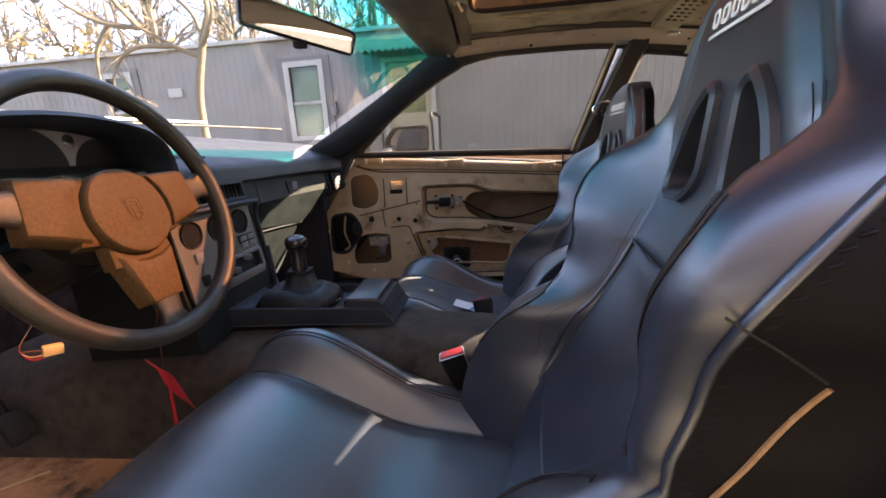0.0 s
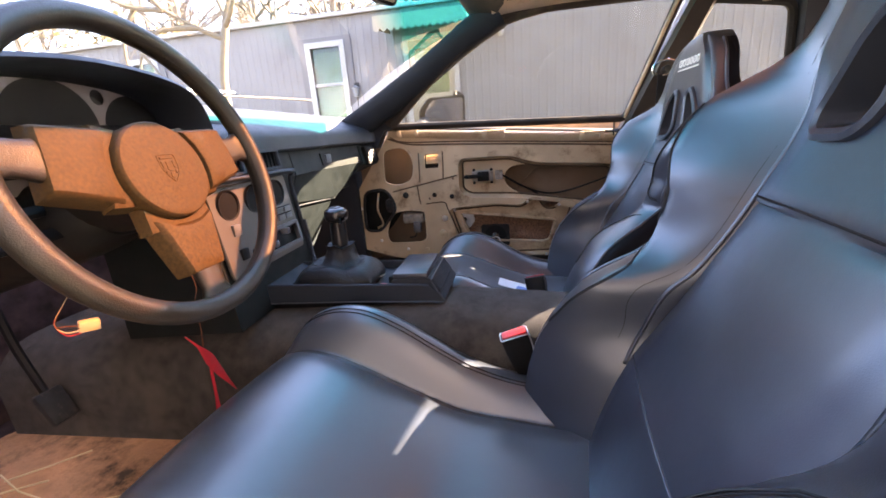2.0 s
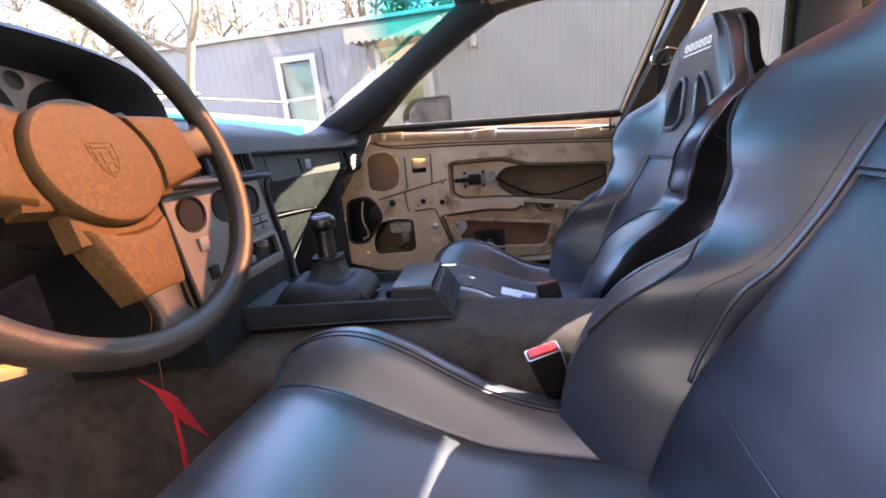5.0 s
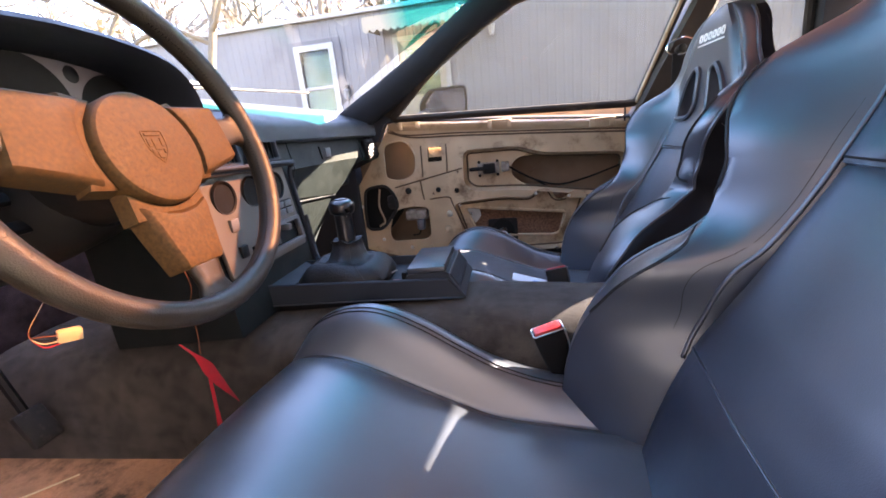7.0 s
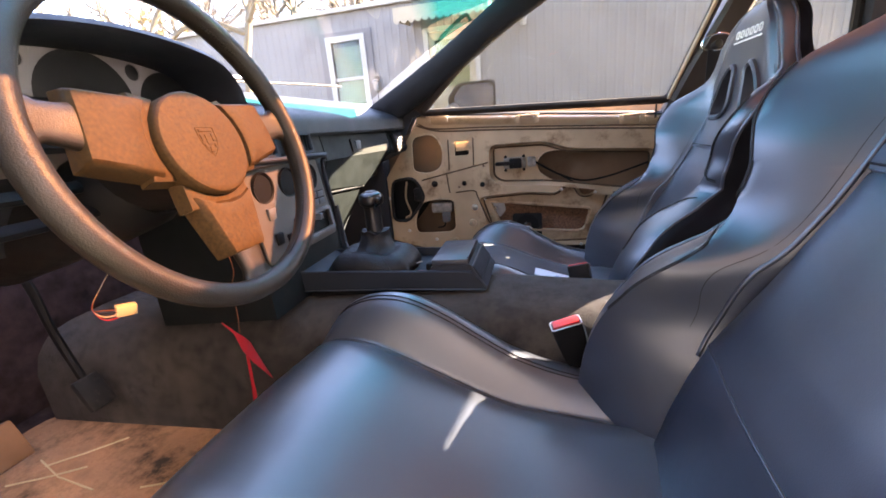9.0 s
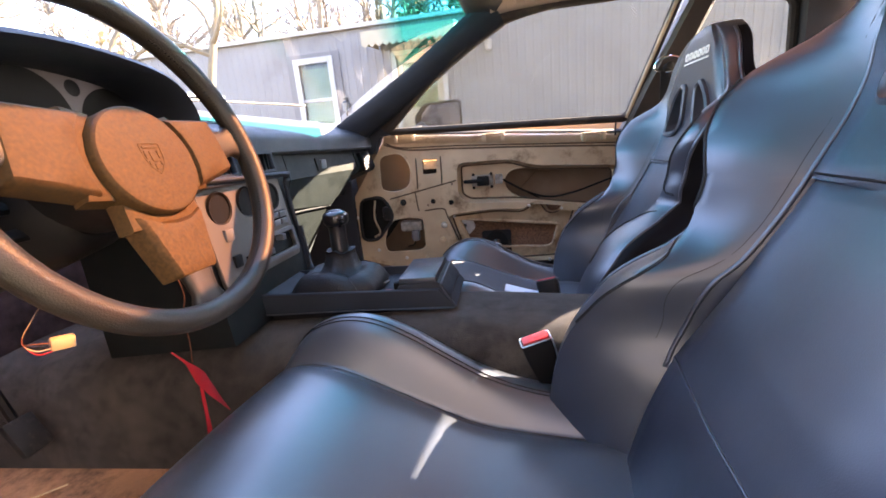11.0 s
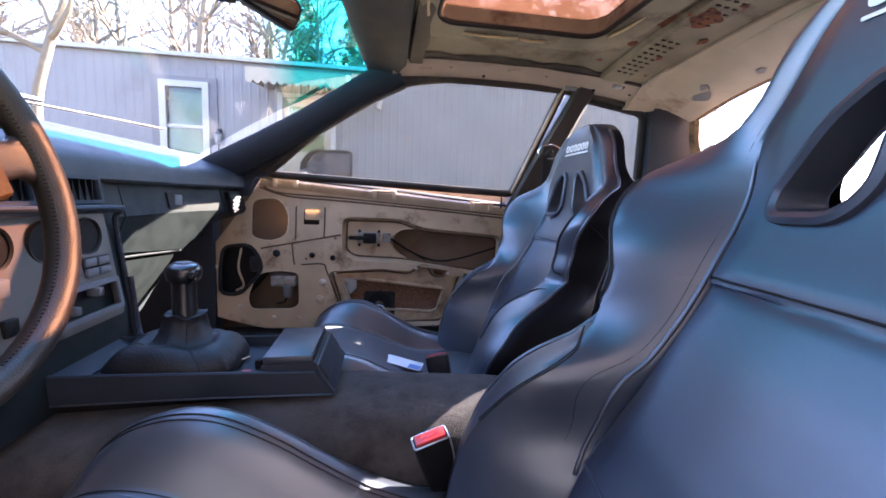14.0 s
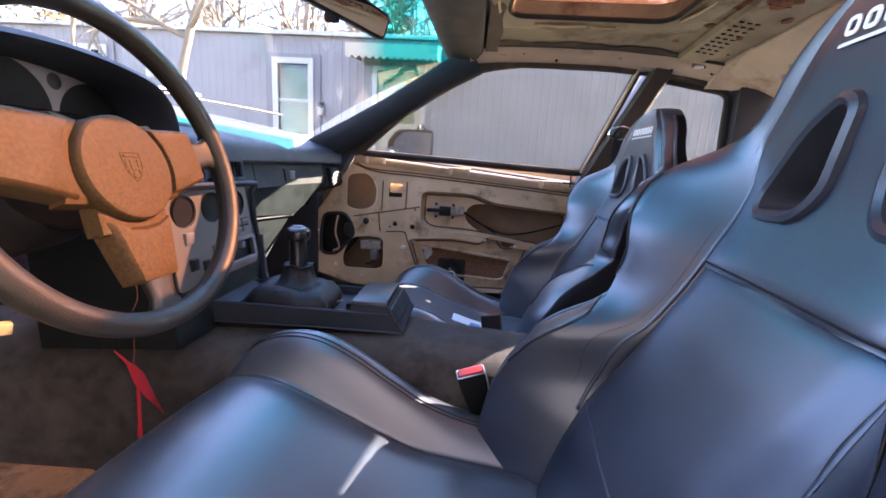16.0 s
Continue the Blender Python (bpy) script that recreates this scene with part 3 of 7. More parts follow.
def build_side(s):
    """Pillars, cant rail and quarter glass of one side."""
    side = "passenger" if s > 0 else "driver"
    M = lambda p: mirror_y(p, s)
    # dark corner piece at the foot of the pillar, ahead of the door window
    bm = B()
    sail = [(-0.86, 0.80), (-0.59, 0.80), (-0.558, 0.858), (-0.50, 0.872), (-0.57, 0.918), (-0.74, 0.86), (-0.86, 0.84)]
    loft(bm, [[M((x, 1.605, z)) for x, z in sail], [M((x, 1.555, z)) for x, z in sail]])
    structure("trim_pillar_foot_" + side, bm, DASH_DARK, "dark corner piece at the foot of the windscreen pillar", "pillar")
    # A-pillar in dark trim
    bm = B()
    rings = []
    for x, y, z, w in ((-0.80, 1.56, 0.80, 0.10), (-0.66, 1.535, 0.878, 0.092), (-0.52, 1.512, 0.950, 0.088), (-0.385, 1.488, 1.024, 0.084), (-0.27, 1.462, 1.092, 0.082), (-0.20, 1.44, 1.132, 0.085), (-0.12, 1.415, 1.165, 0.08)):
        ring = []
        for j in range(12):
            a = 2 * math.pi * j / 12
            u, v = math.cos(a), math.sin(a)
            u, v = math.copysign(abs(u) ** 0.7, u), math.copysign(abs(v) ** 0.7, v)
            ring.append(M((x - 0.45 * w * u * 0.55, y + 0.028 * v - 0.2 * w * u, z + 0.5 * w * u * 0.84)))
        rings.append(ring)
    loft(bm, rings)
    structure("trim_a_pillar_" + side, bm, DASH_DARK, "dark padded trim of the windscreen pillar", "pillar")
    # cant rail in scuffed cream paint
    bm = B()
    rings = []
    for x in [-0.14 + 0.05 * k for k in range(20)]:
        dz = roof_z(x, 1.35)
        rings.append([M((x, 1.335, dz + 0.004)), M((x, 1.345, dz - 0.008)), M((x, 1.362, dz - 0.018)), M((x, 1.385, dz - 0.025)), M((x, 1.402, dz - 0.032)), M((x, 1.428, dz - 0.028)),
                      M((x, 1.455, dz - 0.004)), M((x, 1.42, dz + 0.02))])
    loft(bm, rings)
    structure("trim_cant_rail_" + side, bm, RAIL_PAINT, "scuffed cream painted roof rail, bare of trim", "roof rail")
    # dark seal between rail and glass, clips and plugs on the rail
    bm = B()
    tube(bm, [M((x, 1.414, roof_z(x, 1.35) - 0.036)) for x in [-0.12 + 0.06 * k for k in range(13)]], 0.009, 8, flat=1.0)
    tube(bm, [M((x, 1.336 + 0.002 * math.sin(40 * x), roof_z(x, 1.336) - 0.003)) for x in [-0.12 + 0.03 * k for k in range(26)]], 0.0045, 6)
    structure("trim_upper_seal_" + side, bm, BITUMEN, "dark brown seal along the roof rail", "seal")
    clips = thing("trim_rail_clips_" + side, "small metal clips and a black plug on the bare rail", "clips", M((0.3, 1.37, 1.15)), kind="structure")
    for x, y in ((0.20, 1.352), (0.39, 1.392), (0.52, 1.352), (-0.05, 1.37)):
        z = roof_z(x, 1.35) - 0.46 * (y - 1.335) - 0.004
        bm = B()
        box(bm, (-0.018, -0.006, -0.006), (0.018, 0.006, 0.004), 0.002, Matrix.Translation(M((x, y, z))) @ Matrix.Rotation(radians(-30 * s), 4, "X"))
        part("clip", bm, RAIL_PAINT if x < 0.3 else STEEL, clips)
    part("plug", disc(B(), M((0.651, 1.338, 1.15)), (0, -s, -0.5), 0.012, 0.012, 16, bevel=0.003), BLACK, clips, "black rubber plug")
    for x, y in ((0.02, 1.36), (0.12, 1.385), (0.30, 1.36), (0.46, 1.385), (0.57, 1.37)):
        z = roof_z(x, 1.35) - 0.48 * (y - 1.335) - 0.002
        part("screw_hole", disc(B(), M((x, y, z)), (0, -s, -0.8), 0.005, 0.004, 10), BLACK, clips)
    # B-pillar and C-pillar
    bm = B()
    rings = []
    for x, z, w in ((0.27, 0.80, 0.095), (0.315, 0.93, 0.085), (0.36, 1.04, 0.075), (0.41, 1.172, 0.07)):
        y = glass_y(z)
        rings.append([M(p) for p in ((x, y - 0.02, z), (x + 0.012, y - 0.035, z), (x + w - 0.012, y - 0.035, z), (x + w, y - 0.02, z), (x + w, y + 0.03, z), (x, y + 0.03, z))])
    loft(bm, rings)
    structure("trim_b_pillar_" + side, bm, BITUMEN, "dark brown metal pillar behind the door window", "pillar")
    bm = B()
    ring0 = [(0.67, 1.122), (0.738, 0.91), (0.725, 0.80), (1.06, 0.80), (0.91, 0.97), (0.80, 1.138)]
    rings = [[M((x, glass_y(z) + dy, z)) for x, z in ring0] for dy in (-0.05, -0.046, 0.03)]
    loft(bm, rings)
    structure("trim_c_pillar_" + side, bm, DASH_DARK, "black trim panel of the rear pillar", "pillar")
    # side panel under the quarter glass and at the load area
    bm = B()
    box(bm, (0.36, 1.50, 0.25), (2.0, 1.62, 0.848), 0.02, None) if s > 0 else box(bm, (0.36, -0.02, 0.25), (2.0, 0.10, 0.848), 0.02)
    structure("wall_rear_quarter_" + side, bm, DASH_DARK, "dark trim of the rear quarter panel", "panel")
    # quarter glass with its black seal
    bm = B()
    lp = round_poly(QUARTER_WIN, 0.03, 5)
    sheet(bm, [lp], 0.004, lambda u, v, w: M((u, glass_y(v) + w, v)))
    structure("window_quarter_" + side, bm, SIDE_GLASS, "dusty quarter window glass behind the door", "window", 0)
    bm = B()
    tube(bm, [M((u, glass_y(v) - 0.008, v)) for u, v in lp], 0.012, 8, True)
    structure("trim_quarter_seal_" + side, bm, RUBBER, "black rubber seal round the quarter window", "seal")
    # filler over the quarter glass, between rail and hatch
    bm = B()
    rings = []
    for x in (0.58, 0.64, 0.70, 0.755):
        rings.append([M((x, 1.22, roof_z(min(x, .78), 1.22) - 0.004)), M((x, 1.34, roof_z(x, 1.34) - 0.01)), M((x, 1.40, 1.115)), M((x, 1.44, 1.12)), M((x, 1.36, 1.18)), M((x, 1.22, 1.22))])
    loft(bm, rings)
    structure("trim_rear_corner_" + side, bm, RAIL_PAINT, "cream painted corner of roof and hatch opening", "panel")


def glass_foot(y):
    """x and z of the windscreen's lower edge."""
    k = ((y - MID) / 0.74) ** 2
    return -1.02 + 0.24 * k, 0.972 - 0.04 * k


def build_windscreen():
    # header trim across the car
    bm = B()
    rings = []
    for j in range(25):
        y = 0.17 + j * (1.43 - 0.17) / 24
        k = ((y - MID) / 0.62) ** 2
        zf = 1.222 - 0.045 * k
        xf = -0.262 + 0.05 * k
        rings.append([(xf, y, zf - 0.003), (xf + 0.006, y, zf - 0.008), (xf + 0.04, y, zf - 0.014), (-0.125, y, roof_z(-0.12, y) - 0.022), (-0.105, y, roof_z(-0.1, y) - 0.016), (-0.098, y, roof_z(-0.1, y) + 0.006), (xf + 0.1, y, zf + 0.03), (xf, y, zf + 0.018)])
    loft(bm, rings)
    structure("trim_windscreen_header", bm, DASH_DARK, "dark padded header over the windscreen", "header")
    bm = B()
    n = 24
    rows = []
    for i in range(9):
        t = i / 8
        row = []
        for j in range(n + 1):
            y = 1.6 * j / n
            k = ((y - MID) / 0.74) ** 2
            x1, z1 = -0.258 + 0.055 * k, 1.222 - 0.045 * k
            x0, z0 = glass_foot(y)
            yy = MID + (y - MID) * (1.0 - 0.16 * t)
            row.append((x0 + (x1 - x0) * t, yy, z0 + (z1 - z0) * t + 0.025 * math.sin(math.pi * t)))
        rows.append(row)
    loft(bm, rows, False, False)
    # added strip that pushes the header's shadow further over the dash
    gasket = B()
    tube(gasket, [(p[0] - 0.002, p[1], p[2] + 0.010) for p in rows[-1]], 0.009, 8)
    structure("trim_windscreen_gasket", gasket, RUBBER, "black strip added along the windscreen top to widen the header's shadow", "gasket")
    foot = tube(B(), [(p[0] - 0.004, p[1], p[2] - 0.012) for p in rows[0]], 0.008, 8)
    structure("trim_windscreen_foot", foot, RUBBER, "black rubber strip along the foot of the windscreen", "gasket")
    structure("window_windscreen", bm, WINDSHIELD, "clear windscreen with a teal tint band along its top", "windscreen")


def build_hatch():
    bm = B()
    rows = []
    for i in range(7):
        t = i / 6
        row = []
        for j in range(17):
            y = 0.28 + (1.32 - 0.28) * j / 16
            k = ((y - MID) / 0.52) ** 2
            row.append((0.722 + 0.065 * k + (1.23 - 0.065 * k) * t, MID + (y - MID) * (1 + 0.12 * t), 1.172 - 0.055 * k - 0.33 * t ** 1.2))
        rows.append(row)
    loft(bm, rows, False, False)
    structure("window_hatch", bm, REAR_GLASS, "large sloping rear hatch glass, dusty and sunlit", "window")
    fr = thing("trim_hatch_frame", "bare painted frame of the rear hatch opening", "hatch frame", (1.3, MID, 0.9), kind="structure")
    bm = B()
    for j in range(17):
        y = 0.24 + 1.12 * j / 16
        k = ((y - MID) / 0.55) ** 2
        xe, ze = 0.722 + 0.065 * k, 1.168 - 0.052 * k
        row = [(0.585, y, roof_z(0.585, y) - 0.006), (0.61, y, roof_z(0.61, y) - 0.014), (xe - 0.02, y, ze - 0.032), (xe, y, ze - 0.031), (xe, y, ze + 0.004), (0.585, y, roof_z(0.585, y) + 0.02)]
        hdr = [row] if j == 0 else hdr + [row]
    loft(bm, hdr)
    part("front_rail", bm, RAIL_PAINT, fr)
    for off, r, mt, nm in ((-0.004, 0.010, RUST_SEAL, "edge_seal"), (-0.118, 0.005, RAIL_PAINT, "rail_bead")):
        pts = []
        for j in range(17):
            y = 0.26 + 1.08 * j / 16
            k = ((y - MID) / 0.55) ** 2
            pts.append((0.722 + 0.065 * k + off, y, (1.168 - 0.052 * k - 0.026) if off > -0.05 else roof_z(0.605, y) - 0.014))
        part(nm, tube(B(), pts, r, 8), mt, fr, "perished orange-brown seal" if mt is RUST_SEAL else "")
    rnd = random.Random(12)
    for y, x, r in ((1.235, 0.70, 0.022), (1.20, 0.675, 0.012), (1.05, 0.69, 0.010)):
        lp = round_poly([(x + r * rnd.uniform(0.5, 1.0) * math.cos(a), y + r * rnd.uniform(0.8, 1.7) * math.sin(a)) for a in [2 * math.pi * j / 12 for j in range(12)]], 0.006, 2)

        def under(u, v, w):
            k = ((v - MID) / 0.55) ** 2
            xe, ze = 0.722 + 0.065 * k, 1.168 - 0.052 * k
            t = (u - 0.61) / (xe - 0.02 - 0.61)
            return (u, v, (roof_z(0.61, v) - 0.014) * (1 - t) + (ze - 0.032) * t - 0.0012 + w)
        part("dirt_patch", sheet(B(), [lp], 0.001, under), POD_FACE, fr, "dark blue-grey smear of dirt")
    for s in (1, -1):
        bm = B()
        tube(bm, smooth_path([mirror_y(p, s) for p in ((0.79, 1.36, 1.12), (0.82, 1.375, 1.0), (0.95, 1.40, 0.90), (1.3, 1.42, 0.86), (1.95, 1.40, 0.82))], 6), 0.024, 8, flat=0.7)
        part("side_rail", bm, RUST_SEAL, fr, "tan weatherstrip down the side of the hatch opening")
    bm = B()
    box(bm, (1.93, 0.1, 0.55), (2.0, 1.5, 0.83), 0.02)
    part("tail_panel", bm, DASH_DARK, fr)


def build_door():
    """Passenger door, stripped to its bare inner sheet."""
    d = thing("door_passenger", "closed passenger door stripped to bare tan metal with open access holes", "door", (-0.1, DOOR_Y, 0.34), kind="structure")
    P = lambda u, v, w: (u, DOOR_Y + w, v)
    edge = round_poly([(-0.725, 0.40), (-0.55, 0.352), (0.30, 0.325), (0.36, 0.40), (0.37, 0.55), (0.30, 0.80), (-0.55, 0.852), (-0.59, 0.80), (-0.66, 0.70), (-0.72, 0.62)], [0.02, 0.03, 0.03, 0.05, 0.05, 0.01, 0.01, 0.03, 0.04, 0.04], 4)
    vent = round_poly([(-0.585, 0.79), (-0.50, 0.80), (-0.465, 0.745), (-0.475, 0.67), (-0.535, 0.65), (-0.59, 0.665)], [0.03, 0.05, 0.05, 0.05, 0.04, 0.02], 5)
    square = round_poly([(-0.421, 0.764), (-0.369, 0.764), (-0.371, 0.712), (-0.423, 0.712)], 0.004, 2)
    black_hole = round_poly([(-0.678, 0.632), (-0.595, 0.642), (-0.565, 0.60), (-0.555, 0.555), (-0.60, 0.50), (-0.63, 0.47), (-0.69, 0.472), (-0.69, 0.55)], 0.025, 4)
    motor_hole = round_poly([(-0.575, 0.545), (-0.50, 0.555), (-0.437, 0.548), (-0.437, 0.435), (-0.46, 0.420), (-0.595, 0.418), (-0.605, 0.46)], [0.035, 0.02, 0.02, 0.03, 0.02, 0.02, 0.03], 4)
    # pressed bay round the latch, running back into a long oval access hole
    bay = round_poly([(-0.295, 0.742), (-0.10, 0.742), (-0.02, 0.712), (0.265, 0.692), (0.265, 0.566), (0.19, 0.545), (-0.08, 0.585), (-0.26, 0.592), (-0.297, 0.62)], [0.03, 0.03, 0.05, 0.03, 0.03, 0.05, 0.05, 0.03, 0.03], 5)
    low_bay = round_poly([(-0.345, 0.553), (-0.16, 0.565), (-0.06, 0.555), (-0.035, 0.585), (0.01, 0.585), (0.03, 0.545), (0.06, 0.545), (0.085, 0.572), (0.14, 0.565), (0.10, 0.44), (0.07, 0.36), (-0.255, 0.352), (-0.30, 0.40)], [0.03, 0.02, 0.02, 0.02, 0.02, 0.02, 0.02, 0.02, 0.03, 0.03, 0.03, 0.04, 0.04], 4)
    bm = B()
    holes = [circle2(-0.51, 0.612, 0.012, 16), circle2(-0.395, 0.608, 0.010, 14), circle2(-0.326, 0.60, 0.008, 14), circle2(-0.318, 0.668, 0.005, 10), circle2(-0.302, 0.612, 0.005, 10), circle2(-0.415, 0.595, 0.005, 10)]
    sheet(bm, [edge, vent, square, black_hole, motor_hole, bay, low_bay] + holes, 0.003, P)
    part("inner_sheet", bm, TAN, d)
    # bay floors, set back, with their own holes
    for nm, lp, dep, cut, slope in (("latch_bay", bay, 0.032, round_poly([(-0.128, 0.672), (-0.10, 0.702), (-0.03, 0.709), (0.262, 0.688), (0.262, 0.60), (0.19, 0.556), (0.02, 0.572), (-0.07, 0.592), (-0.122, 0.632)], [0.03, 0.03, 0.04, 0.02, 0.03, 0.05, 0.05, 0.04, 0.04], 5), 0.014),
                             ("lower_bay", low_bay, 0.028, round_poly([(-0.306, 0.532), (0.066, 0.490), (0.045, 0.412), (0.02, 0.404), (-0.235, 0.418), (-0.262, 0.43)], [0.015, 0.015, 0.03, 0.02, 0.02, 0.03], 4), 0.012)):
        inner = shrink(lp, slope)
        bm = B()
        sheet(bm, [inner, cut], 0.002, lambda u, v, w: (u, DOOR_Y + dep + w, v))
        loft(bm, [[P(u, v, -0.001) for u, v in lp], [P(u, v, dep * 0.5) for u, v in shrink(lp, slope * 0.35)], [P(u, v, dep) for u, v in inner]], True, False)
        part(nm, bm, TAN, d)
        # dark ring paints the shade, and some dirt, along the recess edge
        bm = B()
        tube(bm, [P(u, v, dep - 0.002) for u, v in shrink(lp, slope * 0.9)], 0.0042, 6, True)
        part("dirt_line", bm, GROOVE, d, "dark line for dirt and shade along the pressed edge")
        bm = B()
        tube(bm, [P(u, v, dep - 0.001) for u, v in cut], 0.0028 if nm == "latch_bay" else 0.006, 8, True)
        part("rolled_edge", bm, TAN, d)
    for lp in (vent, motor_hole):
        bm = B()
        tube(bm, [P(u, v, -0.001) for u, v in lp], 0.0028, 6, True)
        part("rolled_edge", bm, TAN, d)
    bm = B()
    tube(bm, [P(u, v, -0.001) for u, v in black_hole], 0.006, 6, True)
    part("hole_grommet", bm, RUBBER, d, "perished black rubber round the hinge-side hole")
    # pressed beads of the sheet, coloured dark for the dirt and shade along them
    for pts in ([(-0.56, 0.628), (-0.44, 0.652), (-0.33, 0.674), (-0.30, 0.68)], [(-0.445, 0.772), (-0.447, 0.70), (-0.449, 0.66)], [(-0.352, 0.772), (-0.354, 0.70), (-0.356, 0.672)],
                [(-0.43, 0.575), (-0.36, 0.578), (-0.345, 0.55), (-0.31, 0.46), (-0.285, 0.41)], [(-0.56, 0.842), (-0.50, 0.815), (-0.3, 0.805), (0.0, 0.785), (0.28, 0.765)], [(-0.46, 0.652), (-0.456, 0.60), (-0.452, 0.575)]):
        bm = B()
        tube(bm, smooth_path([P(u, v, 0.0) for u, v in pts], 6), 0.0034, 6)
        part("pressed_bead", bm, GROOVE, d)
    # dark tube paints the shade of the fold
    bm = B()
    tube(bm, smooth_path([P(u, v, 0.002) for u, v in [(-0.56, 0.832), (-0.47, 0.806), (-0.3, 0.797), (0.0, 0.778), (0.28, 0.757)]], 6), 0.0065, 8, flat=0.6)
    part("dirty_fold", bm, GROOVE, d, "dark line for dirt and shade in the fold under the window ledge")
    # black sheet stands in for the deep shade behind the hinge-side hole
    bm = B()
    sheet(bm, [shrink(black_hole, -0.02)], 0.002, lambda u, v, w: (u, DOOR_Y + 0.045 + w, v))
    part("hinge_cavity", bm, BLACK, d, "black sheet for the shade inside the hinge-side hole", 0)
    bm = sheet(B(), [round_poly([(-0.419, 0.762), (-0.371, 0.762), (-0.372, 0.728), (-0.421, 0.728)], 0.003, 2)], 0.002, lambda u, v, w: (u, DOOR_Y + 0.012 + w, v))
    part("hole_flap", bm, TAN, d, "bent tan flap in the square hole")
    # black plate stands in for the shade behind the square hole
    part("hole_back", box(B(), (-0.44, DOOR_Y + 0.03, 0.70), (-0.35, DOOR_Y + 0.032, 0.775)), BLACK, d)
    # top rail under the glass with its clips
    bm = B()
    rings = []
    for k in range(13):
        x = -0.555 + k * 0.07
        z = 0.853 - 0.068 * (x + 0.555) / 0.84
        rings.append([(x, DOOR_Y - 0.002, z - 0.018), (x, DOOR_Y - 0.012, z - 0.004), (x, DOOR_Y - 0.012, z + 0.006), (x, DOOR_Y - 0.004, z + 0.012), (x, DOOR_Y + 0.03, z + 0.012), (x, DOOR_Y + 0.03, z - 0.018)])
    loft(bm, rings)
    part("top_rail", bm, TAN, d, "bare metal ledge under the window")
    bm = B()
    tube(bm, [(-0.53, DOOR_Y - 0.004, 0.868), (-0.1, DOOR_Y - 0.004, 0.836), (0.285, DOOR_Y - 0.004, 0.803)], 0.007, 8, flat=0.6)
    part("window_scraper", bm, RUBBER, d, "black rubber scraper strip")
    for x in (-0.475, -0.155, 0.185):
        z = 0.853 - 0.068 * (x + 0.555) / 0.84
        for dx in (-0.035, 0.03):
            bm = B()
            box(bm, (x + dx - 0.008, DOOR_Y - 0.017, z - 0.014), (x + dx + 0.008, DOOR_Y - 0.006, z + 0.016), 0.002)
            part("clip", bm, TAN, d, "bent metal trim clip")
        bm = B()
        box(bm, (x - 0.04, DOOR_Y - 0.016, z + 0.008), (x + 0.04, DOOR_Y - 0.008, z + 0.016), 0.002)
        part("clip_bar", bm, TAN, d)
    # lock knob
    bm = B()
    tube(bm, [(0.252, DOOR_Y - 0.02, 0.79), (0.252, DOOR_Y - 0.024, 0.85)], 0.003, 8)
    disc(bm, (0.252, DOOR_Y - 0.024, 0.852), (0, 0, 1), 0.006, 0.008, 12, bevel=0.002)
    part("lock_knob", bm, BLACK, d, "black lock knob on a thin rod")
    # latch mechanism and its rods
    la = part("latch_plate", box(B(), (-0.245, DOOR_Y + 0.012, 0.650), (-0.165, DOOR_Y + 0.019, 0.692), 0.003), DULL_STEEL, d, "zinc-plated release mechanism")
    part("release_lever", box(B(), (-0.275, DOOR_Y - 0.004, 0.664), (-0.205, DOOR_Y + 0.012, 0.678), 0.005), BLACK, la, "black release lever")
    part("pivot_block", box(B(), (-0.225, DOOR_Y - 0.002, 0.652), (-0.18, DOOR_Y + 0.012, 0.688), 0.005), BLACK, la)
    part("rod_guide", box(B(), (-0.158, DOOR_Y + 0.004, 0.655), (-0.13, DOOR_Y + 0.02, 0.69), 0.004), DULL_STEEL, d, "bright metal rod guide")
    for x, z in ((-0.238, 0.694), (-0.172, 0.694), (-0.238, 0.646), (-0.172, 0.646)):
        bm = disc(B(), (x, DOOR_Y + 0.013, z), (0, -1, 0), 0.0055, 0.006, 12, bevel=0.001)
        part("rivet", bm, BLACK, la)
    bm = B()
    tube(bm, smooth_path([(-0.135, DOOR_Y + 0.018, 0.672), (-0.06, DOOR_Y + 0.03, 0.625), (0.03, DOOR_Y + 0.035, 0.592), (0.12, DOOR_Y + 0.03, 0.602), (0.25, DOOR_Y + 0.02, 0.645)], 8), 0.0035, 8)
    part("lock_cable", bm, BLACK, d, "sagging black lock cable")
    bm = B()
    tube(bm, [(-0.13, DOOR_Y + 0.03, 0.668), (0.02, DOOR_Y + 0.06, 0.575)], 0.003, 6)
    part("rod", bm, BLACK, d)
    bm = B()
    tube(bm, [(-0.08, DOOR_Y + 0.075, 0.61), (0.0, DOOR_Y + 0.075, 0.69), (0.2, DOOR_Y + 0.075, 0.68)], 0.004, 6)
    part("skin_brace", bm, TAN_SHADED, d)
    # window motor, plug and speaker behind the holes
    mo = part("window_motor", box(B(), (-0.535, DOOR_Y + 0.01, 0.495), (-0.45, DOOR_Y + 0.05, 0.535), 0.008), DULL_STEEL, d, "dusty grey window motor")
    part("plug", box(B(), (-0.492, DOOR_Y + 0.0, 0.458), (-0.462, DOOR_Y + 0.03, 0.50), 0.006), GREY_PLASTIC, mo, "grey plug")
    bm = tube(B(), smooth_path([(-0.48, DOOR_Y + 0.01, 0.465), (-0.49, DOOR_Y + 0.02, 0.44), (-0.52, DOOR_Y + 0.04, 0.43)], 5), 0.003, 6)
    part("wire", bm, BLACK, mo)
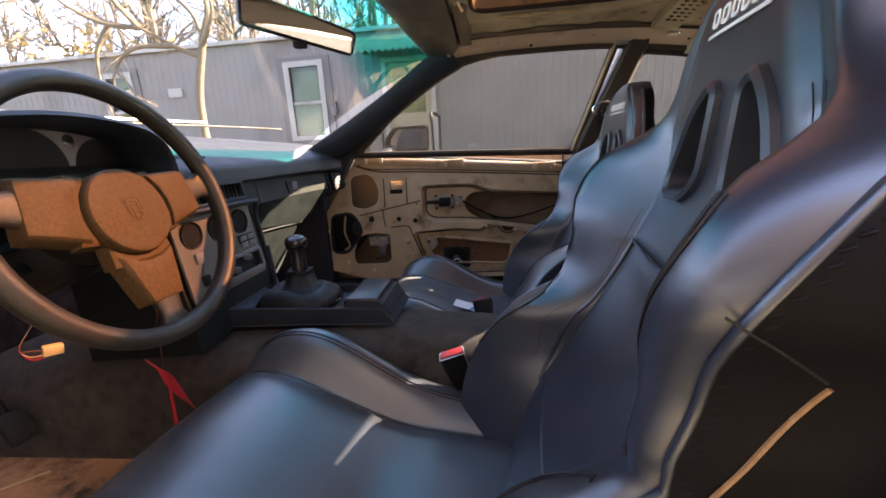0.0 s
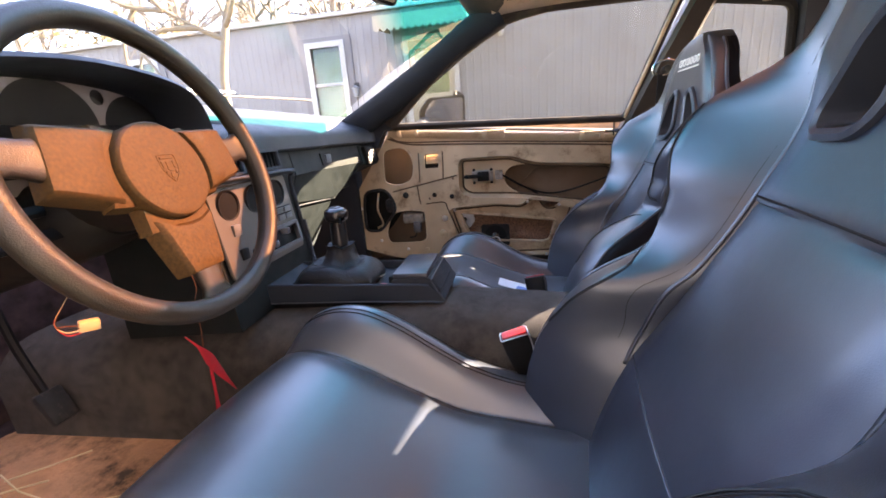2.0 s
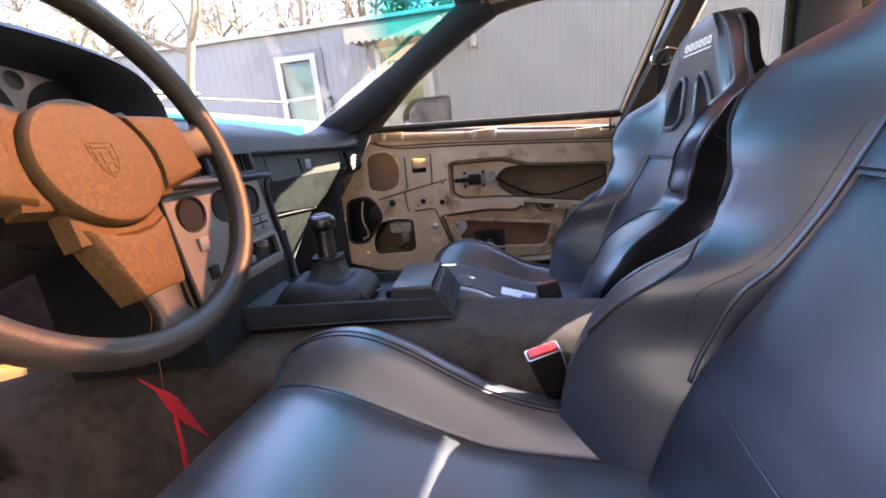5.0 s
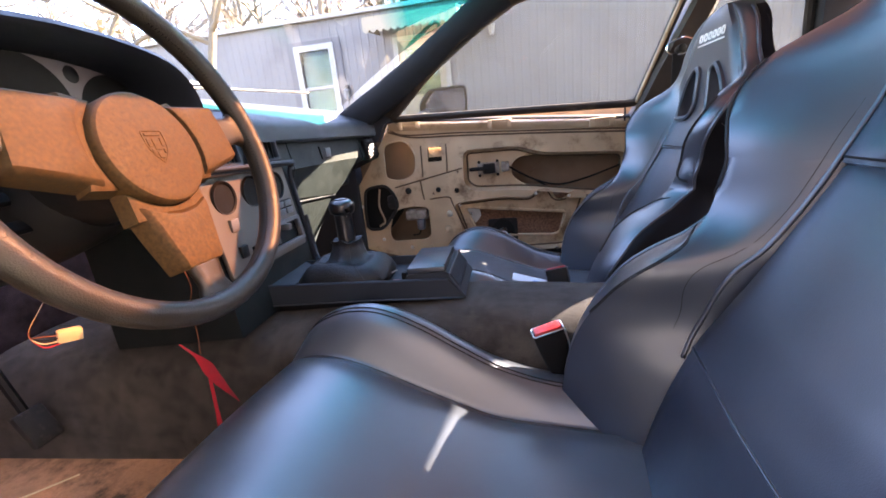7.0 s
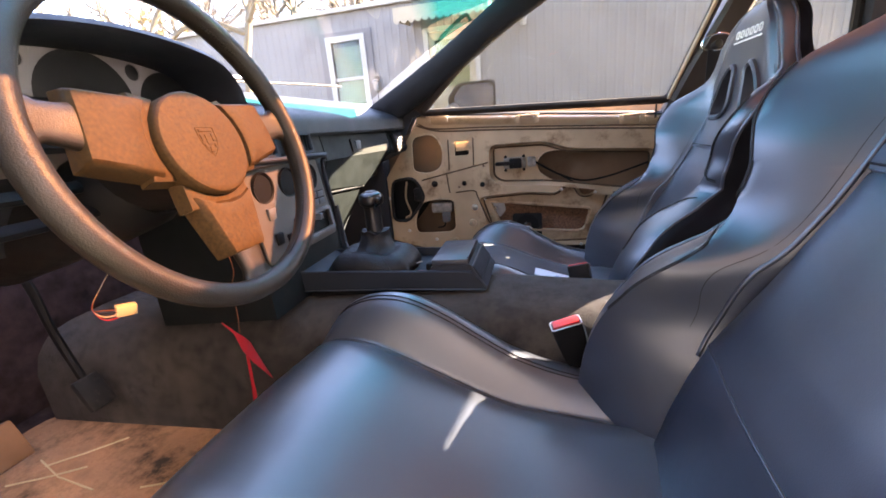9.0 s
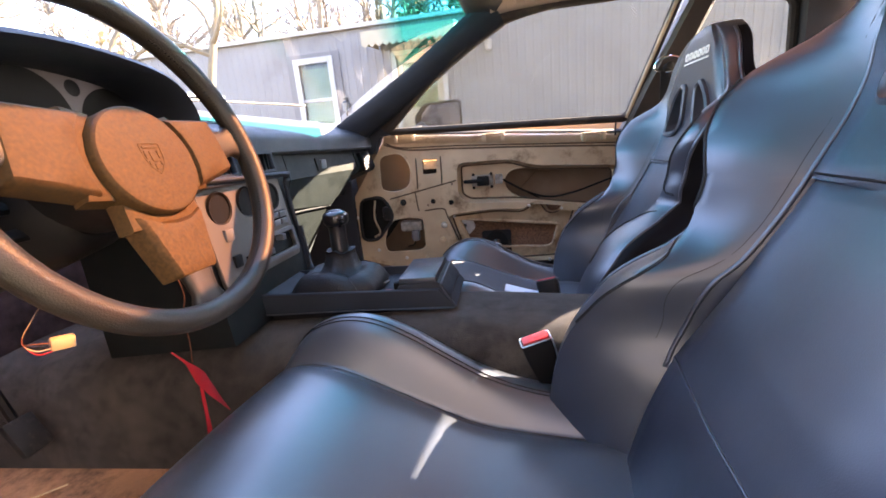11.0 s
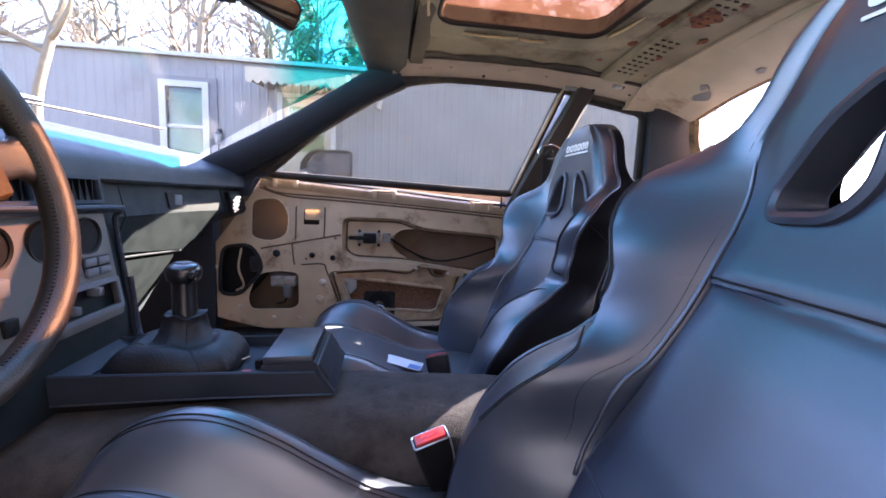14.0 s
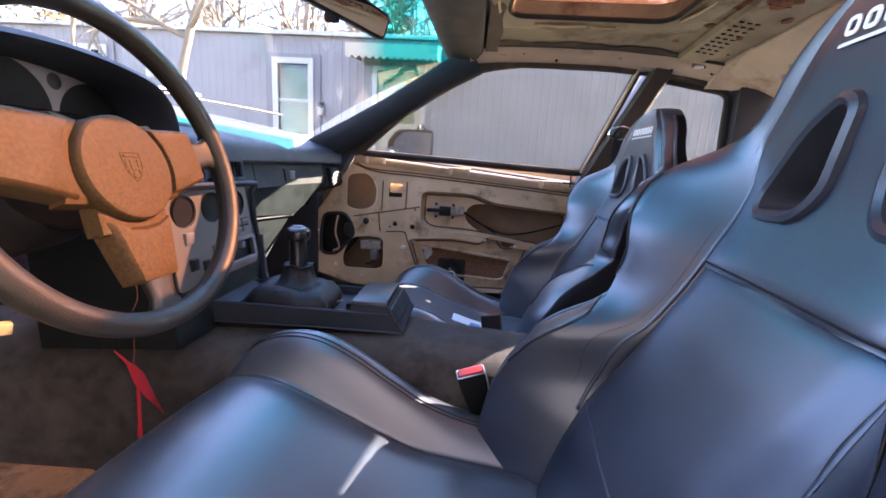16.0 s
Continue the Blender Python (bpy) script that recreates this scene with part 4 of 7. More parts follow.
    bm = tube(B(), smooth_path([(-0.625, DOOR_Y + 0.01, 0.625), (-0.632, DOOR_Y + 0.0, 0.56), (-0.62, DOOR_Y + 0.01, 0.50), (-0.645, DOOR_Y + 0.015, 0.48)], 6), 0.004, 6)
    part("check_strap", bm, TAN, d, "pale strap inside the hinge-side hole")
    bm = box(B(), (-0.60, DOOR_Y + 0.0, 0.545), (-0.545, DOOR_Y + 0.02, 0.60), 0.012)
    part("wire_boot", bm, RUBBER, d, "black rubber wire boot")
    bm = B()
    rr = [(0.0, 0.048, 0.048), (0.004, 0.048, 0.048), (0.006, 0.043, 0.043), (0.02, 0.03, 0.03), (0.022, 0.012, 0.012), (0.016, 0.004, 0.004)]
    loft(bm, [[(-0.165 + a * math.cos(2 * math.pi * j / 32), DOOR_Y + 0.024 + w, 0.432 + b * math.sin(2 * math.pi * j / 32)) for j in range(32)] for w, a, b in rr])
    sp = part("speaker_cone", bm, BLACK, d, "black loudspeaker behind the lower hole")
    part("speaker_frame", sheet(B(), [round_poly([(-0.22, 0.39), (-0.11, 0.39), (-0.11, 0.478), (-0.22, 0.478)], 0.01, 3), circle2(-0.165, 0.432, 0.042, 28)], 0.006, lambda u, v, w: (u, DOOR_Y + 0.026 + w, v)), RUBBER, sp)
    part("dust_cap", disc(B(), (-0.165, DOOR_Y + 0.020, 0.43), (0, -1, 0.3), 0.014, 0.010, 20, bevel=0.003), GLOSS_BLACK, sp, "black dust cap")
    part("bright_ring", tube(B(), [(-0.165 + 0.017 * math.cos(radians(a)), DOOR_Y + 0.014, 0.415 + 0.015 * math.sin(radians(a))) for a in range(-10, 200, 15)], 0.0022, 6), PAPER, sp, "pale crescent edge")
    part("fibre_backing", box(B(), (-0.33, DOOR_Y + 0.06, 0.38), (0.14, DOOR_Y + 0.066, 0.56)), FIBRE, d, "rusty brown fibre backing")
    part("corner_bracket", sheet(B(), [round_poly([(-0.30, 0.53), (-0.25, 0.518), (-0.245, 0.49), (-0.27, 0.462)], 0.008, 3)], 0.004, lambda u, v, w: (u, DOOR_Y + 0.04 + w, v)), STEEL, d)
    # outer skin and its returns, in the tan darkened for cavity shade
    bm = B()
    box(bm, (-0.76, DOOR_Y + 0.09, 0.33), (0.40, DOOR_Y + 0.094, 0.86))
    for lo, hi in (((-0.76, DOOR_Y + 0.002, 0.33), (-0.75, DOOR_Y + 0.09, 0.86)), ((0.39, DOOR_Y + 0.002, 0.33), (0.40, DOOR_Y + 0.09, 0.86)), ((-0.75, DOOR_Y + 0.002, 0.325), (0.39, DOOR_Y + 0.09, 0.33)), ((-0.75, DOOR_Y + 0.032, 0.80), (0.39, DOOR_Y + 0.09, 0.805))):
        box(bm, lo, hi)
    part("outer_skin", bm, TAN_SHADED, d, "inside of the door's outer skin")
    # bolts, plugs and washers
    for x, z, r, m in ((-0.36, 0.515, 0.013, STEEL), (-0.37, 0.455, 0.016, TAN), (-0.04, 0.568, 0.006, STEEL), (0.075, 0.552, 0.006, STEEL), (-0.318, 0.545, 0.006, STEEL), (-0.70, 0.565, 0.007, STEEL),
                       (-0.705, 0.45, 0.006, STEEL), (-0.63, 0.43, 0.007, STEEL), (-0.52, 0.392, 0.007, STEEL), (-0.44, 0.39, 0.009, TAN), (-0.25, 0.372, 0.006, STEEL), (0.03, 0.36, 0.006, STEEL), (-0.51, 0.612, 0.013, RUBBER), (-0.395, 0.608, 0.009, BLACK), (-0.326, 0.60, 0.01, BLACK)):
        bm = disc(B(), (x, DOOR_Y - 0.003, z), (0, -1, 0), r, 0.006, 18, r2=r * 0.85, bevel=0.0015)
        if r > 0.011:
            disc(bm, (x, DOOR_Y - 0.006, z), (0, -1, 0), r * 0.45, 0.008, 12, bevel=0.001)
        part("bolt", bm, m, d)
    # frame of the door window
    bm = B()
    lp = round_poly(DOOR_WIN, [0.02, 0.1, 0.1, 0.1, 0.1, 0.025, 0.02], 5)
    tube(bm, [(u, glass_y(v) - 0.006, v) for u, v in lp], 0.011, 8, True, flat=1.2)
    part("window_seal", bm, BITUMEN, d, "brown-black seal of the window frame")
    top = [(u, v) for u, v in lp if v > 0.99 and u < 0.39]
    top.sort()
    bm = B()
    loft(bm, [[(u - 0.006, glass_y(v) - 0.004, v + 0.004), (u - 0.006, glass_y(v) - 0.020, v + 0.006), (u - 0.01, glass_y(v + 0.012) - 0.020, v + 0.014), (u - 0.01, glass_y(v + 0.012) + 0.01, v + 0.016)] for u, v in top])
    slope = bm
    bm = B()
    loft(bm, [[(u, glass_y(v) - 0.012, v), (u - 0.045, glass_y(v) - 0.012, v + 0.032), (u - 0.045, glass_y(v) + 0.02, v + 0.032), (u, glass_y(v) + 0.02, v)] for u, v in ((-0.525, 0.868), (-0.40, 0.975), (-0.24, 1.092), (-0.14, 1.138))])
    part("door_front_frame", bm, BITUMEN, d, "dark frame along the windscreen pillar")
    part("door_top_frame", slope, BITUMEN, d, "dark brown upper frame of the door window")
    bm = B()
    tube(bm, [(u - 0.012, glass_y(v) - 0.013, v) for u, v in ((0.386, 1.166), (0.292, 0.845))], 0.006, 8)
    part("guide_channel", bm, TAN, d, "bare tan edge of the window guide")
    bm = B()
    sheet(bm, [lp], 0.004, lambda u, v, w: (u, glass_y(v) + w, v))
    part("door_glass", bm, SIDE_GLASS, d, "dusty passenger window glass", 0)
    return d


def build_outer_body():
    bm = B()
    rows = []
    for i in range(9):
        t = i / 8
        x = -1.02 - 1.55 * t
        row = []
        for j in range(17):
            y = -0.02 + 1.64 * j / 16
            k = abs((y - MID) / 0.82)
            row.append((x - 0.14 * (1 - t) + 0.32 * k * k * (1 - t), y, 0.932 - 0.045 * k ** 3 - 0.05 * t - 0.26 * t * t))
        rows.append(row)
    loft(bm, rows, False, False)
    edge = []
    for j in range(33):
        y = -0.0 + 1.6 * j / 32
        k = abs((y - MID) / 0.82)
        edge.append((-1.16 + 0.32 * k * k + 0.004, y, 0.932 - 0.045 * k ** 3))
    tube(bm, edge, 0.009, 8)
    structure("bonnet", bm, CAR_PAINT, "pale sunlit bonnet ahead of the windscreen", "bonnet")
    for s, nm in ((1, "wing_passenger"), (-1, "wing_driver")):
        bm = B()
        rings = []
        for x, z in ((-0.74, 0.90), (-1.1, 0.90), (-1.6, 0.86), (-2.2, 0.76), (-2.6, 0.62)):
            rings.append([mirror_y(p, s) for p in ((x, 1.60, 0.25), (x, 1.60, z - 0.02), (x, 1.64, z), (x, 1.70, z - 0.03), (x, 1.735, z - 0.2), (x, 1.72, 0.25))])
        loft(bm, rings)
        structure(nm, bm, CAR_PAINT, "pale front wing of the car", "wing")
    bm = B()
    box(bm, (-2.62, 0.0, 0.2), (-2.5, 1.6, 0.62), 0.04)
    structure("trim_nose", bm, DASH_DARK, "dark nose panel of the car", "panel")


build_floor()
build_roof()
build_side(1)
build_side(-1)
build_windscreen()
build_hatch()
build_door()
build_outer_body()


# ---------------------------------------------------------------- outside
HOUSE_Y = 8.4


def build_ground():
    bm = B()
    bmesh.ops.create_grid(bm, x_segments=80, y_segments=80, size=150)
    for v in bm.verts:
        v.co.z = 0.12 * noise.noise(v.co * 0.12) * min(1.0, max(0.0, (v.co.length - 4) / 10))
    structure("ground", bm, GROUND, "winter lawn with dry patches reaching into the distance", "ground")


def build_blocker_wall():
    """An added, unseen dark wall that blocks light behind the open driver door."""
    bm = box(B(), (-4.0, -1.3, 0.0), (3.5, -1.15, 3.2), 0.01)
    structure("wall_outside", bm, BLOCKER_WALL, "unseen dark wall added to block light from the driver side", "wall")


def build_house():
    h = thing("mobile_home", "long grey mobile home with ribbed siding and white roof edge", "house", (-4, HOUSE_Y, 0))
    x0, x1, top = -15.0, 7.0, 3.17
    wins = [(-4.17, -3.38, 1.22, 2.71), (-8.32, -7.64, 1.30, 2.80), (-13.0, -12.2, 1.30, 2.75)]
    door = (-2.14, -1.14, 0.55, 2.62)
    # ribbed wall: upright folds, with the openings left free
    bm = B()
    holes = [round_poly([(a, c), (b, c), (b, d), (a, d)], 0.0, 1) for a, b, c, d in wins + [door]]
    sheet(bm, [[(x0, 0.5), (x1, 0.5), (x1, top), (x0, top)]] + holes, 0.06, lambda u, v, w: (u, HOUSE_Y + 0.04 + w, v))
    part("wall", bm, SIDING, h)
    bm = B()
    pitch = 0.152
    n = int((x1 - x0) / pitch)
    for k in range(n):
        x = x0 + k * pitch
        spans = [(0.5, top)]
        for a, b, c, d in wins + [door]:
            if a - 0.07 < x < b + 0.02:
                spans = [(0.5, c - 0.04), (d + 0.04, top)] if c > 0.6 else [(d + 0.04, top)]
        for lo, hi in spans:
            y = HOUSE_Y + 0.01
            ring = lambda z: [(x, y + 0.004, z), (x + 0.012, y - 0.004, z), (x + 0.052, y - 0.004, z), (x + 0.064, y + 0.004, z)]
            loft(bm, [ring(lo), ring(hi)])
    tagged(part("siding_ribs", bm, SIDING, h), kind="stuff")
    bm = B()
    box(bm, (x0 - 0.02, HOUSE_Y - 0.02, 0.08), (x1, HOUSE_Y + 0.03, 0.52), 0.01)
    part("skirting", bm, SIDING, h, "darker skirting board")
    for xx in (x0, x1 - 0.1):
        bm = box(B(), (xx, HOUSE_Y + 0.07, 0.1), (xx + 0.1, HOUSE_Y + 4.2, top))
        part("end_wall", bm, SIDING, h)
    bm = box(B(), (x0, HOUSE_Y + 4.1, 0.1), (x1, HOUSE_Y + 4.2, top))
    part("back_wall", bm, SIDING, h)
    # shallow roof and its bright edge
    bm = B()
    loft(bm, [[(x, HOUSE_Y - 0.05, top), (x, HOUSE_Y - 0.05, top + 0.05), (x, HOUSE_Y + 2.1, top + 0.24), (x, HOUSE_Y + 4.3, top + 0.05), (x, HOUSE_Y + 4.3, top), (x, HOUSE_Y + 2.1, top + 0.1)] for x in (x0 - 0.08, x1 + 0.05)])
    rf = part("roof", bm, ROOFING, h)
    bm = box(B(), (x0 - 0.08, HOUSE_Y - 0.085, top - 0.03), (x1 + 0.05, HOUSE_Y - 0.05, top + 0.045), 0.008)
    part("roof_edge", bm, WHITE_PAINT, rf, "white metal drip edge")
    bm = disc(B(), (-10.2, HOUSE_Y + 0.8, top + 0.25), (0, 0, 1), 0.12, 0.35, 20)
    disc(bm, (-10.2, HOUSE_Y + 0.8, top + 0.46), (0, 0, 1), 0.2, 0.1, 20, r2=0.14)
    part("roof_vent", bm, STEEL, rf, "grey metal roof vent")
    for a, b, c, d in wins:
        w = part("window", sheet(B(), [[(a - 0.02, c - 0.02), (b + 0.02, c - 0.02), (b + 0.02, d + 0.02), (a - 0.02, d + 0.02)], [(a + 0.085, c + 0.07), (b - 0.085, c + 0.07), (b - 0.085, d - 0.085), (a + 0.085, d - 0.085)]], 0.07, lambda u, v, t: (u, HOUSE_Y - 0.02 + t, v)), WHITE_PAINT, h, "white sash window", 0)
        part("surround", sheet(B(), [[(a - 0.16, c - 0.10), (b + 0.16, c - 0.10), (b + 0.16, d + 0.10), (a - 0.16, d + 0.10)], [(a - 0.01, c - 0.01), (b + 0.01, c - 0.01), (b + 0.01, d + 0.01), (a - 0.01, d + 0.01)]], 0.02, lambda u, v, t: (u, HOUSE_Y - 0.012 + t, v)), SURROUND, w, "darker grey surround", 0)
        mid = (c + d) / 2 - 0.03
        part("meeting_rail", box(B(), (a + 0.08, HOUSE_Y - 0.03, mid - 0.03), (b - 0.08, HOUSE_Y + 0.02, mid + 0.03), 0.006), WHITE_PAINT, w)
        for lo, hi, dy in ((c + 0.06, mid - 0.02, 0.015), (mid + 0.02, d - 0.08, 0.028)):
            part("pane", box(B(), (a + 0.08, HOUSE_Y + dy - 0.014, lo), (b - 0.08, HOUSE_Y + dy - 0.01, hi)), PANE, w)
        for k in range(int((d - c - 0.2) / 0.05)):
            z = c + 0.1 + k * 0.05
            part("blind_slat", box(B(), (a + 0.09, HOUSE_Y + 0.10, z), (b - 0.09, HOUSE_Y + 0.125, z + 0.038)), BLIND, w)
        part("dark_room", box(B(), (a, HOUSE_Y + 0.3, c), (b, HOUSE_Y + 0.32, d)), CURTAIN, w)
    a, b, c, d = door
    dr = part("door", box(B(), (a + 0.06, HOUSE_Y - 0.01, c), (b - 0.06, HOUSE_Y + 0.03, d - 0.05), 0.005), AWNING, h, "cream front door")
    part("door_frame", sheet(B(), [[(a - 0.03, c), (b + 0.03, c), (b + 0.03, d + 0.03), (a - 0.03, d + 0.03)], [(a + 0.06, c + 0.001), (b - 0.06, c + 0.001), (b - 0.06, d - 0.05), (a + 0.06, d - 0.05)]], 0.06, lambda u, v, t: (u, HOUSE_Y - 0.02 + t, v)), WHITE_PAINT, dr, "", 0)
    part("door_glass", box(B(), (a + 0.18, HOUSE_Y - 0.018, c + 1.05), (b - 0.18, HOUSE_Y - 0.011, d - 0.2), 0.0), PANE, dr)
    # scalloped awning on its two posts over the door
    aw = thing("door_awning", "cream canvas door awning with a scalloped edge", "awning", (-1.6, HOUSE_Y, 2.5))
    bm = B()
    ax0, ax1, ay = -2.42, -0.82, HOUSE_Y - 1.0
    loft(bm, [[(x, HOUSE_Y - 0.01, 3.02), (x, ay, 2.80), (x, ay, 2.785), (x, HOUSE_Y - 0.01, 3.0)] for x in (ax0, ax1)])
    part("canopy", bm, AWNING, aw)
    k = 13
    lower = []
    for j in range(k):
        for q in range(6):
            t = (j + q / 6) / k
            lower.append((ax0 + (ax1 - ax0) * t, 2.60 - 0.05 * math.sin(math.pi * q / 6)))
    sheet_loop = [(ax0, 2.80), *lower, (ax1, 2.60), (ax1, 2.80)]
    part("valance", sheet(B(), [sheet_loop], 0.006, lambda u, v, t: (u, ay - 0.006 + t, v)), AWNING, aw)
    for x in (ax0 + 0.02, ax1 - 0.02):
        part("side_flap", sheet(B(), [[(HOUSE_Y - 0.02, 3.0), (HOUSE_Y - 0.02, 2.72), (ay, 2.60), (ay, 2.79)]], 0.006, lambda u, v, t: (x + t, u, v)), AWNING, aw)
    # lantern beside the window and flood lamp by the door
    for nm, x, z, lab in (("wall_lantern", -3.20, 1.86, "small black wall lantern beside the window"), ("flood_lamp", -0.30, 2.66, "small white twin flood lamp under the eaves")):
        t = thing(nm, lab, "lamp", (x, HOUSE_Y, z))
        m = BLACK if nm == "wall_lantern" else WHITE_PAINT
        part("bracket", box(B(), (x - 0.045, HOUSE_Y - 0.03, z - 0.05), (x + 0.045, HOUSE_Y + 0.0, z + 0.07), 0.01), m, t)
        bm = disc(B(), (x, HOUSE_Y - 0.09, z - 0.12), (0, 0, 1), 0.05, 0.16, 8, r2=0.07)
        disc(bm, (x, HOUSE_Y - 0.09, z - 0.02), (0, 0, 1), 0.085, 0.05, 8, r2=0.02)
        part("lamp_head", bm, m if nm != "wall_lantern" else GREY_PLASTIC, t)
    t = thing("wall_plate", "small pale plate fixed to the siding", "plate", (-6.7, HOUSE_Y, 2.3))
    part("plate", box(B(), (-6.84, HOUSE_Y - 0.03, 2.24), (-6.52, HOUSE_Y - 0.005, 2.42), 0.006), WHITE_PAINT, t)
    # steps and rail in front of the door
    st = thing("entry_steps", "weathered entry steps with a metal hand rail", "steps", (-1.6, HOUSE_Y - 1.0, 0))
    for k in range(3):
        part("step", box(B(), (-2.15, HOUSE_Y - 1.15 + 0.28 * k - 0.3, 0.17 * k), (-1.05, HOUSE_Y - 0.02, 0.17 * (k + 1)), 0.01), SIDING, st)
    for x in (-2.15, -1.02):
        for y in (HOUSE_Y - 1.4, HOUSE_Y - 0.4):
            part("post", tube(B(), [(x, y, 0.0 if y < HOUSE_Y - 1 else 0.5), (x, y, 1.45)], 0.02, 8), BLACK, st)
        part("hand_rail", tube(B(), smooth_path([(x, HOUSE_Y - 1.5, 1.32), (x, HOUSE_Y - 1.4, 1.46), (x, HOUSE_Y - 0.35, 1.46)], 5), 0.025, 8), BLACK, st)


def branch(bm, p, d, length, r, depth, rnd, n=5, droop=0.0):
    """One limb and what grows from it."""
    pts = [p]
    q, v = Vector(p), Vector(d).normalized()
    segs = 5 if depth > 1 else 3
    for _ in range(segs):
        v = (v + Vector((rnd.gauss(0, 0.13), rnd.gauss(0, 0.13), rnd.gauss(0.03, 0.1) - droop))).normalized()
        q = q + v * length / segs
        pts.append(q.copy())
    tube(bm, pts, r, n if depth > 1 else 3, taper=r * 0.45)
    if depth <= 0:
        return
    for _ in range(rnd.randint(3, 4) if depth > 1 else rnd.randint(3, 5)):
        i = rnd.randint(1, segs)
        w = (v + Vector((rnd.gauss(0, 0.55), rnd.gauss(0, 0.55), rnd.gauss(0.15, 0.35)))).normalized()
        branch(bm, pts[i], w, length * rnd.uniform(0.45, 0.7), r * rnd.uniform(0.35, 0.55), depth - 1, rnd, n, droop)


def bare_tree(seed, height, label):
    rnd = random.Random(seed)
    t = thing("bare_tree", label, "tree", (0, 0, 0), "bare trees behind the house")
    bm = B()
    pts = [Vector((0, 0, -0.1))]
    v = Vector((rnd.gauss(0, 0.05), rnd.gauss(0, 0.05), 1))
    for k in range(7):
        v = (v + Vector((rnd.gauss(0, 0.06), rnd.gauss(0, 0.06), 0))).normalized()
        pts.append(pts[-1] + v * height / 7)
    tube(bm, pts, height * 0.016, 7, taper=height * 0.003)
    part("trunk", bm, BARK, t)
    bm = B()
    for k in range(24):
        i = rnd.randint(1, 7)
        a = rnd.uniform(0, 2 * math.pi)
        d = Vector((math.cos(a), math.sin(a), rnd.uniform(0.4, 1.3)))
        branch(bm, pts[i] * 1.0, d, height * rnd.uniform(0.16, 0.3) * (1.25 - i / 10), height * 0.005, 2, rnd, 4)
    part("crown", bm, BARK, t, "leafless branching crown")
    return t


def leafy(bm, rnd, c, size, count, leaf):
    for _ in range(count):
        p = Vector(c) + Vector((rnd.gauss(0, 0.4), rnd.gauss(0, 0.4), rnd.gauss(0, 0.4))) * size
        n = Vector((rnd.gauss(0, 1), rnd.gauss(0, 1), rnd.gauss(0, 1))).normalized()
        a = n.orthogonal() * leaf * rnd.uniform(0.6, 1.3)
        b = n.cross(a) * 0.6
        bm.faces.new([bm.verts.new(q) for q in (p - a, p + b, p + a, p - b)])


def pine_tree(seed, height):
    rnd = random.Random(seed)
    t = thing("pine_tree", "tall pine with a thin dark green crown", "tree", (0, 0, 0), "pines beyond the car")
    part("trunk", tube(B(), [(0, 0, -0.1), (0.05, 0, height * 0.5), (0, 0.1, height)], height * 0.014, 7, taper=0.03), BARK, t)
    bm = B()
    for k in range(70):
        z = height * rnd.uniform(0.35, 1.0)
        a = rnd.uniform(0, 6.28)
        r = height * 0.17 * (1.15 - z / height) * rnd.uniform(0.3, 1.2)
        leafy(bm, rnd, (r * math.cos(a), r * math.sin(a), z), height * 0.035, 26, 0.16)
    part("crown", bm, PINE, t, "", 0)
    return t


def build_front_tree():
    """The pruned pale tree in front of the house."""
    rnd = random.Random(12)
    t = thing("pruned_tree", "pale pruned tree with cut-back bare limbs before the house", "tree", (-4.0, 5.5, 0))
    trunk = smooth_path([(-4.06, 5.5, -0.05), (-4.03, 5.5, 0.7), (-4.05, 5.5, 1.3), (-4.02, 5.5, 1.8), (-3.88, 5.5, 2.3), (-3.80, 5.5, 2.55)], 5)
    part("trunk", tube(B(), trunk, 0.062, 10, taper=0.045), PALE_BARK, t)
    limbs = [[(-3.9, 5.5, 2.25), (-4.2, 5.4, 2.4), (-4.55, 5.3, 2.62), (-4.95, 5.3, 2.72)], [(-3.82, 5.5, 2.5), (-3.95, 5.55, 2.8), (-4.25, 5.6, 3.1), (-4.5, 5.6, 3.35)],
             [(-3.8, 5.5, 2.55), (-3.65, 5.45, 2.85), (-3.72, 5.4, 3.2), (-3.6, 5.4, 3.5)], [(-3.85, 5.5, 2.4), (-3.6, 5.3, 2.5), (-3.42, 5.2, 2.75), (-3.45, 5.1, 3.0)],
             [(-4.55, 5.3, 2.62), (-4.75, 5.2, 2.95), (-4.82, 5.2, 3.35), (-5.2, 5.1, 3.7)], [(-4.2, 5.4, 2.4), (-4.6, 5.2, 2.36), (-4.85, 5.1, 2.1), (-4.95, 5.1, 1.7)],
             [(-4.95, 5.3, 2.72), (-5.15, 5.2, 2.35), (-5.2, 5.2, 1.9), (-5.12, 5.2, 1.5)], [(-4.85, 5.1, 2.1), (-4.65, 5.1, 1.8), (-4.62, 5.05, 1.45)], [(-4.55, 5.3, 2.62), (-5.0, 5.2, 2.7), (-5.4, 5.1, 2.95), (-5.7, 5.1, 3.3)]]
    for lb in limbs:
        pts = smooth_path(lb, 4)
        r0 = 0.038 if lb[0][2] > 2.2 else 0.022
        br = part("limb", tube(B(), pts, r0, 7, taper=0.008), PALE_BARK, t)
        bm = B()
        for k in range(7):
            i = rnd.randint(3, len(pts) - 1)
            d = (pts[i] - pts[i - 2]).normalized() + Vector((rnd.gauss(0, 0.6), rnd.gauss(0, 0.5), rnd.gauss(0, 0.6)))
            branch(bm, pts[i], d, rnd.uniform(0.2, 0.55), 0.008, 1, rnd, 4)
        tagged(part("twigs", bm, PALE_BARK, br), kind="stuff")


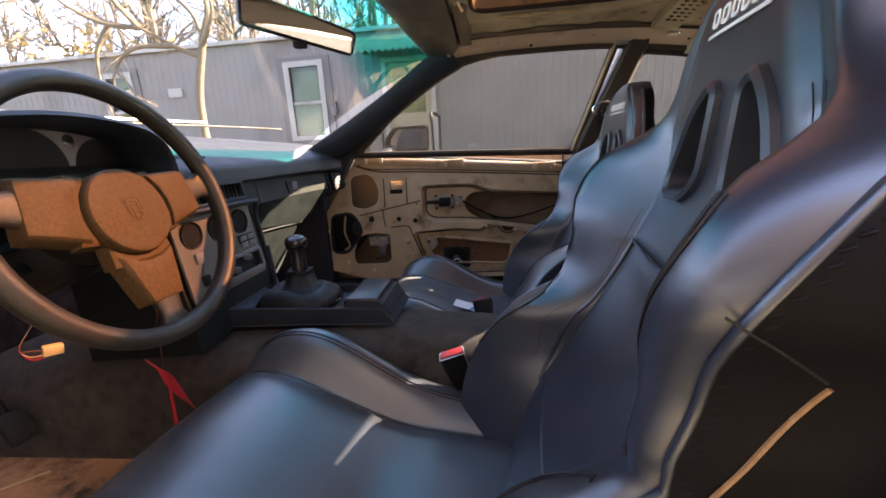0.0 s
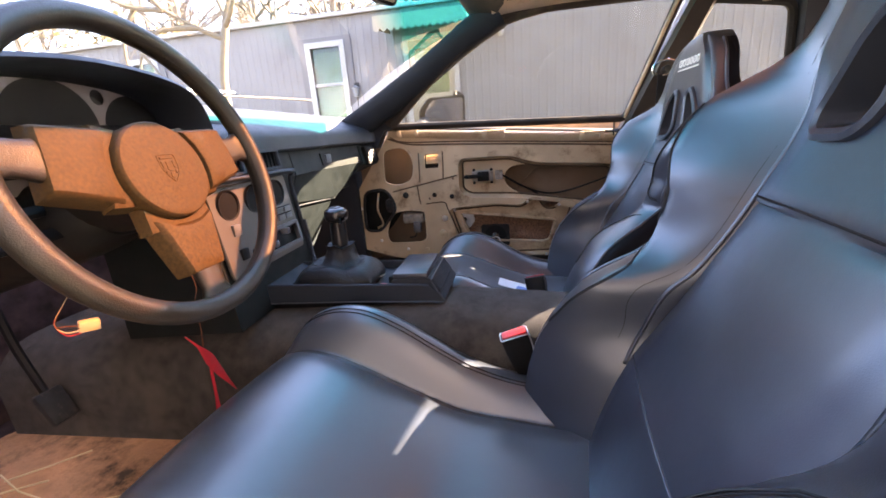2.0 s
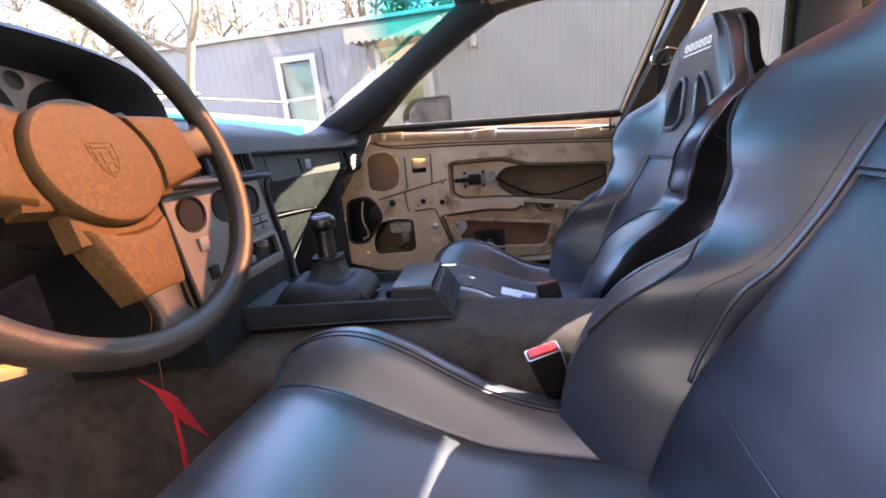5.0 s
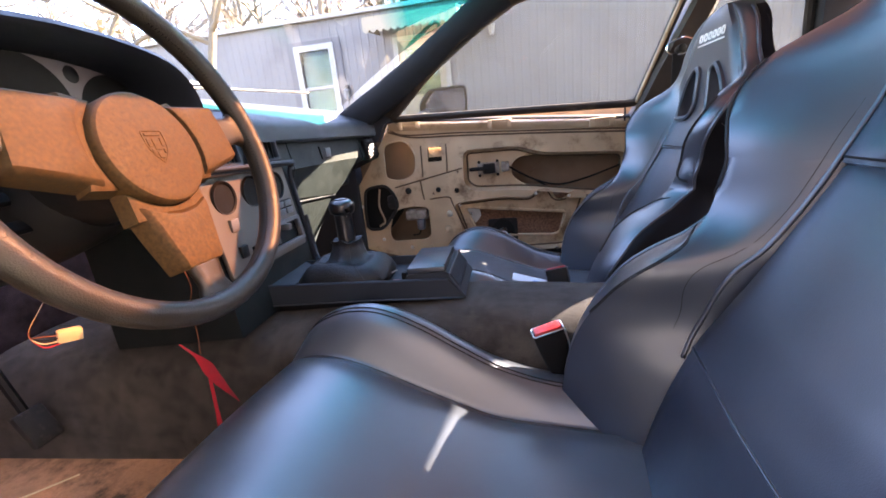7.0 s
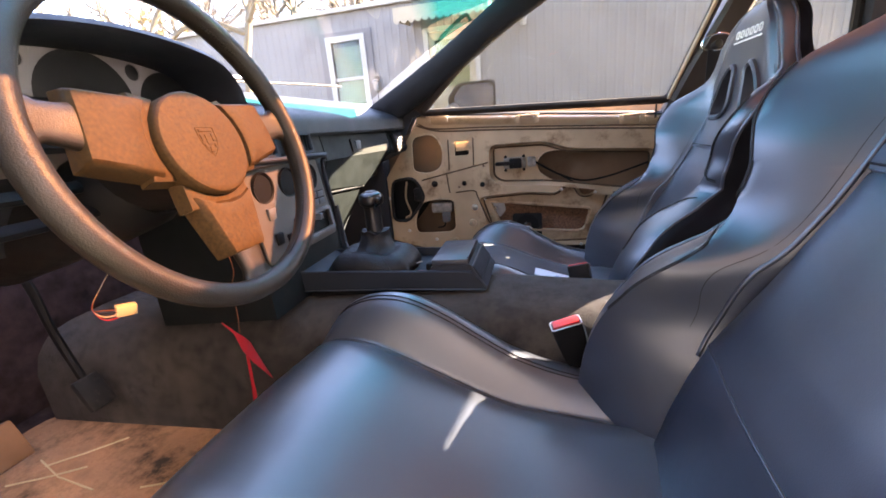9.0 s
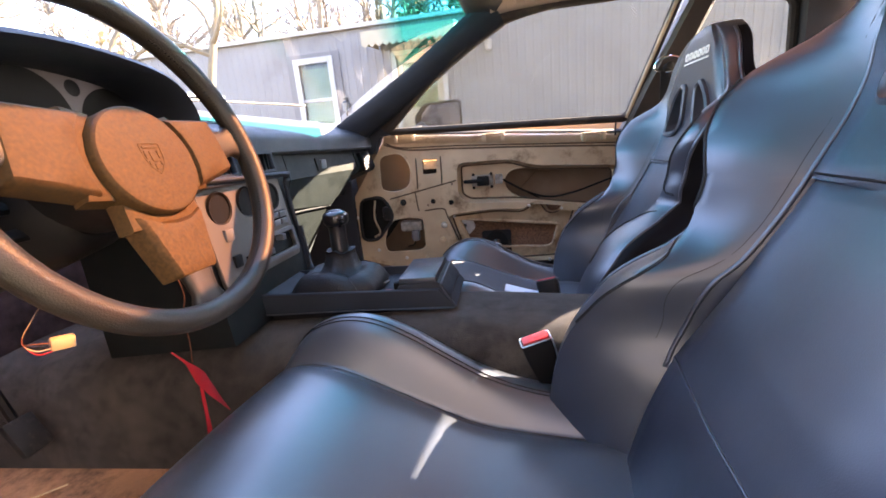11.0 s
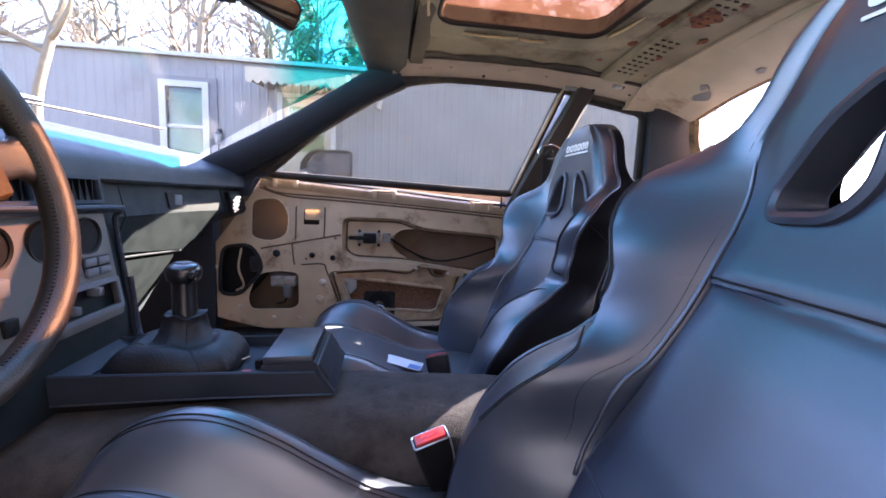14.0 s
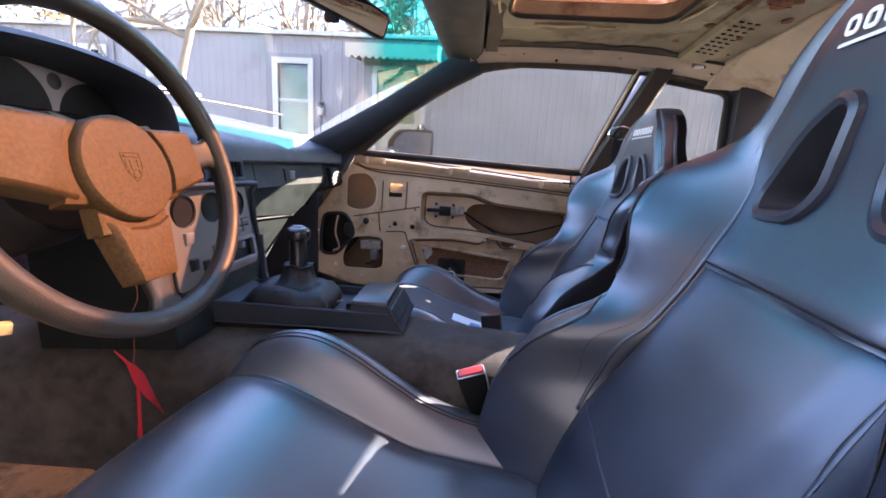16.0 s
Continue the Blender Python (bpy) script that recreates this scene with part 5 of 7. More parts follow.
def build_outside():
    build_ground()
    build_house()
    build_blocker_wall()
    build_front_tree()
    rnd = random.Random(3)
    kinds = [bare_tree(40 + k, h, lab) for k, (h, lab) in enumerate(((11.0, "tall leafless tree with fine grey branches"), (9.0, "slender leafless tree in winter"), (12.5, "large leafless tree with a broad crown")))]
    spots = [(-21 + 0.78 * k + rnd.uniform(-0.6, 0.6), 14.5 + rnd.uniform(-0.5, 11)) for k in range(40)] + [(-30 + 1.05 * k + rnd.uniform(-0.5, 0.5), 22 + rnd.uniform(-1, 14)) for k in range(42)]
    used = set()
    for k, (x, y) in enumerate(spots):
        q = kinds[k % 3]
        m = pose(x, y, 0, 0, 0, rnd.uniform(0, 360))
        if q in used:
            copy_thing(q, m)
        else:
            used.add(q)
            q.matrix_basis = m
    spots = [(-22, 6), (-20, 1), (-17, -6), (-24, -3), (14, -9), (20, -4), (24, 3), (17, -14), (8, -17), (0, -16), (-8, -15)]
    for x, y in spots:
        copy_thing(kinds[rnd.randint(0, 2)], pose(x, y, 0, 0, 0, rnd.uniform(0, 360)))
    p = pine_tree(7, 13)
    first = True
    for x, y in ((3.5, 24), (5.0, 26), (6.8, 25), (1.6, 25.5), (8.4, 26), (10.5, 25), (0.0, 27), (-2.0, 28), (12.5, 27), (-5.5, 29.5), (30, 6), (33, 0), (29, -6), (34, 12), (26, -12), (-12, -22), (6, -24)):
        m = pose(x, y, 0, 0, 0, rnd.uniform(0, 360))
        if first:
            p.matrix_basis, first = m, False
        else:
            copy_thing(p, m)
    # brown shrub at the house's far end
    sh = thing("brown_shrub", "shrub that still carries dry yellow-brown leaves", "shrub", (-13.5, 13, 0))
    bm = B()
    for k in range(60):
        leafy(bm, rnd, (-13.5 + rnd.gauss(0, 1.6), 13.5 + rnd.gauss(0, 0.8), 3.6 + rnd.gauss(0, 0.8)), 0.5, 26, 0.09)
    part("leaves", bm, DRY_LEAF, sh, "", 0)
    bm = B()
    for k in range(9):
        branch(bm, (-13.5 + rnd.gauss(0, 0.6), 13.5, 0), (rnd.gauss(0, 0.3), rnd.gauss(0, 0.3), 1), 3.2, 0.05, 2, rnd, 4)
    part("stems", bm, BARK, sh)


build_outside()


# ---------------------------------------------------------------- seats
SEAT_Y = 0.435
# z, centre surface x, seam d, crest d, crest x, outer d, back x
SEAT_ROWS = [(0.36, 0.01, 0.12, 0.18, -0.078, 0.225, 0.15), (0.44, 0.03, 0.122, 0.186, -0.074, 0.245, 0.165), (0.5, 0.052, 0.128, 0.189, -0.06, 0.264, 0.18), (0.54, 0.075, 0.14, 0.187, -0.042, 0.272, 0.195), (0.566, 0.092, 0.142, 0.178, -0.024, 0.272, 0.205),
             (0.592, 0.107, 0.142, 0.167, -0.006, 0.268, 0.217), (0.613, 0.12, 0.141, 0.161, 0.017, 0.263, 0.227), (0.63, 0.129, 0.14, 0.16, 0.042, 0.256, 0.236), (0.646, 0.138, 0.139, 0.169, 0.068, 0.247, 0.242), (0.664, 0.147, 0.138, 0.183, 0.086, 0.24, 0.25), (0.685, 0.158, 0.137, 0.193, 0.1, 0.239, 0.257),
             (0.706, 0.17, 0.137, 0.197, 0.107, 0.242, 0.263), (0.74, 0.188, 0.138, 0.197, 0.115, 0.244, 0.271), (0.77, 0.203, 0.14, 0.205, 0.116, 0.251, 0.276), (0.8, 0.217, 0.142, 0.222, 0.122, 0.264, 0.28), (0.835, 0.228, 0.144, 0.234, 0.142, 0.266, 0.288), (0.862, 0.231, 0.146, 0.224, 0.169, 0.254, 0.291), (0.882, 0.232, 0.146, 0.202, 0.206, 0.234, 0.292),
             (0.9, 0.233, 0.14, 0.178, 0.226, 0.199, 0.28), (0.93, 0.236, 0.124, 0.152, 0.234, 0.168, 0.278), (0.965, 0.239, 0.106, 0.134, 0.237, 0.154, 0.276), (0.99, 0.242, 0.092, 0.118, 0.241, 0.14, 0.274), (1.012, 0.245, 0.072, 0.096, 0.245, 0.118, 0.272), (1.029, 0.25, 0.05, 0.07, 0.25, 0.09, 0.274), (1.041, 0.257, 0.03, 0.044, 0.257, 0.058, 0.269), (1.047, 0.263, 0.01, 0.016, 0.263, 0.022, 0.264)]


def seat_row(z):
    for i, (a, b) in enumerate(zip(SEAT_ROWS, SEAT_ROWS[1:])):
        if z <= b[0] or b is SEAT_ROWS[-1]:
            p, q = SEAT_ROWS[max(0, i - 1)], SEAT_ROWS[min(len(SEAT_ROWS) - 1, i + 2)]
            t = (z - a[0]) / (b[0] - a[0])
            out = []
            for k in range(1, 7):
                m0 = (b[k] - p[k]) / max(1e-6, b[0] - p[0]) * (b[0] - a[0])
                m1 = (q[k] - a[k]) / max(1e-6, q[0] - a[0]) * (b[0] - a[0])
                out.append((2 * t ** 3 - 3 * t * t + 1) * a[k] + (t ** 3 - 2 * t * t + t) * m0 + (3 * t * t - 2 * t ** 3) * b[k] + (t ** 3 - t * t) * m1)
            return out


def seat_front(d, z):
    """x of the backrest's front at a distance d from its middle."""
    c, dj, dc, cx, do, bk = seat_row(z)
    d = abs(d)
    if d <= dj:
        t = d / dj
        return c + 0.004 * (1 - math.cos(math.pi * t)) * 0.5 * (1 if z < 0.74 else -0.5) + 0.007 * max(0, (t - 0.93) / 0.07)
    if d <= dc:
        t = (d - dj) / (dc - dj)
        return (c + 0.007) + (cx - c - 0.007) * (0.62 * t + 0.38 * math.sin(t * math.pi / 2))
    t = (d - dc) / (do - dc)
    pinch = 0.010 * math.exp(-((z - 0.682) / 0.014) ** 2) * min(1.0, t * 3)
    return cx + 0.042 * (1 - math.sqrt(max(0.0, 1 - t * t))) + pinch


def shell(z):
    """How much further back the shell reaches below the shoulders."""
    return 0.04 * max(0.0, min(1.0, (0.86 - z) / 0.06))


def build_seat(slide=0.0, drop=0.0, turned=Matrix.Identity(4), zipped=False):
    """slide, drop: how far the cushion lies back and down; turned: how it lies against the backrest."""
    s = thing("racing_seat", "black leatherette racing seat with stitched seams and tall bolsters", "seat", (0.0, SEAT_Y, 0.25), "racing seats")
    zs = sorted([0.36 + 0.0125 * k for k in range(56)] + [0.7415, 0.744, 0.739, 1.028, 1.04, 1.0445, 1.0468])
    zs = [z for z in zs if z <= 1.047]
    rings = []
    for z in zs:
        c, dj, dc, cx, do, bk = seat_row(z)
        bk += shell(z) if zipped else -0.7 * shell(z)
        ds = [0, 0.25 * dj, 0.5 * dj, 0.75 * dj, 0.93 * dj, dj] + [dj + (dc - dj) * t for t in (0.15, 0.35, 0.6, 0.85, 1.0)] + [dc + (do - dc) * t for t in (0.25, 0.5, 0.75, 0.92, 1.0)]
        half = [(d, seat_front(d, z)) for d in ds]
        if 0.738 < z < 0.7455:
            half = [(d, x + (0.002 if d <= dj else 0)) for d, x in half]
        xo = half[-1][1]
        eb = min(bk, max(cx + 0.085, bk - 0.03))
        half += [(do + 0.002, xo + (eb - xo) * 0.5), (do - 0.003, eb), (do * 0.90, eb + 0.55 * (bk - eb)), (do * 0.72, bk)]
        h = max(0.0, min(1.0, (z - 0.70) / 0.09)) * max(0.0, min(1.0, (1.03 - z) / 0.05))
        half += [(do * 0.52, bk + 0.01 - 0.036 * h), (do * 0.25, bk + 0.012 - 0.038 * h), (0, bk + 0.012 - 0.038 * h)]
        left = [(x, SEAT_Y - d, z) for d, x in half]
        right = [(x, SEAT_Y + d, z) for d, x in half[1:-1]]
        rings.append(left + right[::-1])
    bm = loft(B(), rings)
    back = part("backrest", bm, LEATHER, s, "black leatherette backrest", 180)
    hole = round_poly([(0.052, 0.819), (0.106, 0.817), (0.110, 0.834), (0.078, 0.894), (0.046, 0.920), (0.034, 0.912), (0.037, 0.842)], [0.014, 0.010, 0.012, 0.02, 0.010, 0.010, 0.016], 5)
    lean = lambda z: 0.012 + 0.10 * (z - 0.82)
    holes = {1: [(d - lean(z), z) for d, z in hole], -1: [(d + lean(z), z) for d, z in hole]} if zipped else {1: hole, -1: hole}
    cutters = []
    for sg in (1, -1):
        cutters.append(loft(B(), [[(x, SEAT_Y + sg * d, z) for d, z in holes[sg]] for x in (0.1, 0.45)]))
    bool_cut(back, cutters)
    back.data.shade_smooth()
    back.data.set_sharp_from_angle(angle=radians(50))
    for sg in (1, -1):
        hole = holes[sg]
        bm = B()
        F = lambda d, z, w: (seat_front(d, z) + w, SEAT_Y + sg * d, z)
        loft(bm, [[F(d, z, 0.004) for d, z in shrink(hole, -0.013)], [F(d, z, -0.006) for d, z in shrink(hole, -0.011)], [F(d, z, -0.009) for d, z in shrink(hole, -0.005)], [F(d, z, -0.006) for d, z in shrink(hole, 0.0)],
                  [F(d, z, 0.04) for d, z in shrink(hole, 0.002)], [(0.266, SEAT_Y + sg * d, z) for d, z in shrink(hole, 0.003)], [(0.278, SEAT_Y + sg * d, z) for d, z in shrink(hole, -0.012)], [(0.268, SEAT_Y + sg * d, z) for d, z in shrink(hole, -0.013)]], True, False)
        part("harness_ring", bm, SHELL_TRIM, s, "black plastic ring round the harness hole", 35)
    # cushion
    rows = [(-0.555, 0.36, 0.365, 0.0), (-0.548, 0.415, 0.42, 0.0), (-0.53, 0.458, 0.466, 0.004), (-0.50, 0.483, 0.510, 0.006), (-0.46, 0.491, 0.537, 0.006), (-0.41, 0.484, 0.550, 0.006), (-0.36, 0.467, 0.546, 0.006),
            (-0.30, 0.443, 0.521, 0.006), (-0.24, 0.421, 0.486, 0.007), (-0.18, 0.402, 0.454, 0.007), (-0.10, 0.395, 0.430, 0.007), (0.0, 0.39, 0.420, 0.007), (0.10, 0.386, 0.415, 0.007), (0.14, 0.38, 0.41, 0.0)]
    rows = [(x + slide * (0.14 - x) / 0.695, c - drop * (0.14 - x) / 0.695, b - drop * (0.14 - x) / 0.5, g) for x, c, b, g in rows]
    fine = []
    for i, (a, b) in enumerate(zip(rows, rows[1:])):
        p, q = rows[max(0, i - 1)], rows[min(len(rows) - 1, i + 2)]
        for k in range(8):
            t = k / 8
            row = [a[0] + (b[0] - a[0]) * t]
            for c in (1, 2, 3):
                m0 = (b[c] - p[c]) / (b[0] - p[0]) * (b[0] - a[0])
                m1 = (q[c] - a[c]) / (q[0] - a[0]) * (b[0] - a[0])
                row.append((2 * t ** 3 - 3 * t * t + 1) * a[c] + (t ** 3 - 2 * t * t + t) * m0 + (3 * t * t - 2 * t ** 3) * b[c] + (t ** 3 - t * t) * m1)
            fine.append(tuple(row))
    fine.append(rows[-1])

    def cush(x, d):
        _, c, b, g = min(fine, key=lambda r: abs(r[0] - x))
        if zipped and d < 0:
            b = c - 0.025
        dj, dc, do = 0.160, 0.222, 0.272
        d = abs(d)
        if d <= dj:
            return c + 0.006 * math.cos(math.pi * d / dj / 2) - g * max(0, (d / dj - 0.94) / 0.06)
        if d <= dc:
            return c - g + (b - c + g) * math.sin((d - dj) / (dc - dj) * math.pi / 2)
        return b - (b - 0.36) * 0.7 * (1 - math.sqrt(max(0, 1 - ((d - dc) / (do - dc)) ** 2)))

    rings = []
    for x, c, b, g in fine:
        ds = [0, 0.04, 0.08, 0.12, 0.15, 0.160, 0.166, 0.178, 0.193, 0.208, 0.222, 0.236, 0.25, 0.261, 0.268, 0.272]
        low_edge = [(0.274, 0.33), (0.262, 0.30), (0.13, 0.295), (0, 0.295)]
        half, other = [(d, cush(x, d)) for d in ds] + low_edge, [(d, cush(x, -d)) for d in ds] + low_edge
        front = -0.5 + slide * 0.92
        squeeze = 1.0 if x > front else 1.0 - 3.5 * (x - front) ** 2 * 4
        rings.append([(x, SEAT_Y - d * squeeze, z) for d, z in other] + [(x, SEAT_Y + d * squeeze, z) for d, z in half[1:-1]][::-1])
    low_parts = [part("cushion", loft(B(), rings), CUSHION, s, "dusty black leatherette seat cushion, lightened for sun glare", 180)]
    low_parts.append(part("base", box(B(), (-0.40, SEAT_Y - 0.2, 0.25), (0.10, SEAT_Y + 0.2, 0.298), 0.01), BLACK, s, "black seat base"))
    for sg in (1, -1):
        low_parts.append(part("seat_rail", box(B(), (-0.42, SEAT_Y + sg * 0.17 - 0.015, 0.248), (0.14, SEAT_Y + sg * 0.17 + 0.015, 0.27), 0.004), STEEL, s))
    # black vinyl sides behind a thick welt along the outer edge of the bolsters
    for sg in (1, -1):
        strips, welt = [], []
        for z in [0.37 + 0.0125 * k for k in range(53)]:
            c, dj, dc, cx, do, bk = seat_row(z)
            bk += shell(z) if zipped else -0.7 * shell(z)
            eb = min(bk, max(cx + 0.085, bk - 0.03))
            xo = seat_front(do, z)
            wt = 1.0 if zipped and sg < 0 else 0.86
            line = [(dc + (do - dc) * t, seat_front(dc + (do - dc) * t, z)) for t in ((0.86, 0.9, 0.94, 0.98) if wt < 1 else ())] + [(do + 0.001, xo), (do + 0.002, xo + (eb - xo) * 0.5), (do - 0.003, eb), (do * 0.90, eb + 0.55 * (bk - eb))]
            strips.append([(x - 0.0012, SEAT_Y + sg * (d + 0.0022), z) for d, x in line] + [(x + 0.002, SEAT_Y + sg * (d - 0.004), z) for d, x in line[::-1]])
            dw = dc + (do - dc) * wt
            welt.append((seat_front(dw, z) - 0.001, SEAT_Y + sg * (dw + 0.001), z))
        part("side_panel", loft(B(), strips), FLANK, s, "black vinyl outer side", 60)
        part("welt", tube(B(), welt, 0.0034, 8), LEATHER, s, "thick leatherette welt", 180)
    # stitched seams
    def seam(pts, r=0.0022):
        return part("stitched_seam", tube(B(), pts, r, 6), PIPING, s)
    for sg in (1, -1):
        # rounded gusset between the middle panel and the bolster, with a seam on either side
        zs_g = [0.515 + 0.008 * k for k in range(50)]
        on = lambda z, off, lift: (seat_front(seat_row(z)[1] + off, z) - lift, SEAT_Y + sg * (seat_row(z)[1] + off), z)
        part("gusset", tube(B(), [on(z, 0.003, -0.0012 - 0.006 * max(0.0, (0.565 - z) / 0.05) - 0.006 * max(0.0, (z - 0.87) / 0.04)) for z in zs_g], 0.0030, 8), LEATHER, s, "", 180)
        part("gusset", tube(B(), [on(z, -0.001, -0.0004) for z in [0.42 + 0.008 * k for k in range(19)]], 0.0018, 8), LEATHER, s, "", 180)
        for off in (-0.0035, 0.0085):
            seam([on(z, off, 0.0) for z in zs_g[4:]], 0.0004)
        # twin seam along the crest of the shoulder pad and of the hip pad, each turning outwards at the waist
        crest = lambda z, off: (seat_row(z)[2] + off, z)
        for off in (0.0, 0.0052):
            up = [crest(z, off) for z in [0.852 - 0.006 * k for k in range(24)]]
            up += [(seat_row(0.708)[2] + off + 0.004, 0.708 - 0.4 * off), (seat_row(0.703)[2] + 0.014, 0.7015 - 0.5 * off), (seat_row(0.70)[2] + 0.03, 0.6985 - 0.6 * off)]
            low = [(seat_row(0.662)[2] + 0.03, 0.664), (seat_row(0.658)[2] + 0.012 + off, 0.660)] + [crest(z, off) for z in [0.650 - 0.006 * k for k in range(18)]]
            for line in (up, low):
                seam([(seat_front(d, z) - 0.0004, SEAT_Y + sg * d, z) for d, z in line], 0.0011)
        if sg > 0 or not zipped:
            low_parts.append(seam([(x, SEAT_Y + sg * 0.162, cush(x, sg * 0.162)) for x in [r[0] for r in fine[18:-18]]], 0.0007))
        for off in (0.0, -0.006):
            if sg > 0 or not zipped:
                low_parts.append(seam([(x, SEAT_Y + sg * (0.212 + off), cush(x, sg * (0.212 + off)) + 0.0004) for x in [r[0] for r in fine[22:-16]]], 0.0009))
    # stitches beside the seams, and the slanting seam on the side panels
    for sg in (1, -1):
        bm = B()
        for off in (0.90, 0.95) if sg > 0 or not zipped else ():
            for j in range(100):
                z0, z1 = 0.47 + 0.0041 * j, 0.4724 + 0.0041 * j
                at = [seat_row(z)[2] + (seat_row(z)[4] - seat_row(z)[2]) * off for z in (z0, z1)]
                tube(bm, [(seat_front(d, z) - 0.0004, SEAT_Y + sg * d, z) for d, z in zip(at, (z0, z1))], 0.0005, 4)
        if zipped and sg < 0:
            # puckered thread beside the welt
            for j in range(34):
                z0 = 0.64 + 0.0066 * j + 0.0012 * math.sin(7 * j)
                q = seat_row(z0)
                x0 = seat_front(q[4], z0) + 0.005 + 0.0016 * math.sin(11 * j)
                tube(bm, [(x0, SEAT_Y - q[4] - 0.0026, z0), (x0 + 0.003, SEAT_Y - q[4] - 0.0034, z0 + 0.0016), (x0 + 0.005, SEAT_Y - q[4] - 0.0026, z0 + 0.0022)], 0.0011, 5)
        tagged(part("stitches", bm, FLANK if zipped and sg < 0 else THREAD, s), kind="stuff")
        on_side = lambda x, z: (x, SEAT_Y + sg * (seat_row(z)[4] + 0.0042), z)
        part("side_seam", tube(B(), [on_side(0.152, 0.803), on_side(0.164, 0.7945), on_side(0.177, 0.786), on_side(0.190, 0.7765), on_side(0.203, 0.767)], 0.0008, 6), THREAD, s)
        if zipped and sg < 0:
            # zip edge with its warm glint put into the colour
            part("zip", tube(B(), smooth_path([on_side(0.205, 0.764), on_side(0.200, 0.752), on_side(0.194, 0.737), on_side(0.183, 0.711), on_side(0.16, 0.66), on_side(0.135, 0.60)], 6), 0.0016, 6), ZIP, s, "zip along the side, coloured tan for warm light on it")
    seam([(seat_front(d, 0.747) - 0.001, SEAT_Y + d, 0.747) for d in [-0.138 + 0.0115 * k for k in range(25)]], 0.0013)
    part("cross_seam", tube(B(), [(seat_front(d, 0.533) - 0.0004, SEAT_Y + d, 0.533) for d in [-0.136 + 0.0085 * k for k in range(33)]], 0.0016, 8), LEATHER, s, "", 180)
    # white printed mark: six plain blocks over a line
    for k in range(6):
        d0 = 0.058 - k * 0.0205
        lp = round_poly([(d0, 0.981), (d0 - 0.0155, 0.981), (d0 - 0.0155, 0.9985), (d0, 0.9985)], 0.006, 4)
        part("print_block", sheet(B(), [lp, shrink(lp, 0.0042)], 0.0016, lambda u, v, w: (seat_front(u, v) - 0.0012 + w, SEAT_Y + u, v)), WHITE_PRINT, s, "plain white printed block", 0)
    part("print_line", sheet(B(), [round_poly([(0.060, 0.972), (-0.064, 0.972), (-0.064, 0.9755), (0.060, 0.9755)], 0.001, 2)], 0.0016, lambda u, v, w: (seat_front(u, v) - 0.0014 + w, SEAT_Y + u, v)), WHITE_PRINT, s, "white printed line", 0)
    for ob in low_parts:
        ob.data.transform(turned)
    if zipped:
        # the hip pad by the door is worn flatter and pressed back
        for ob in s.children:
            if ob in low_parts:
                continue
            for v in ob.data.vertices:
                d, z = SEAT_Y - v.co.y, v.co.z
                if d <= 0 or z > 1.03:
                    continue
                c, dj, dc, cx, do, bk = seat_row(z)
                w = min(1.0, max(0.0, (d - dj + 0.025) / (dc - dj + 0.025))) if d < dc else 1.0 - 1.3 * min(1.0, (d - dc) / (do - dc))
                w *= max(0.0, min(1.0, (0.85 - z) / 0.19)) * max(0.0, min(1.0, (bk - 0.01 - v.co.x) / 0.06))
                v.co.x += 0.032 * w
                v.co.y -= 0.024 * max(0.0, w)
    return s


DRIVER_AT, BASE_AT = pose(-0.0195, 0.4585, 0.25, 0, 0, -7.0), pose(0.0, SEAT_Y, 0.25)
driver_seat = build_seat(0.015, 0.0, BASE_AT @ DRIVER_AT.inverted() @ pose(-0.011, 0.443, 0.25, 0, 0, -4.8) @ BASE_AT.inverted(), True)
driver_seat.matrix_basis = DRIVER_AT
passenger_seat = build_seat(0.075, 0.02)
passenger_seat.matrix_basis = pose(0.094, 1.204, 0.222)


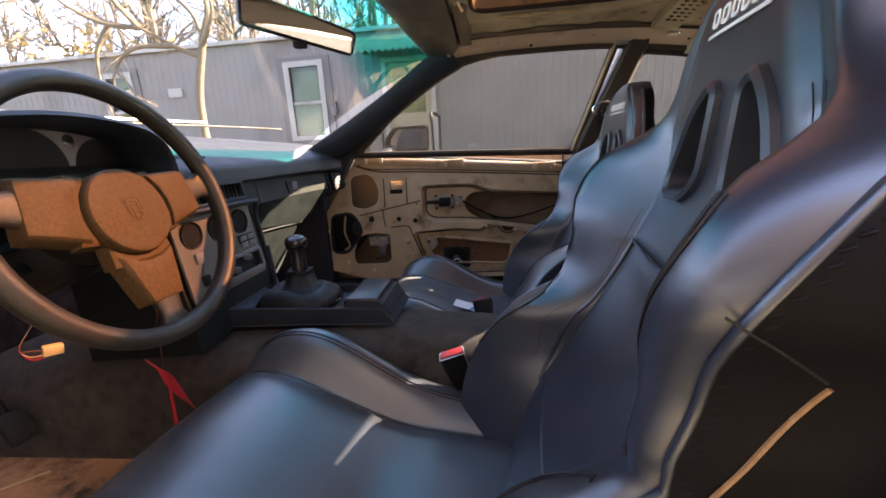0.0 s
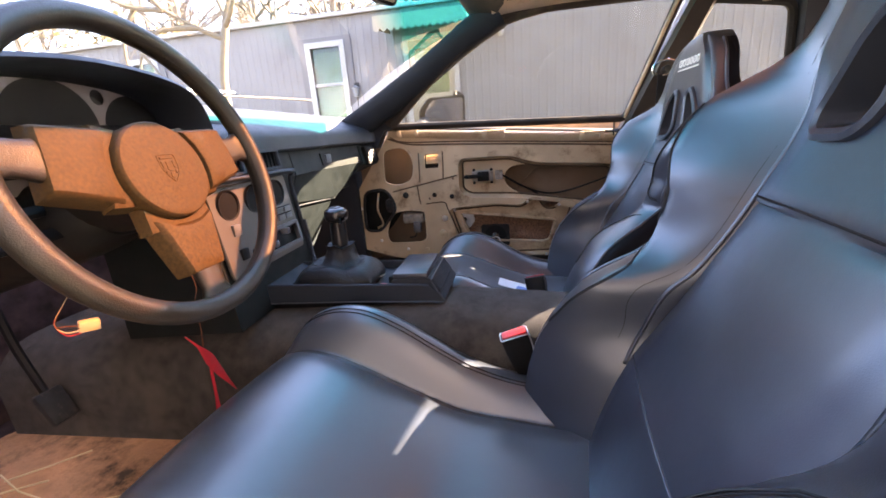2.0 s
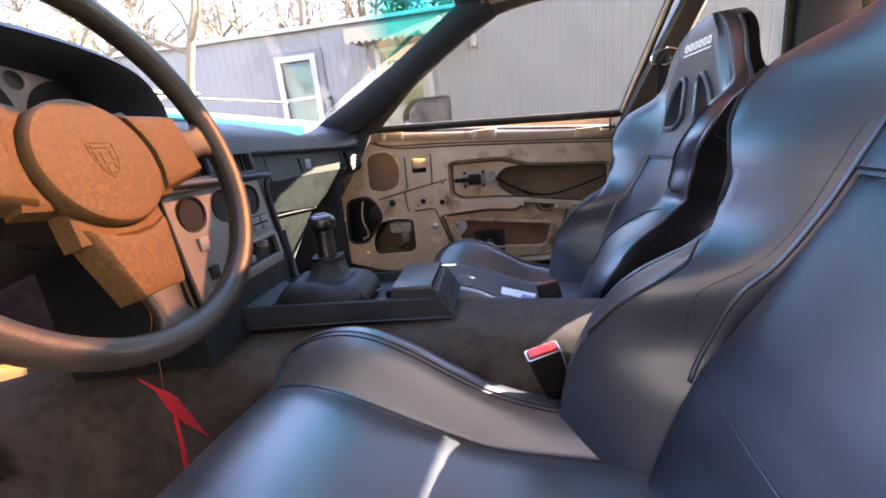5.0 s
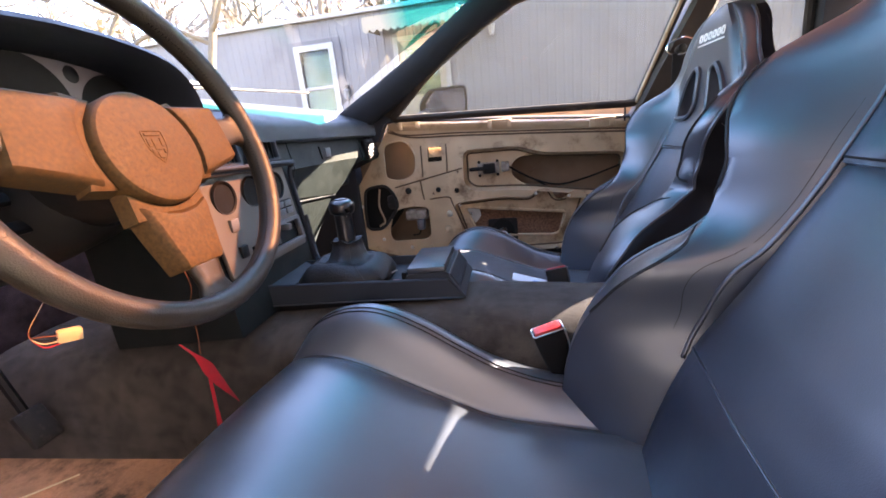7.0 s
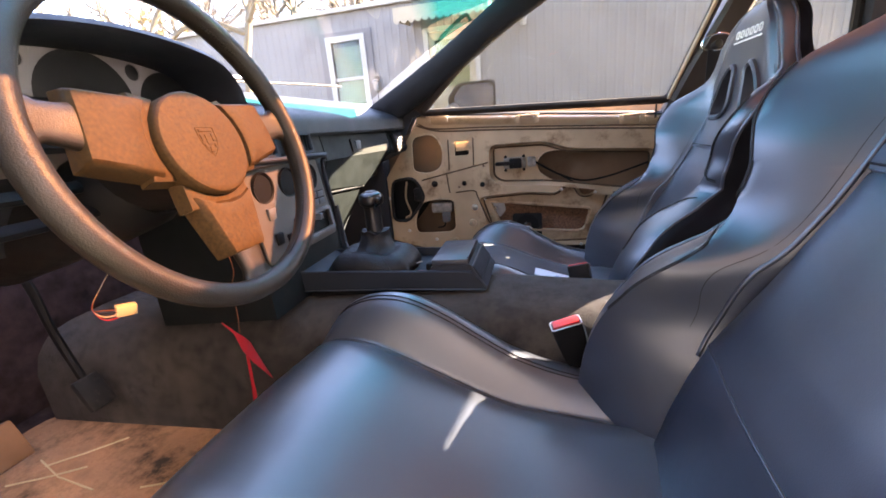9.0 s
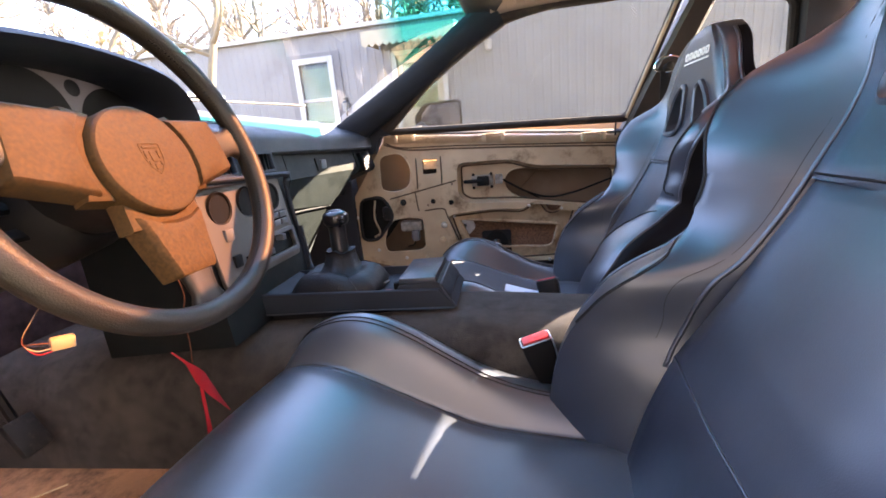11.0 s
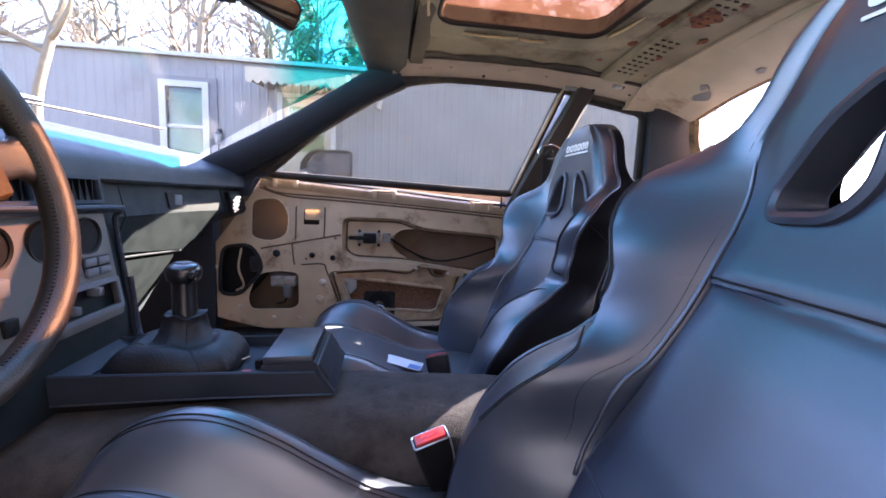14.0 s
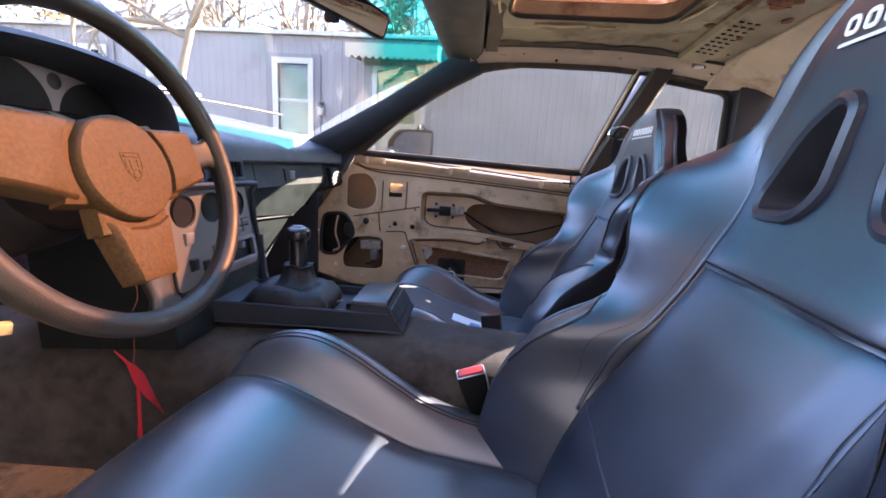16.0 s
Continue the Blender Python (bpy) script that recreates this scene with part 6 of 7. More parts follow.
# ---------------------------------------------------------------- steering wheel and column
def build_wheel():
    C = Vector((-0.504, 0.505, 0.82))
    tilt = radians(15)
    n, U, Y = Vector((math.cos(tilt), 0, math.sin(tilt))), Vector((-math.sin(tilt), 0, math.cos(tilt))), Vector((0, 1, 0))
    L = lambda a, b, h: C + Y * a + U * b + n * h
    s = thing("steering_wheel", "worn brown-black three-spoke steering wheel lit by low sun", "steering wheel", tuple(L(0, 0, -0.12)))
    bm = B()
    rings = []
    for j in range(72):
        a = 2 * math.pi * j / 72
        ring = []
        for k in range(14):
            b = 2 * math.pi * k / 14
            r = 0.1805 + 0.0135 * math.cos(b)
            ring.append(L(r * math.cos(a), r * math.sin(a), -0.006 + 0.0155 * math.sin(b)))
        rings.append(ring)
    rings.append(rings[0])
    loft(bm, rings, True, False)
    bmesh.ops.remove_doubles(bm, verts=bm.verts, dist=1e-6)
    rim = part("rim", bm, WHEEL_RIM, s, "worn leather-wrapped rim")
    # laced seam on the inner side of the rim
    bm = B()
    for j in range(90):
        a = -1.25 + j * 0.026
        p = L(0.1677 * math.cos(a), 0.1677 * math.sin(a), 0.0015)
        q = L(0.1683 * math.cos(a + 0.012), 0.1683 * math.sin(a + 0.012), -0.0075)
        tube(bm, [p, q], 0.0006, 4)
    part("lacing", bm, BLACK, rim)

    prof = [(0.0605, -0.03), (0.0605, -0.004), (0.0598, -0.001), (0.0580, 0.0012), (0.0545, 0.0020), (0.052, 0.0022), (0.02, 0.0036), (0.004, 0.0040)]
    hub = part("hub_pad", loft(B(), [[L(r * math.cos(2 * math.pi * j / 64), r * math.sin(2 * math.pi * j / 64), h) for j in range(64)] for r, h in prof]), WHEEL_PAD, s, "round padded horn button", 35)
    # plain shield pressed into the pad
    sh = round_poly([(-0.013, 0.017), (0.013, 0.017), (0.0125, -0.004), (0.0, -0.018), (-0.0125, -0.004)], [0.003, 0.003, 0.01, 0.003, 0.01], 4)
    bm = B()
    tube(bm, [L(u, v, 0.0037) for u, v in sh], 0.0007, 6, True)
    for u0, v0, u1, v1 in ((-0.010, 0.0145, 0.010, 0.0115), (-0.0105, 0.009, -0.006, 0.0), (0.006, 0.009, 0.0105, 0.0), (-0.004, 0.0085, 0.004, -0.0035), (-0.009, -0.0025, -0.0055, -0.0075), (0.0055, -0.0025, 0.009, -0.0075), (-0.0035, -0.006, 0.0035, -0.0125)):
        lp = round_poly([(u0, v1), (u1, v1), (u1, v0), (u0, v0)], 0.001, 2)
        loft(bm, [[L(u, v, 0.0020) for u, v in lp], [L(u, v, 0.0043) for u, v in lp], [L(u, v, 0.0047) for u, v in shrink(lp, 0.0004)]])
    part("embossed_shield", bm, WHEEL_PAD, hub, "plain shield embossed in the pad")
    # covers of the three spokes, split from the hub by a raised collar
    for mid, tip, w_in, w_tip in ((169, 0.130, 0.044, 0.036), (8, 0.130, 0.044, 0.036), (-91, 0.132, 0.046, 0.029)):
        ca, sa = math.cos(radians(mid)), math.sin(radians(mid))

        def block(r0, tip, w0, w1, top, low, bev, name, material, label=""):
            """A moulded block that starts on an arc round the hub and runs out to its tip."""
            rg = []
            for t in (0.0, 0.015, 0.06, 0.3, 0.6, 0.9, 0.97, 1.0):
                half = w0 + (w1 - w0) * t
                dip = bev if t in (0.0, 1.0) else (bev * 0.25 if t in (0.015, 0.97) else 0.0)
                ring = []
                for f, h in ((-1.06, low), (-1, top - bev * 1.5), (-0.90, top - bev * 0.25), (-0.85, top), (-0.45, top + 0.0006), (0, top + 0.001), (0.45, top + 0.0006), (0.85, top), (0.90, top - bev * 0.25), (1, top - bev * 1.5), (1.06, low)):
                    v = f * half
                    u0 = math.sqrt(r0 * r0 - v * v)
                    u = u0 + (tip - u0) * t
                    ring.append(L(u * ca - v * sa, u * sa + v * ca, h - (dip if h > low else 0)))
                rg.append(ring)
            return part(name, loft(B(), rg), material, s, label, 35)

        block(0.0715, tip, w_in, w_tip, -0.003, -0.03, 0.006, "spoke_cover", WHEEL_PAD, "moulded spoke cover")
        block(0.0625, 0.0715, w_in + 0.001, w_in + 0.003, -0.0095, -0.03, 0.002, "collar", WHEEL_PAD)
        rg = []
        for u, w, h in ((tip - 0.01, 0.024, 0.008), (tip + 0.012, 0.019, 0.008), (0.155, 0.018, 0.008), (0.167, 0.024, 0.009), (0.176, 0.036, 0.010), (0.182, 0.042, 0.008)):
            ring = []
            for j in range(14):
                a = 2 * math.pi * j / 14
                v, q = w * math.copysign(abs(math.cos(a)) ** 0.6, math.cos(a)), -0.013 + h * math.copysign(abs(math.sin(a)) ** 0.7, math.sin(a))
                ring.append(L(u * ca - v * sa, u * sa + v * ca, q))
            rg.append(ring)
        part("spoke", loft(B(), rg), WHEEL_RIM, s, "leather-wrapped spoke", 60)
    bm = disc(B(), L(0, 0, -0.09), n, 0.05, 0.1, 28, r2=0.058)
    part("boss", bm, BLACK, s, "dark boss behind the wheel")
    # column shroud with its stalks
    c = thing("steering_column", "dark plastic steering column shroud with control stalks", "steering column", tuple(L(0, -0.03, -0.26)))
    bm = B()
    rg = []
    for h, a, b in ((-0.10, 0.045, 0.045), (-0.12, 0.058, 0.055), (-0.20, 0.062, 0.06), (-0.42, 0.06, 0.06)):
        rg.append([L(a * math.cos(2 * math.pi * j / 20), b * math.sin(2 * math.pi * j / 20) - 0.012, h) for j in range(20)])
    part("shroud", loft(bm, rg), BLACK, c)
    for sg, dz in ((-1, 0.0), (1, 0.0), (-1, -0.03)):
        part("stalk", tube(B(), [L(sg * 0.05, dz, -0.14), L(sg * 0.12, dz - 0.006, -0.125), L(sg * 0.17, dz - 0.008, -0.115)], 0.006, 8, flat=1.4), BLACK, c, "black control stalk")
    part("ignition_lock", disc(B(), (-0.66, 0.615, 0.76), (1, 0.1, 0.1), 0.017, 0.03, 20, bevel=0.003), GREY_PLASTIC, c)


build_wheel()


# ---------------------------------------------------------------- dashboard
def build_dash():
    d = thing("dashboard", "dark blue-grey vinyl dashboard with a glove box and vents", "dashboard", (-0.8, MID, 0.6))
    bend = lambda y: 0.062 * max(0.0, (y - 1.28) / 0.325) ** 1.7
    # upper pad, swept along y
    prof = [(-1.06, 0.984), (-0.95, 0.962), (-0.82, 0.931), (-0.74, 0.906), (-0.69, 0.888), (-0.664, 0.876), (-0.654, 0.868), (-0.649, 0.856), (-0.648, 0.828), (-0.653, 0.8215), (-0.70, 0.8235), (-0.80, 0.70), (-1.05, 0.70)]
    rings = []
    for j in range(41):
        y = 0.0 + 1.597 * j / 40
        k = bend(y) if y > MID else bend(2 * MID - y)
        ring = [(x + 1.22 * k * (1 if x > -0.75 else max(0.0, (x + 1.0) / 0.25)), z) for x, z in prof]
        lim = glass_foot(y)[0] + 0.004
        z_lim = interp([(x, z) for x, z in ring[:6]], lim)[0]
        rings.append([(x, y, z) if x > lim + 0.002 else (lim + 0.0003 * i, y, z_lim if i < 6 else z) for i, (x, z) in enumerate(ring)])
    part("top_pad", loft(B(), rings), DASH_TOP, d, "dark vinyl top pad", 35)
    # body behind the glove box
    part("lower_body", box(B(), (-1.0, 0.985, 0.66), (-0.725, 1.585, 0.83), 0.01), DASH, d)

    # glove box lid: an upright face, a crease, and a face that slopes away below it
    def strip(y0, y1a, y1b, name, label, parent):
        bm = B()
        cols = 14
        prof = [(-0.678, 0.8215), (-0.672, 0.8225), (-0.660, 0.757), (-0.664, 0.749)]
        rows = []
        for x, z in prof:
            rows.append([(x + bend(y0 + (y1a - y0) * j / cols), y0 + (y1a - y0) * j / cols, z) for j in range(cols + 1)])
        rows.append([(-0.690 - 0.01 * j / cols + bend(y0 + (y1b - y0) * j / cols) * 0.3, y0 + (y1b - y0) * j / cols, 0.682 - 0.030 * j / cols) for j in range(cols + 1)])
        rows.append([(-0.70 - 0.01 * j / cols, y0 + (y1b - y0) * j / cols, 0.680 - 0.030 * j / cols) for j in range(cols + 1)])
        rows.append([(-0.724, y0 + (y1a - y0) * j / cols, 0.76) for j in range(cols + 1)])
        rows.append([(-0.724, y0 + (y1a - y0) * j / cols, 0.8215) for j in range(cols + 1)])
        cols_rings = [[r[j] for r in rows] for j in range(cols + 1)]
        loft(bm, cols_rings)
        return part(name, bm, DASH, parent, label, 25)

    gl = strip(1.075, 1.488, 1.375, "glove_box_lid", "glove box lid", d)
    strip(0.985, 1.072, 1.072, "filler_panel", "", d)
    lt = part("lid_latch", sheet(B(), [round_poly([(1.240, 0.768), (1.314, 0.768), (1.314, 0.806), (1.240, 0.806)], 0.004, 3)], 0.008, lambda u, v, w: (-0.665 + w - 0.18 * (v - 0.787), u, v)), BLACK, gl, "black latch")
    part("latch_button", box(B(), (-0.668, 1.262, 0.774), (-0.656, 1.298, 0.800), 0.003), GREY_PLASTIC, lt)
    part("lower_lip", tube(B(), [(-0.692, 0.99, 0.676), (-0.70, 1.2, 0.662), (-0.706, 1.385, 0.648)], 0.0025, 8), DASH_TOP, d, "pale metal lip under the glove box")
    part("knee_panel", loft(B(), [[(-0.705, 0.99, 0.665), (-0.715, 1.37, 0.64), (-0.80, 1.34, 0.47), (-0.79, 0.99, 0.46)], [(-0.745, 0.99, 0.665), (-0.755, 1.37, 0.64), (-0.84, 1.34, 0.47), (-0.83, 0.99, 0.46)]]), DASH, d, "sloping panel under the glove box", 0)
    # end cap with the side vent
    rings = [[(x + bend(y) * f, y, z) for x, z, f in ((-0.672, 0.8225, 1), (-0.656, 0.757, 1), (-0.664, 0.745, 1), (-0.73, 0.70, 0), (-0.74, 0.82, 0))] for y in (1.491, 1.53, 1.57, 1.590)]
    part("end_cap", loft(B(), rings), DASH, d, "", 25)
    m = Matrix.Translation((-0.610, 1.527, 0.781)) @ Matrix.Rotation(radians(-14), 4, "Y") @ Matrix.Rotation(radians(-18), 4, "Z")
    vt = part("side_vent", box(B(), (-0.014, -0.026, -0.033), (0.006, 0.026, 0.033), 0.003, m), BLACK, d, "black side air vent")
    for k in range(5):
        part("vane", box(B(), (0.004, -0.022, -0.026 + 0.0115 * k), (0.009, 0.022, -0.0215 + 0.0115 * k), 0.0005, m), DASH, vt)
    # middle vent over the stack
    rings = [[(x, y, z) for x, z in ((-0.66, 0.836), (-0.648, 0.83), (-0.640, 0.79), (-0.645, 0.78), (-0.72, 0.775), (-0.72, 0.836))] for y in (0.69, 0.70, 0.97, 0.985)]
    part("vent_panel", loft(B(), rings), DASH, d, "", 25)
    for y0, y1 in ((0.73, 0.83), (0.865, 0.965)):
        vt = part("middle_vent", sheet(B(), [round_poly([(y0, 0.786), (y1, 0.786), (y1, 0.83), (y0, 0.83)], 0.004, 2), round_poly([(y0 + 0.006, 0.791), (y1 - 0.006, 0.791), (y1 - 0.006, 0.825), (y0 + 0.006, 0.825)], 0.003, 2)], 0.014, lambda u, v, w: (-0.637 + w - 0.15 * (v - 0.80), u, v)), DASH_DARK, d, "dark air vent", 0)
        for k in range(6):
            y = y0 + 0.014 + k * (y1 - y0 - 0.028) / 5
            part("vane", box(B(), (-0.648, y - 0.001, 0.791), (-0.638, y + 0.001, 0.825)), BLACK, vt)
    # chrome-edged shelf under the vents
    part("shelf_edge", tube(B(), smooth_path([(-0.60, 0.66, 0.785), (-0.598, 0.8, 0.782), (-0.604, 0.955, 0.777), (-0.622, 0.977, 0.755), (-0.612, 0.979, 0.66), (-0.602, 0.98, 0.56), (-0.598, 0.98, 0.53)], 6), 0.0045, 8), DASH_DARK, d, "dark trim edge round the stack")
    part("shelf", box(B(), (-0.70, 0.66, 0.772), (-0.602, 0.975, 0.783), 0.003), DASH_DARK, d)
    # speaker grille in the pad
    for k in range(13):
        x = -0.70 - 0.011 * k
        z = interp([(-0.84, 0.934), (-0.74, 0.905), (-0.69, 0.886)], x)[0]
        part("grille_bar", tube(B(), [(x, 0.74, z + 0.002), (x, 0.93, z + 0.002)], 0.0035, 6), DASH_DARK, d)


def build_pod():
    p = thing("instrument_pod", "hooded instrument cluster with three dark round gauges", "instruments", (-0.72, 0.53, 0.82))
    CY = 0.53
    top = [(0.19, 0.80), (0.19, 0.865), (0.182, 0.905), (0.158, 0.933), (0.12, 0.948), (0.06, 0.957), (0.0, 0.96)]
    arch = [(CY + a, b) for a, b in top] + [(CY - a, b) for a, b in top[-2::-1]]
    outer = smooth_path([(0, y, z) for y, z in arch], 3)
    rings = []
    for x, sh, dz in ((-0.60, 0.0, 0.0), (-0.594, -0.006, -0.006), (-0.602, -0.014, -0.014), (-0.70, -0.018, -0.012)):
        rings.append([(x, CY + (q.y - CY) * (1 + sh / 0.2), 0.80 + (q.z - 0.80) * (1 + sh / 0.16)) for q in outer])
    back = [[(x, CY + (q.y - CY) * k, 0.80 + (q.z - 0.80) * k2) for q in outer] for x, k, k2 in ((-0.80, 0.96, 0.80), (-0.70, 1.03, 1.0))]
    loftable = back + rings
    part("hood", loft(B(), loftable, False, False), DASH_TOP, p, "dark vinyl hood", 60)
    # grey face with round openings
    FX = -0.688
    lp = [(CY + (q.y - CY) * 0.95, 0.80 + (q.z - 0.80) * 0.95) for q in outer]
    gs = [(CY - 0.125, 0.88, 0.046), (CY, 0.882, 0.063), (CY + 0.122, 0.880, 0.050)]
    leds = [(CY - 0.071, 0.928, 0.011), (CY + 0.071, 0.925, 0.011)]
    part("face", sheet(B(), [lp] + [circle2(y, z, r, 40) for y, z, r in gs] + [circle2(y, z, r, 20) for y, z, r in leds], 0.006, lambda u, v, w: (FX + w, u, v)), POD_FACE, p, "grey plastic face", 0)
    for y, z, r in gs:
        g = part("gauge", loft(B(), [[(x, y + k * math.cos(2 * math.pi * j / 40), z + k * math.sin(2 * math.pi * j / 40)) for j in range(40)] for x, k in ((FX + 0.003, r), (FX - 0.03, r * 0.94), (FX - 0.032, r * 0.9), (FX - 0.034, 0.004))], True, True), BLACK, p, "dark round gauge", 30)
        bm = B()
        for k in range(11):
            a = radians(215 - 25 * k)
            tube(bm, [(FX - 0.030, y + r * 0.72 * math.cos(a), z + r * 0.72 * math.sin(a)), (FX - 0.030, y + r * 0.84 * math.cos(a), z + r * 0.84 * math.sin(a))], 0.0009, 4)
        part("scale_marks", bm, GREY_PLASTIC, g)
        part("needle", tube(B(), [(FX - 0.027, y, z), (FX - 0.027, y - r * 0.5, z - r * 0.42)], 0.0012, 5), RED, g, "red needle")
        part("glass", loft(B(), [[(FX - 0.006, y + k * math.cos(2 * math.pi * j / 32), z + k * math.sin(2 * math.pi * j / 32)) for j in range(32)] for k in (r * 0.97, 0.002)], True, False), GAUGE_GLASS, g)
    for y, z, r in leds:
        part("warning_lamp", disc(B(), (FX - 0.002, y, z), (1, 0, 0), r, 0.006, 20), GLOSS_BLACK, p, "dark warning lamp")
    part("back_cover", box(B(), (-0.84, CY - 0.19, 0.80), (-0.722, CY + 0.19, 0.93), 0.02), DASH_DARK, p)


def build_stack():
    """Centre stack with gauges and heater controls."""
    s = thing("centre_stack", "silver-grey centre stack panel with small gauges, switches and heater slots", "control panel", (-0.63, 0.82, 0.6))
    top, bot = Vector((-0.625, 0, 0.775)), Vector((-0.60, 0, 0.60))
    P = lambda u, v, w: tuple(top.lerp(bot, (0.775 - v) / 0.175) + Vector((w, u, 0)))
    y0, y1 = 0.69, 0.945
    face = round_poly([(y0, 0.60), (y1, 0.60), (y1, 0.772), (y0, 0.772)], 0.008, 3)
    holes = [circle2(0.735, 0.735, 0.028, 28), circle2(0.815, 0.735, 0.028, 28), circle2(0.895, 0.735, 0.028, 28), round_poly([(0.80, 0.617), (0.937, 0.617), (0.937, 0.66), (0.80, 0.66)], 0.004, 2)]
    part("panel", sheet(B(), [face] + holes, 0.008, P), PALE_PANEL, s, "silver-grey face", 0)
    side = [(-0.86, 0.772), (-0.633, 0.772), (-0.606, 0.595), (-0.60, 0.50), (-0.86, 0.48)]
    part("body", loft(B(), [[(x, y, z) for x, z in side] for y in (y0 - 0.01, y1 + 0.035)]), DASH, s, "", 20)
    for y in (0.735, 0.815, 0.895):
        q = Vector(P(y, 0.735, 0))
        g = part("small_gauge", loft(B(), [[(q.x + x, y + k * math.cos(2 * math.pi * j / 28), 0.735 + k * math.sin(2 * math.pi * j / 28)) for j in range(28)] for x, k in ((0.004, 0.031), (0.008, 0.029), (0.006, 0.026), (-0.006, 0.024), (-0.007, 0.003))]), BLACK, s, "small black gauge", 30)
        bm = B()
        for k in range(7):
            a = radians(160 - 24 * k)
            tube(bm, [(q.x - 0.004, y + 0.015 * math.cos(a), 0.735 + 0.015 * math.sin(a)), (q.x - 0.004, y + 0.020 * math.cos(a), 0.735 + 0.020 * math.sin(a))], 0.0008, 4)
        part("scale_marks", bm, AMBER, g)
        part("needle", tube(B(), [(q.x - 0.002, y + 0.012, 0.722), (q.x - 0.002, y - 0.016, 0.741)], 0.0014, 5), AMBER, g, "yellow needle")
    sb = part("switch_block", box(B(), (P(0.9, 0.688, 0)[0] - 0.002, 0.872, 0.672), (P(0.9, 0.688, 0)[0] + 0.005, 0.934, 0.704), 0.002), BLACK, s, "black block of four buttons")
    for k in range(4):
        y, z = 0.888 + 0.029 * (k % 2), 0.680 + 0.0155 * (k // 2)
        part("button", box(B(), (P(y, z, 0)[0], y - 0.012, z - 0.006), (P(y, z, 0)[0] + 0.0085, y + 0.012, z + 0.006), 0.001), GREY_PLASTIC, sb)
    for y, z, w in ((0.735, 0.688, 0.022), (0.735, 0.64, 0.02), (0.77, 0.63, 0.02)):
        part("switch", box(B(), (P(y, z, 0)[0] - 0.002, y - w / 2, z - 0.011), (P(y, z, 0)[0] + 0.009, y + w / 2, z + 0.011), 0.002), GREY_PLASTIC if z > 0.68 and y < 0.8 else BLACK, s, "rocker switch")
    sl = part("slot_back", box(B(), (-0.64, 0.80, 0.615), (-0.618, 0.94, 0.662)), BLACK, s, "black heater control slots")
    for k in range(2):
        part("slider", box(B(), (-0.612, 0.83 + 0.05 * k, 0.625 + 0.018 * k), (-0.592, 0.842 + 0.05 * k, 0.638 + 0.018 * k), 0.002), GREY_PLASTIC, sl)
    part("slot_frame", sheet(B(), [round_poly([(0.795, 0.612), (0.942, 0.612), (0.942, 0.665), (0.795, 0.665)], 0.004, 2), round_poly([(0.802, 0.619), (0.935, 0.619), (0.935, 0.658), (0.802, 0.658)], 0.003, 2)], 0.006, lambda u, v, w: (P(u, v, 0.006)[0] + w, u, v)), GREY_PLASTIC, s, "", 0)


